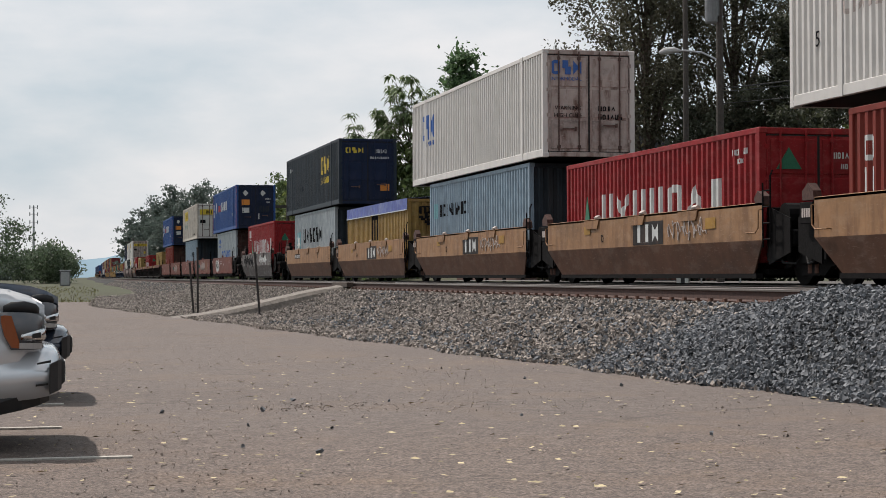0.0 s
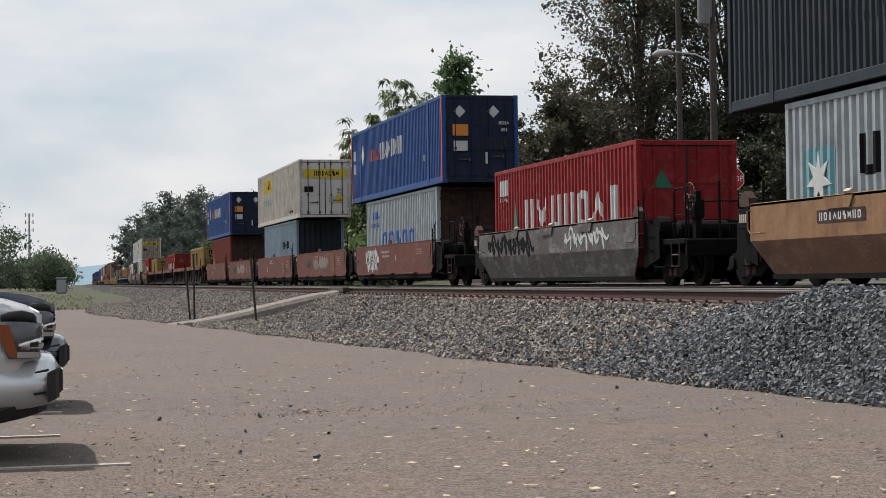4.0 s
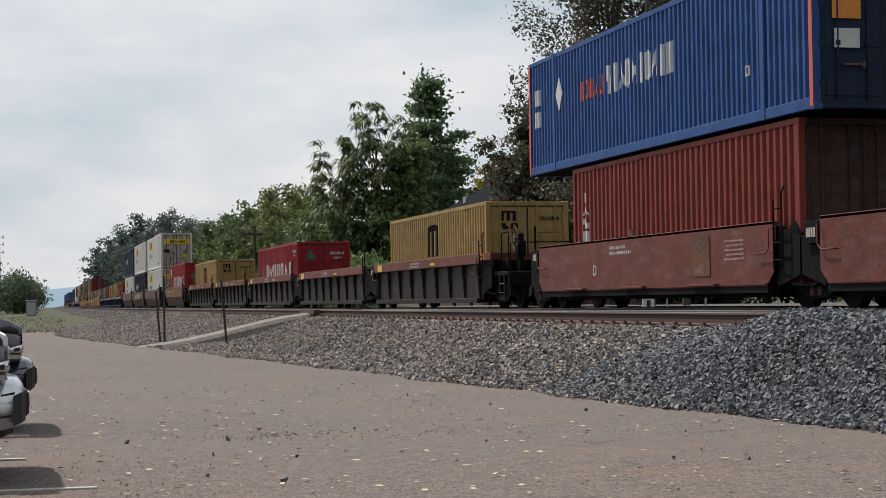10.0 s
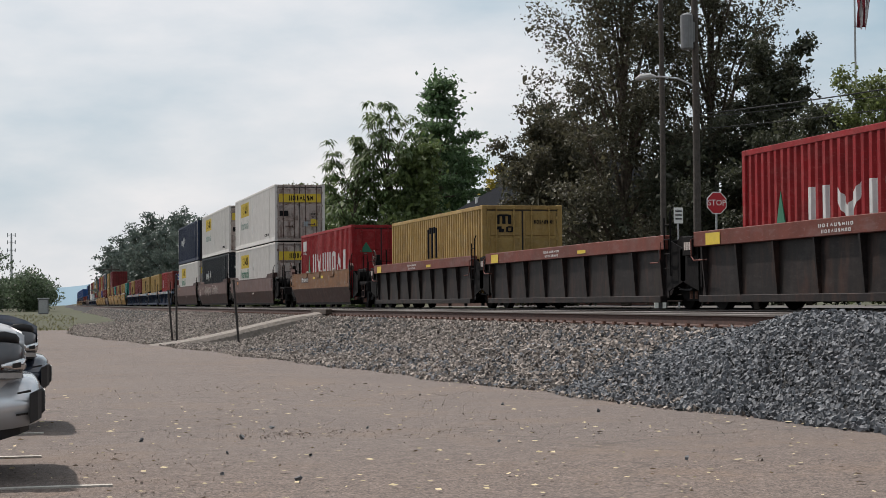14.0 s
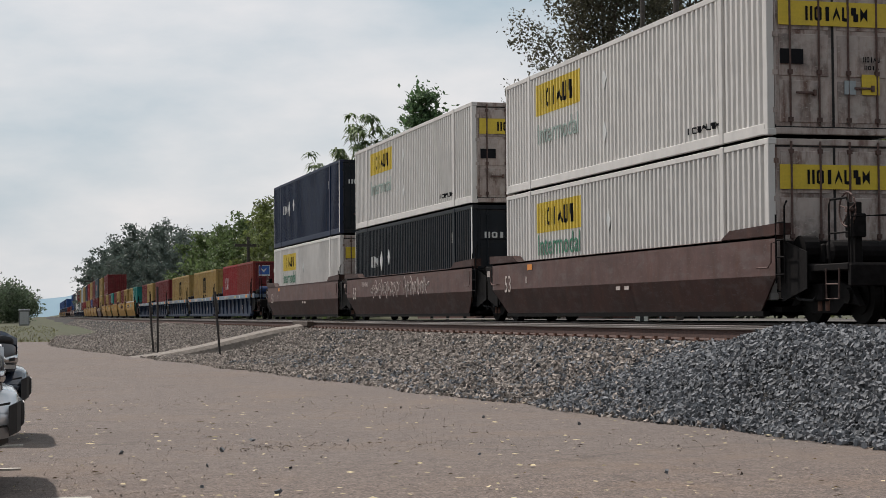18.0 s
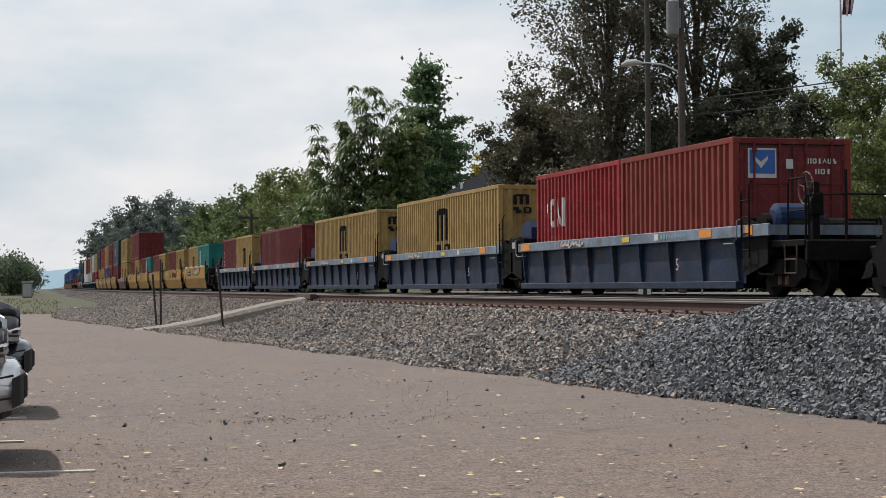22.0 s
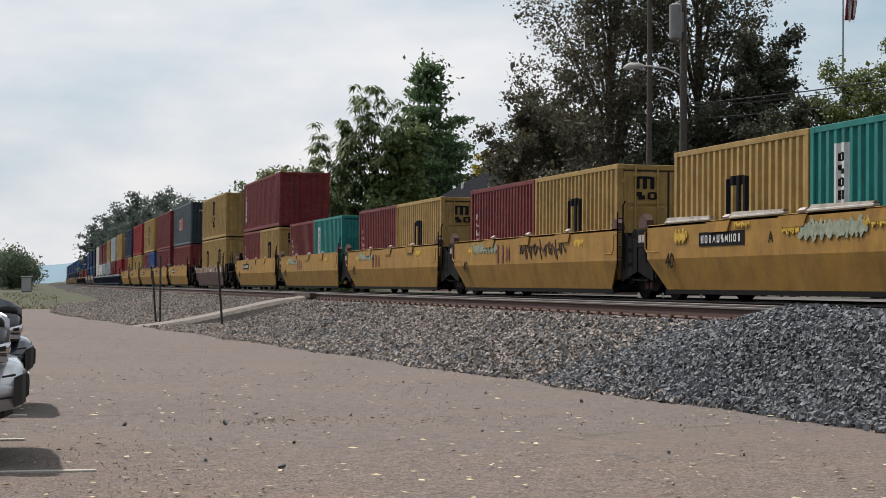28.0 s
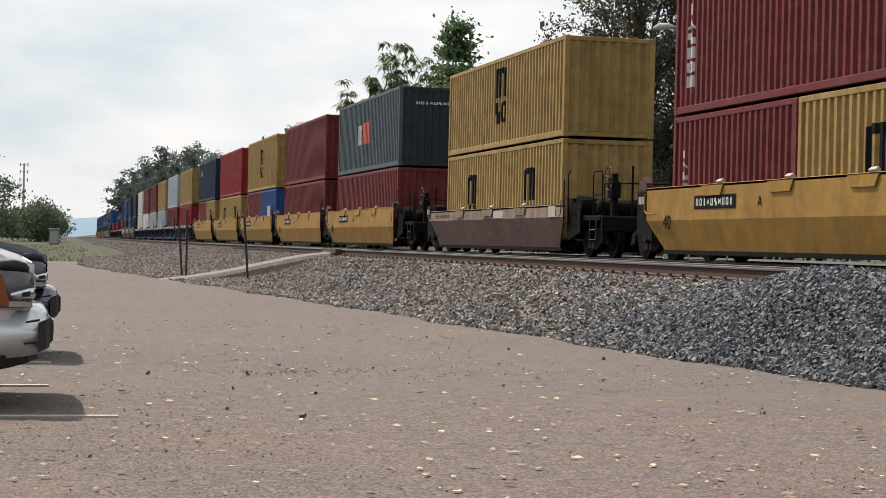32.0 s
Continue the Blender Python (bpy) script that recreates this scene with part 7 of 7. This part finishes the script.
# mast and poles far off
mast = base("radio_mast", pose(6.3, 900, 0))
tagged(mast, "slender grey mobile phone mast in the distance", "mast")
put("pole", Build().tube([(0, 0, 0), (0, 0, 36.5)], [0.75, 0.4], 8), MAT["galvanised"], mast)
for z in (28.5, 32.5, 36.0):
    put("antenna_ring", Build().box(-2.1, -0.25, z - 0.9, -1.6, 0.25, z + 0.9).box(1.6, -0.25, z - 0.9, 2.1, 0.25, z + 0.9).box(-0.3, -0.5, z - 0.9, 0.3, 0.0, z + 0.9).box(-2.0, -0.1, z - 0.1, 2.0, 0.1, z + 0.1), MAT["galvanised"], mast)
for x, y, h, w in ((20.9, 342, 8.2, 1.5), (23.4, 158, 7.4, 1.2), (13.0, 700, 9.0, 2.0)):
    p = utility_pole("distant wooden pole with a cross arm", x, y, h, 0.2, land_z(x, y))
    put("cross_arm", Build().box(-w, -0.1, h - 0.9, w, 0.1, h - 0.65), MAT["pole_wood"], p)
cb = base("signal_cabinet", pose(3.6, 150, 0.45))
tagged(cb, "pale grey steel signal cabinet at the grass edge", "cabinet")
put("body", Build().box(-0.42, -0.35, 0.0, 0.42, 0.35, 1.25, 0.03), can_paint, cb)
put("roof", Build().box(-0.48, -0.41, 1.25, 0.48, 0.41, 1.33, 0.02), MAT["galvanised"], cb)
put("door", Build().box(-0.34, -0.38, 0.1, 0.34, -0.352, 1.15, 0.008), MAT["galvanised"], cb)

# ---- the depot beyond the train ----
dp = base("depot", pose(31, 95, 0.30))
tagged(dp, "low brick depot with a dark hipped roof", "building")
brick_m = material("dark_brick", (0.10, 0.05, 0.04), rough=0.9, grain=0.3, grain_scale=8.0, stain=0.3, stain_scale=0.5)
shingle = material("dark_shingles", (0.008, 0.009, 0.012), rough=0.9, grain=0.3, grain_scale=4.0, bump=0.5, bump_scale=10.0)
shingle.node_tree.nodes["Principled BSDF"].inputs["Specular IOR Level"].default_value = 0.05
canopy = material("grey_canopy", (0.26, 0.29, 0.30), rough=0.6, grain=0.15, grain_scale=2.0, stain=0.3, stain_scale=0.6)
glass = material("dark_glass", (0.012, 0.014, 0.016), rough=0.08)
put("wall", Build().box(-4.2, -12.6, -0.3, 4.2, 13.4, 5.2).box(-4.3, -12.7, -0.3, 4.3, 13.5, 0.5), brick_m, dp)
put("roof", Build().add([(-5, -13.4, 5.35), (5, -13.4, 5.35), (5, 14.4, 5.35), (-5, 14.4, 5.35), (0, -8.5, 8.6), (0, 9.5, 8.6), (-5, -13.4, 5.2), (5, -13.4, 5.2), (5, 14.4, 5.2), (-5, 14.4, 5.2)],
    [(0, 1, 4), (1, 2, 5, 4), (2, 3, 5), (3, 0, 4, 5), (6, 7, 1, 0), (7, 8, 2, 1), (8, 9, 3, 2), (9, 6, 0, 3), (6, 9, 8, 7)]), shingle, dp)
put("gutter", Build().box(-5.12, -13.5, 5.22, -5.0, 14.5, 5.42, 0.02), canopy, dp)
put("canopy", Build().prism([(-4.3, 5.0), (-6.6, 4.45), (-6.6, 4.3), (-4.3, 4.85)], -13.0, 2.0, "y"), canopy, dp, label="sloping grey platform canopy")
for k in range(5):
    put("canopy_post", Build().box(-6.4, -12.6 + 3.5 * k, -0.3, -6.25, -12.45 + 3.5 * k, 4.4), MAT["steel_dark"], dp)
for k in range(6):
    wdw = put("window", Build().box(-4.34, -11 + 4 * k, 1.3, -4.18, -9.6 + 4 * k, 3.4, 0.02), MAT["white_paint"], dp)
    put("pane", Build().box(-4.37, -10.88 + 4 * k, 1.42, -4.30, -9.72 + 4 * k, 3.28), glass, wdw)
put("vent_pipe", Build().tube([(-2.6, 9.2, 6.2), (-2.6, 9.2, 7.25)], 0.08, 10), MAT["white_paint"], dp)


# ---- parked cars ----
def car_paint(name, color, metal=0.35):
    m = material(name, color, rough=0.26, metal=metal, grain=0.03, grain_scale=3.0)
    m.node_tree.nodes["Principled BSDF"].inputs["Coat Weight"].default_value = 0.8
    return m


chrome = material("chrome", (0.6, 0.6, 0.6), rough=0.15, metal=1.0)
lens_m = material("headlamp_lens", (0.10, 0.10, 0.105), rough=0.06, metal=0.2)
amber = material("amber_lens", (0.24, 0.065, 0.02), rough=0.2)
strip_m = material("frosted_lamp_strip", (0.36, 0.35, 0.34), rough=0.25, grain=0.1)
trim = material("black_trim", (0.015, 0.015, 0.016), rough=0.6, grain=0.2)
rubber = material("tyre_rubber", (0.018, 0.018, 0.018), rough=0.85, grain=0.2)


def loft(sections):
    """Skin over closed cross sections (x, list of (y, z)), capped at both ends."""
    n = len(sections[0][1])
    vs = [(x, y, z) for x, ring in sections for y, z in ring]
    fs = [(j * n + i, j * n + (i + 1) % n, (j + 1) * n + (i + 1) % n, (j + 1) * n + i) for j in range(len(sections) - 1) for i in range(n)]
    fs += [tuple(range(n))[::-1], tuple(range((len(sections) - 1) * n, len(sections) * n))]
    return Build().add(vs, fs)


def section(w, z0, z1, crown, tuck=0.06):
    """Rounded body section: half width w, from z0 to z1, with a crowned top."""
    right = [(-w + tuck, z0), (-w, z0 + 0.12), (-w - 0.015, (z0 + z1) / 2), (-w + 0.02, z1 - 0.14), (-w + 0.09, z1 - 0.03), (-w * 0.6, z1 + crown * 0.6), (0, z1 + crown)]
    return right + [(-y, z) for y, z in right[-2::-1]]


def car(label, x, y, body_color, turn=0.0):
    """A parked crossover; the nose points along +x, and the origin is under the middle of the nose."""
    c = base("parked_car", pose(x, y, 0, 0, 0, turn))
    tagged(c, label, "car", "parked cars")
    secs = [(-4.55, section(0.80, 0.45, 0.95, 0.02)), (-4.4, section(0.86, 0.38, 1.02, 0.03)), (-3.6, section(0.90, 0.32, 1.05, 0.02)), (-1.75, section(0.91, 0.32, 1.04, 0.03)),
            (-1.25, section(0.91, 0.34, 1.04, 0.05)), (-0.75, section(0.905, 0.40, 1.02, 0.06)), (-0.42, section(0.895, 0.45, 0.995, 0.06)), (-0.22, section(0.86, 0.48, 0.95, 0.05)), (-0.14, section(0.79, 0.50, 0.90, 0.04)), (-0.08, section(0.68, 0.52, 0.85, 0.03))]
    bd = put("body", loft(secs).mesh("body", True), body_color, c)
    cab = [(-4.3, section(0.74, 1.0, 1.10, 0.01, 0.02)), (-3.9, section(0.70, 1.0, 1.56, 0.03, -0.12)), (-2.9, section(0.68, 1.0, 1.64, 0.03, -0.14)), (-2.3, section(0.67, 1.0, 1.58, 0.03, -0.14)), (-1.35, section(0.72, 1.0, 1.07, 0.01, 0.02))]
    put("cabin", loft(cab).mesh("cabin", True), glass, c, label="dark glazed cabin")
    put("roof_panel", loft([(-3.9, section(0.69, 1.55, 1.585, 0.035, 0.0)), (-2.9, section(0.67, 1.62, 1.665, 0.035, 0.0)), (-2.4, section(0.65, 1.575, 1.615, 0.03, 0.0))]), body_color, c)
    # hood with a rounded front lip
    hood = [(-1.45, section(0.80, 1.03, 1.085, 0.05, 0.0)), (-0.9, section(0.79, 1.01, 1.05, 0.065, 0.0)), (-0.55, section(0.78, 1.0, 1.045, 0.07, 0.0)), (-0.30, section(0.76, 0.97, 1.01, 0.065, 0.0)), (-0.14, section(0.72, 0.92, 0.955, 0.055, 0.0)), (-0.05, section(0.66, 0.87, 0.90, 0.045, 0.0))]
    put("hood", loft(hood).mesh("hood", True), body_color, c)
    # bumper, wrapped round the corners
    bump = [(-0.62, section(0.925, 0.33, 0.70, 0.0, 0.05)), (-0.32, section(0.925, 0.35, 0.705, 0.0, 0.05)), (-0.12, section(0.912, 0.37, 0.705, 0.005, 0.05)), (-0.03, section(0.885, 0.385, 0.70, 0.005, 0.05)), (0.025, section(0.83, 0.40, 0.685, 0.004, 0.05)), (0.05, section(0.76, 0.42, 0.66, 0.003, 0.04)), (0.06, section(0.68, 0.44, 0.63, 0.002, 0.03))]
    bp = put("bumper", loft(bump).mesh("bumper", True), body_color, c)
    put("lower_valance", loft([(-0.78, section(0.87, 0.18, 0.37, 0.0)), (-0.45, section(0.885, 0.22, 0.39, 0.0)), (-0.38, section(0.885, 0.28, 0.40, 0.0)), (-0.20, section(0.86, 0.35, 0.435, 0.0)), (-0.08, section(0.80, 0.41, 0.465, 0.0)), (-0.02, section(0.70, 0.445, 0.485, 0.0))]), trim, c)
    put("grille", Build().prism([(-0.46, 0.74), (0.46, 0.74), (0.42, 0.92), (-0.42, 0.92)], -0.12, -0.05), trim, c)
    for k in range(4):
        put("grille_bar", Build().box(-0.05, -0.44, 0.765 + 0.042 * k, -0.035, 0.44, 0.783 + 0.042 * k), chrome, c)
    put("plate_bracket", Build().box(0.05, -0.30, 0.43, 0.095, 0.30, 0.61, 0.02), trim, c)
    for s in (-1, 1):
        q = lambda y, z0, z1, d=0.10: [(s * y, z0), (s * (y + 0.006), z1), (s * (y - d), z1), (s * (y - d), z0)]
        hl = put("headlamp", loft([(-0.345, q(0.905, 0.90, 0.945)), (-0.32, q(0.912, 0.80, 0.95)), (-0.27, q(0.914, 0.70, 0.95)), (-0.16, q(0.905, 0.700, 0.945)), (-0.10, q(0.880, 0.700, 0.935)), (-0.065, q(0.83, 0.705, 0.91))]).mesh("headlamp", True), lens_m, c)
        put("turn_signal", loft([(-0.335, q(0.918, 0.885, 0.925, 0.02)), (-0.31, q(0.921, 0.79, 0.93, 0.02)), (-0.265, q(0.923, 0.715, 0.925, 0.02)), (-0.235, q(0.921, 0.71, 0.82, 0.02)), (-0.215, q(0.919, 0.71, 0.75, 0.02))]), amber, hl, label="amber side reflector")
        put("chrome_bar", loft([(-0.205, q(0.922, 0.765, 0.80, 0.03)), (-0.12, q(0.912, 0.755, 0.822, 0.04)), (-0.06, q(0.862, 0.758, 0.838, 0.05)), (-0.045, q(0.835, 0.77, 0.83, 0.05))]).mesh("chrome_bar", True), chrome, hl)
        put("lamp_bowl", loft([(-0.13, q(0.922, 0.775, 0.805, 0.02)), (-0.075, q(0.884, 0.778, 0.815, 0.02))]), trim, hl)
        put("lower_lamp", loft([(-0.215, q(0.919, 0.708, 0.745, 0.03)), (-0.12, q(0.902, 0.705, 0.745, 0.03)), (-0.07, q(0.862, 0.705, 0.74, 0.03))]), strip_m, hl, label="pale lower lamp strip")
        put("lamp_brow", loft([(-0.32, q(0.890, 0.950, 0.99, 0.12)), (-0.27, q(0.895, 0.952, 1.015, 0.14)), (-0.18, q(0.890, 0.948, 1.02, 0.14)), (-0.105, q(0.855, 0.94, 1.0, 0.12)), (-0.085, q(0.82, 0.935, 0.975, 0.10))]).mesh("lamp_brow", True), trim, c, label="dark lamp brow")
        put("fog_recess", loft([(-0.10, q(0.922, 0.600, 0.612, 0.02)), (-0.01, q(0.888, 0.612, 0.628, 0.02))]), trim, bp)
        put("fog_slot", loft([(-0.11, q(0.921, 0.455, 0.468, 0.02)), (-0.03, q(0.893, 0.462, 0.476, 0.02))]), trim, bp)
        put("fog_panel", loft([(-0.02, q(0.905, 0.40, 0.60, 0.05)), (0.035, q(0.83, 0.42, 0.62, 0.08)), (0.062, q(0.74, 0.43, 0.63, 0.10))]), trim, bp, label="black bumper corner panel")
        put("door_mirror", Build().box(-1.62, s * 0.98 - 0.10, 1.08, -1.48, s * 0.98 + 0.10, 1.24, 0.04), body_color, c)
        for k in (0, 1):
            dx = -2.95 + 1.0 * k
            put("door_seam", Build().box(dx - 0.004, s * 0.924 - 0.006, 0.42, dx + 0.004, s * 0.924 + 0.006, 1.0), trim, c)
        for wx in (-0.98, -3.7):
            w = put("wheel", Build().tube([(0, -0.10, 0), (0, -0.07, 0), (0, 0.07, 0), (0, 0.10, 0)], [0.29, 0.345, 0.345, 0.29], 28), rubber, c, pose(wx, s * 0.80, 0.345), "black tyre")
            put("rim", Build().tube([(0, s * 0.09, 0), (0, s * 0.115, 0)], [0.22, 0.20], 20), chrome, w)
            put("arch", Build().tube([(0, -0.03, 0), (0, 0.03, 0)], 0.39, 24), trim, c, pose(wx, s * 0.895, 0.36))
    put("number_plate", Build().box(0.095, -0.15, 0.45, 0.100, 0.15, 0.59), MAT["white_paint"], c)
    for k in range(5):
        put("plate_bar", Build().box(0.099, -0.11 + 0.048 * k, 0.49, 0.103, -0.08 + 0.048 * k, 0.55), trim, c)
    return c


silver = car_paint("silver_car_paint", (0.62, 0.63, 0.65))
silver_blue = car_paint("dark_blue_car_paint", (0.022, 0.028, 0.045))
car("silver crossover parked nose to the tracks", 0.215, 13.05, silver)
car("dark blue car parked beyond a silver crossover", 0.405, 18.1, silver_blue)




def motions():
    along = {}
    for thing, u, z in MOVING:
        walk(thing, train_rows(u, z))
        along[thing] = u
    # the wheels roll on the rail while their wagon comes past the lot
    turn = math.degrees(SPEED / FPS / 0.46)
    for wagon, wheels, dy in WHEELS:
        u = along[wagon]
        first, last = max(0, int((u - 110) / SPEED * FPS)), min(32 * FPS, int((u - 12) / SPEED * FPS))
        if 15 < u < 560 and last > first:
            ks = sorted({0, *range(first, last + 1), 32 * FPS})
            walk(wheels, [(k / FPS, pose(0, dy, 0.46, turn * min(max(k, first), last))) for k in ks])


motions()
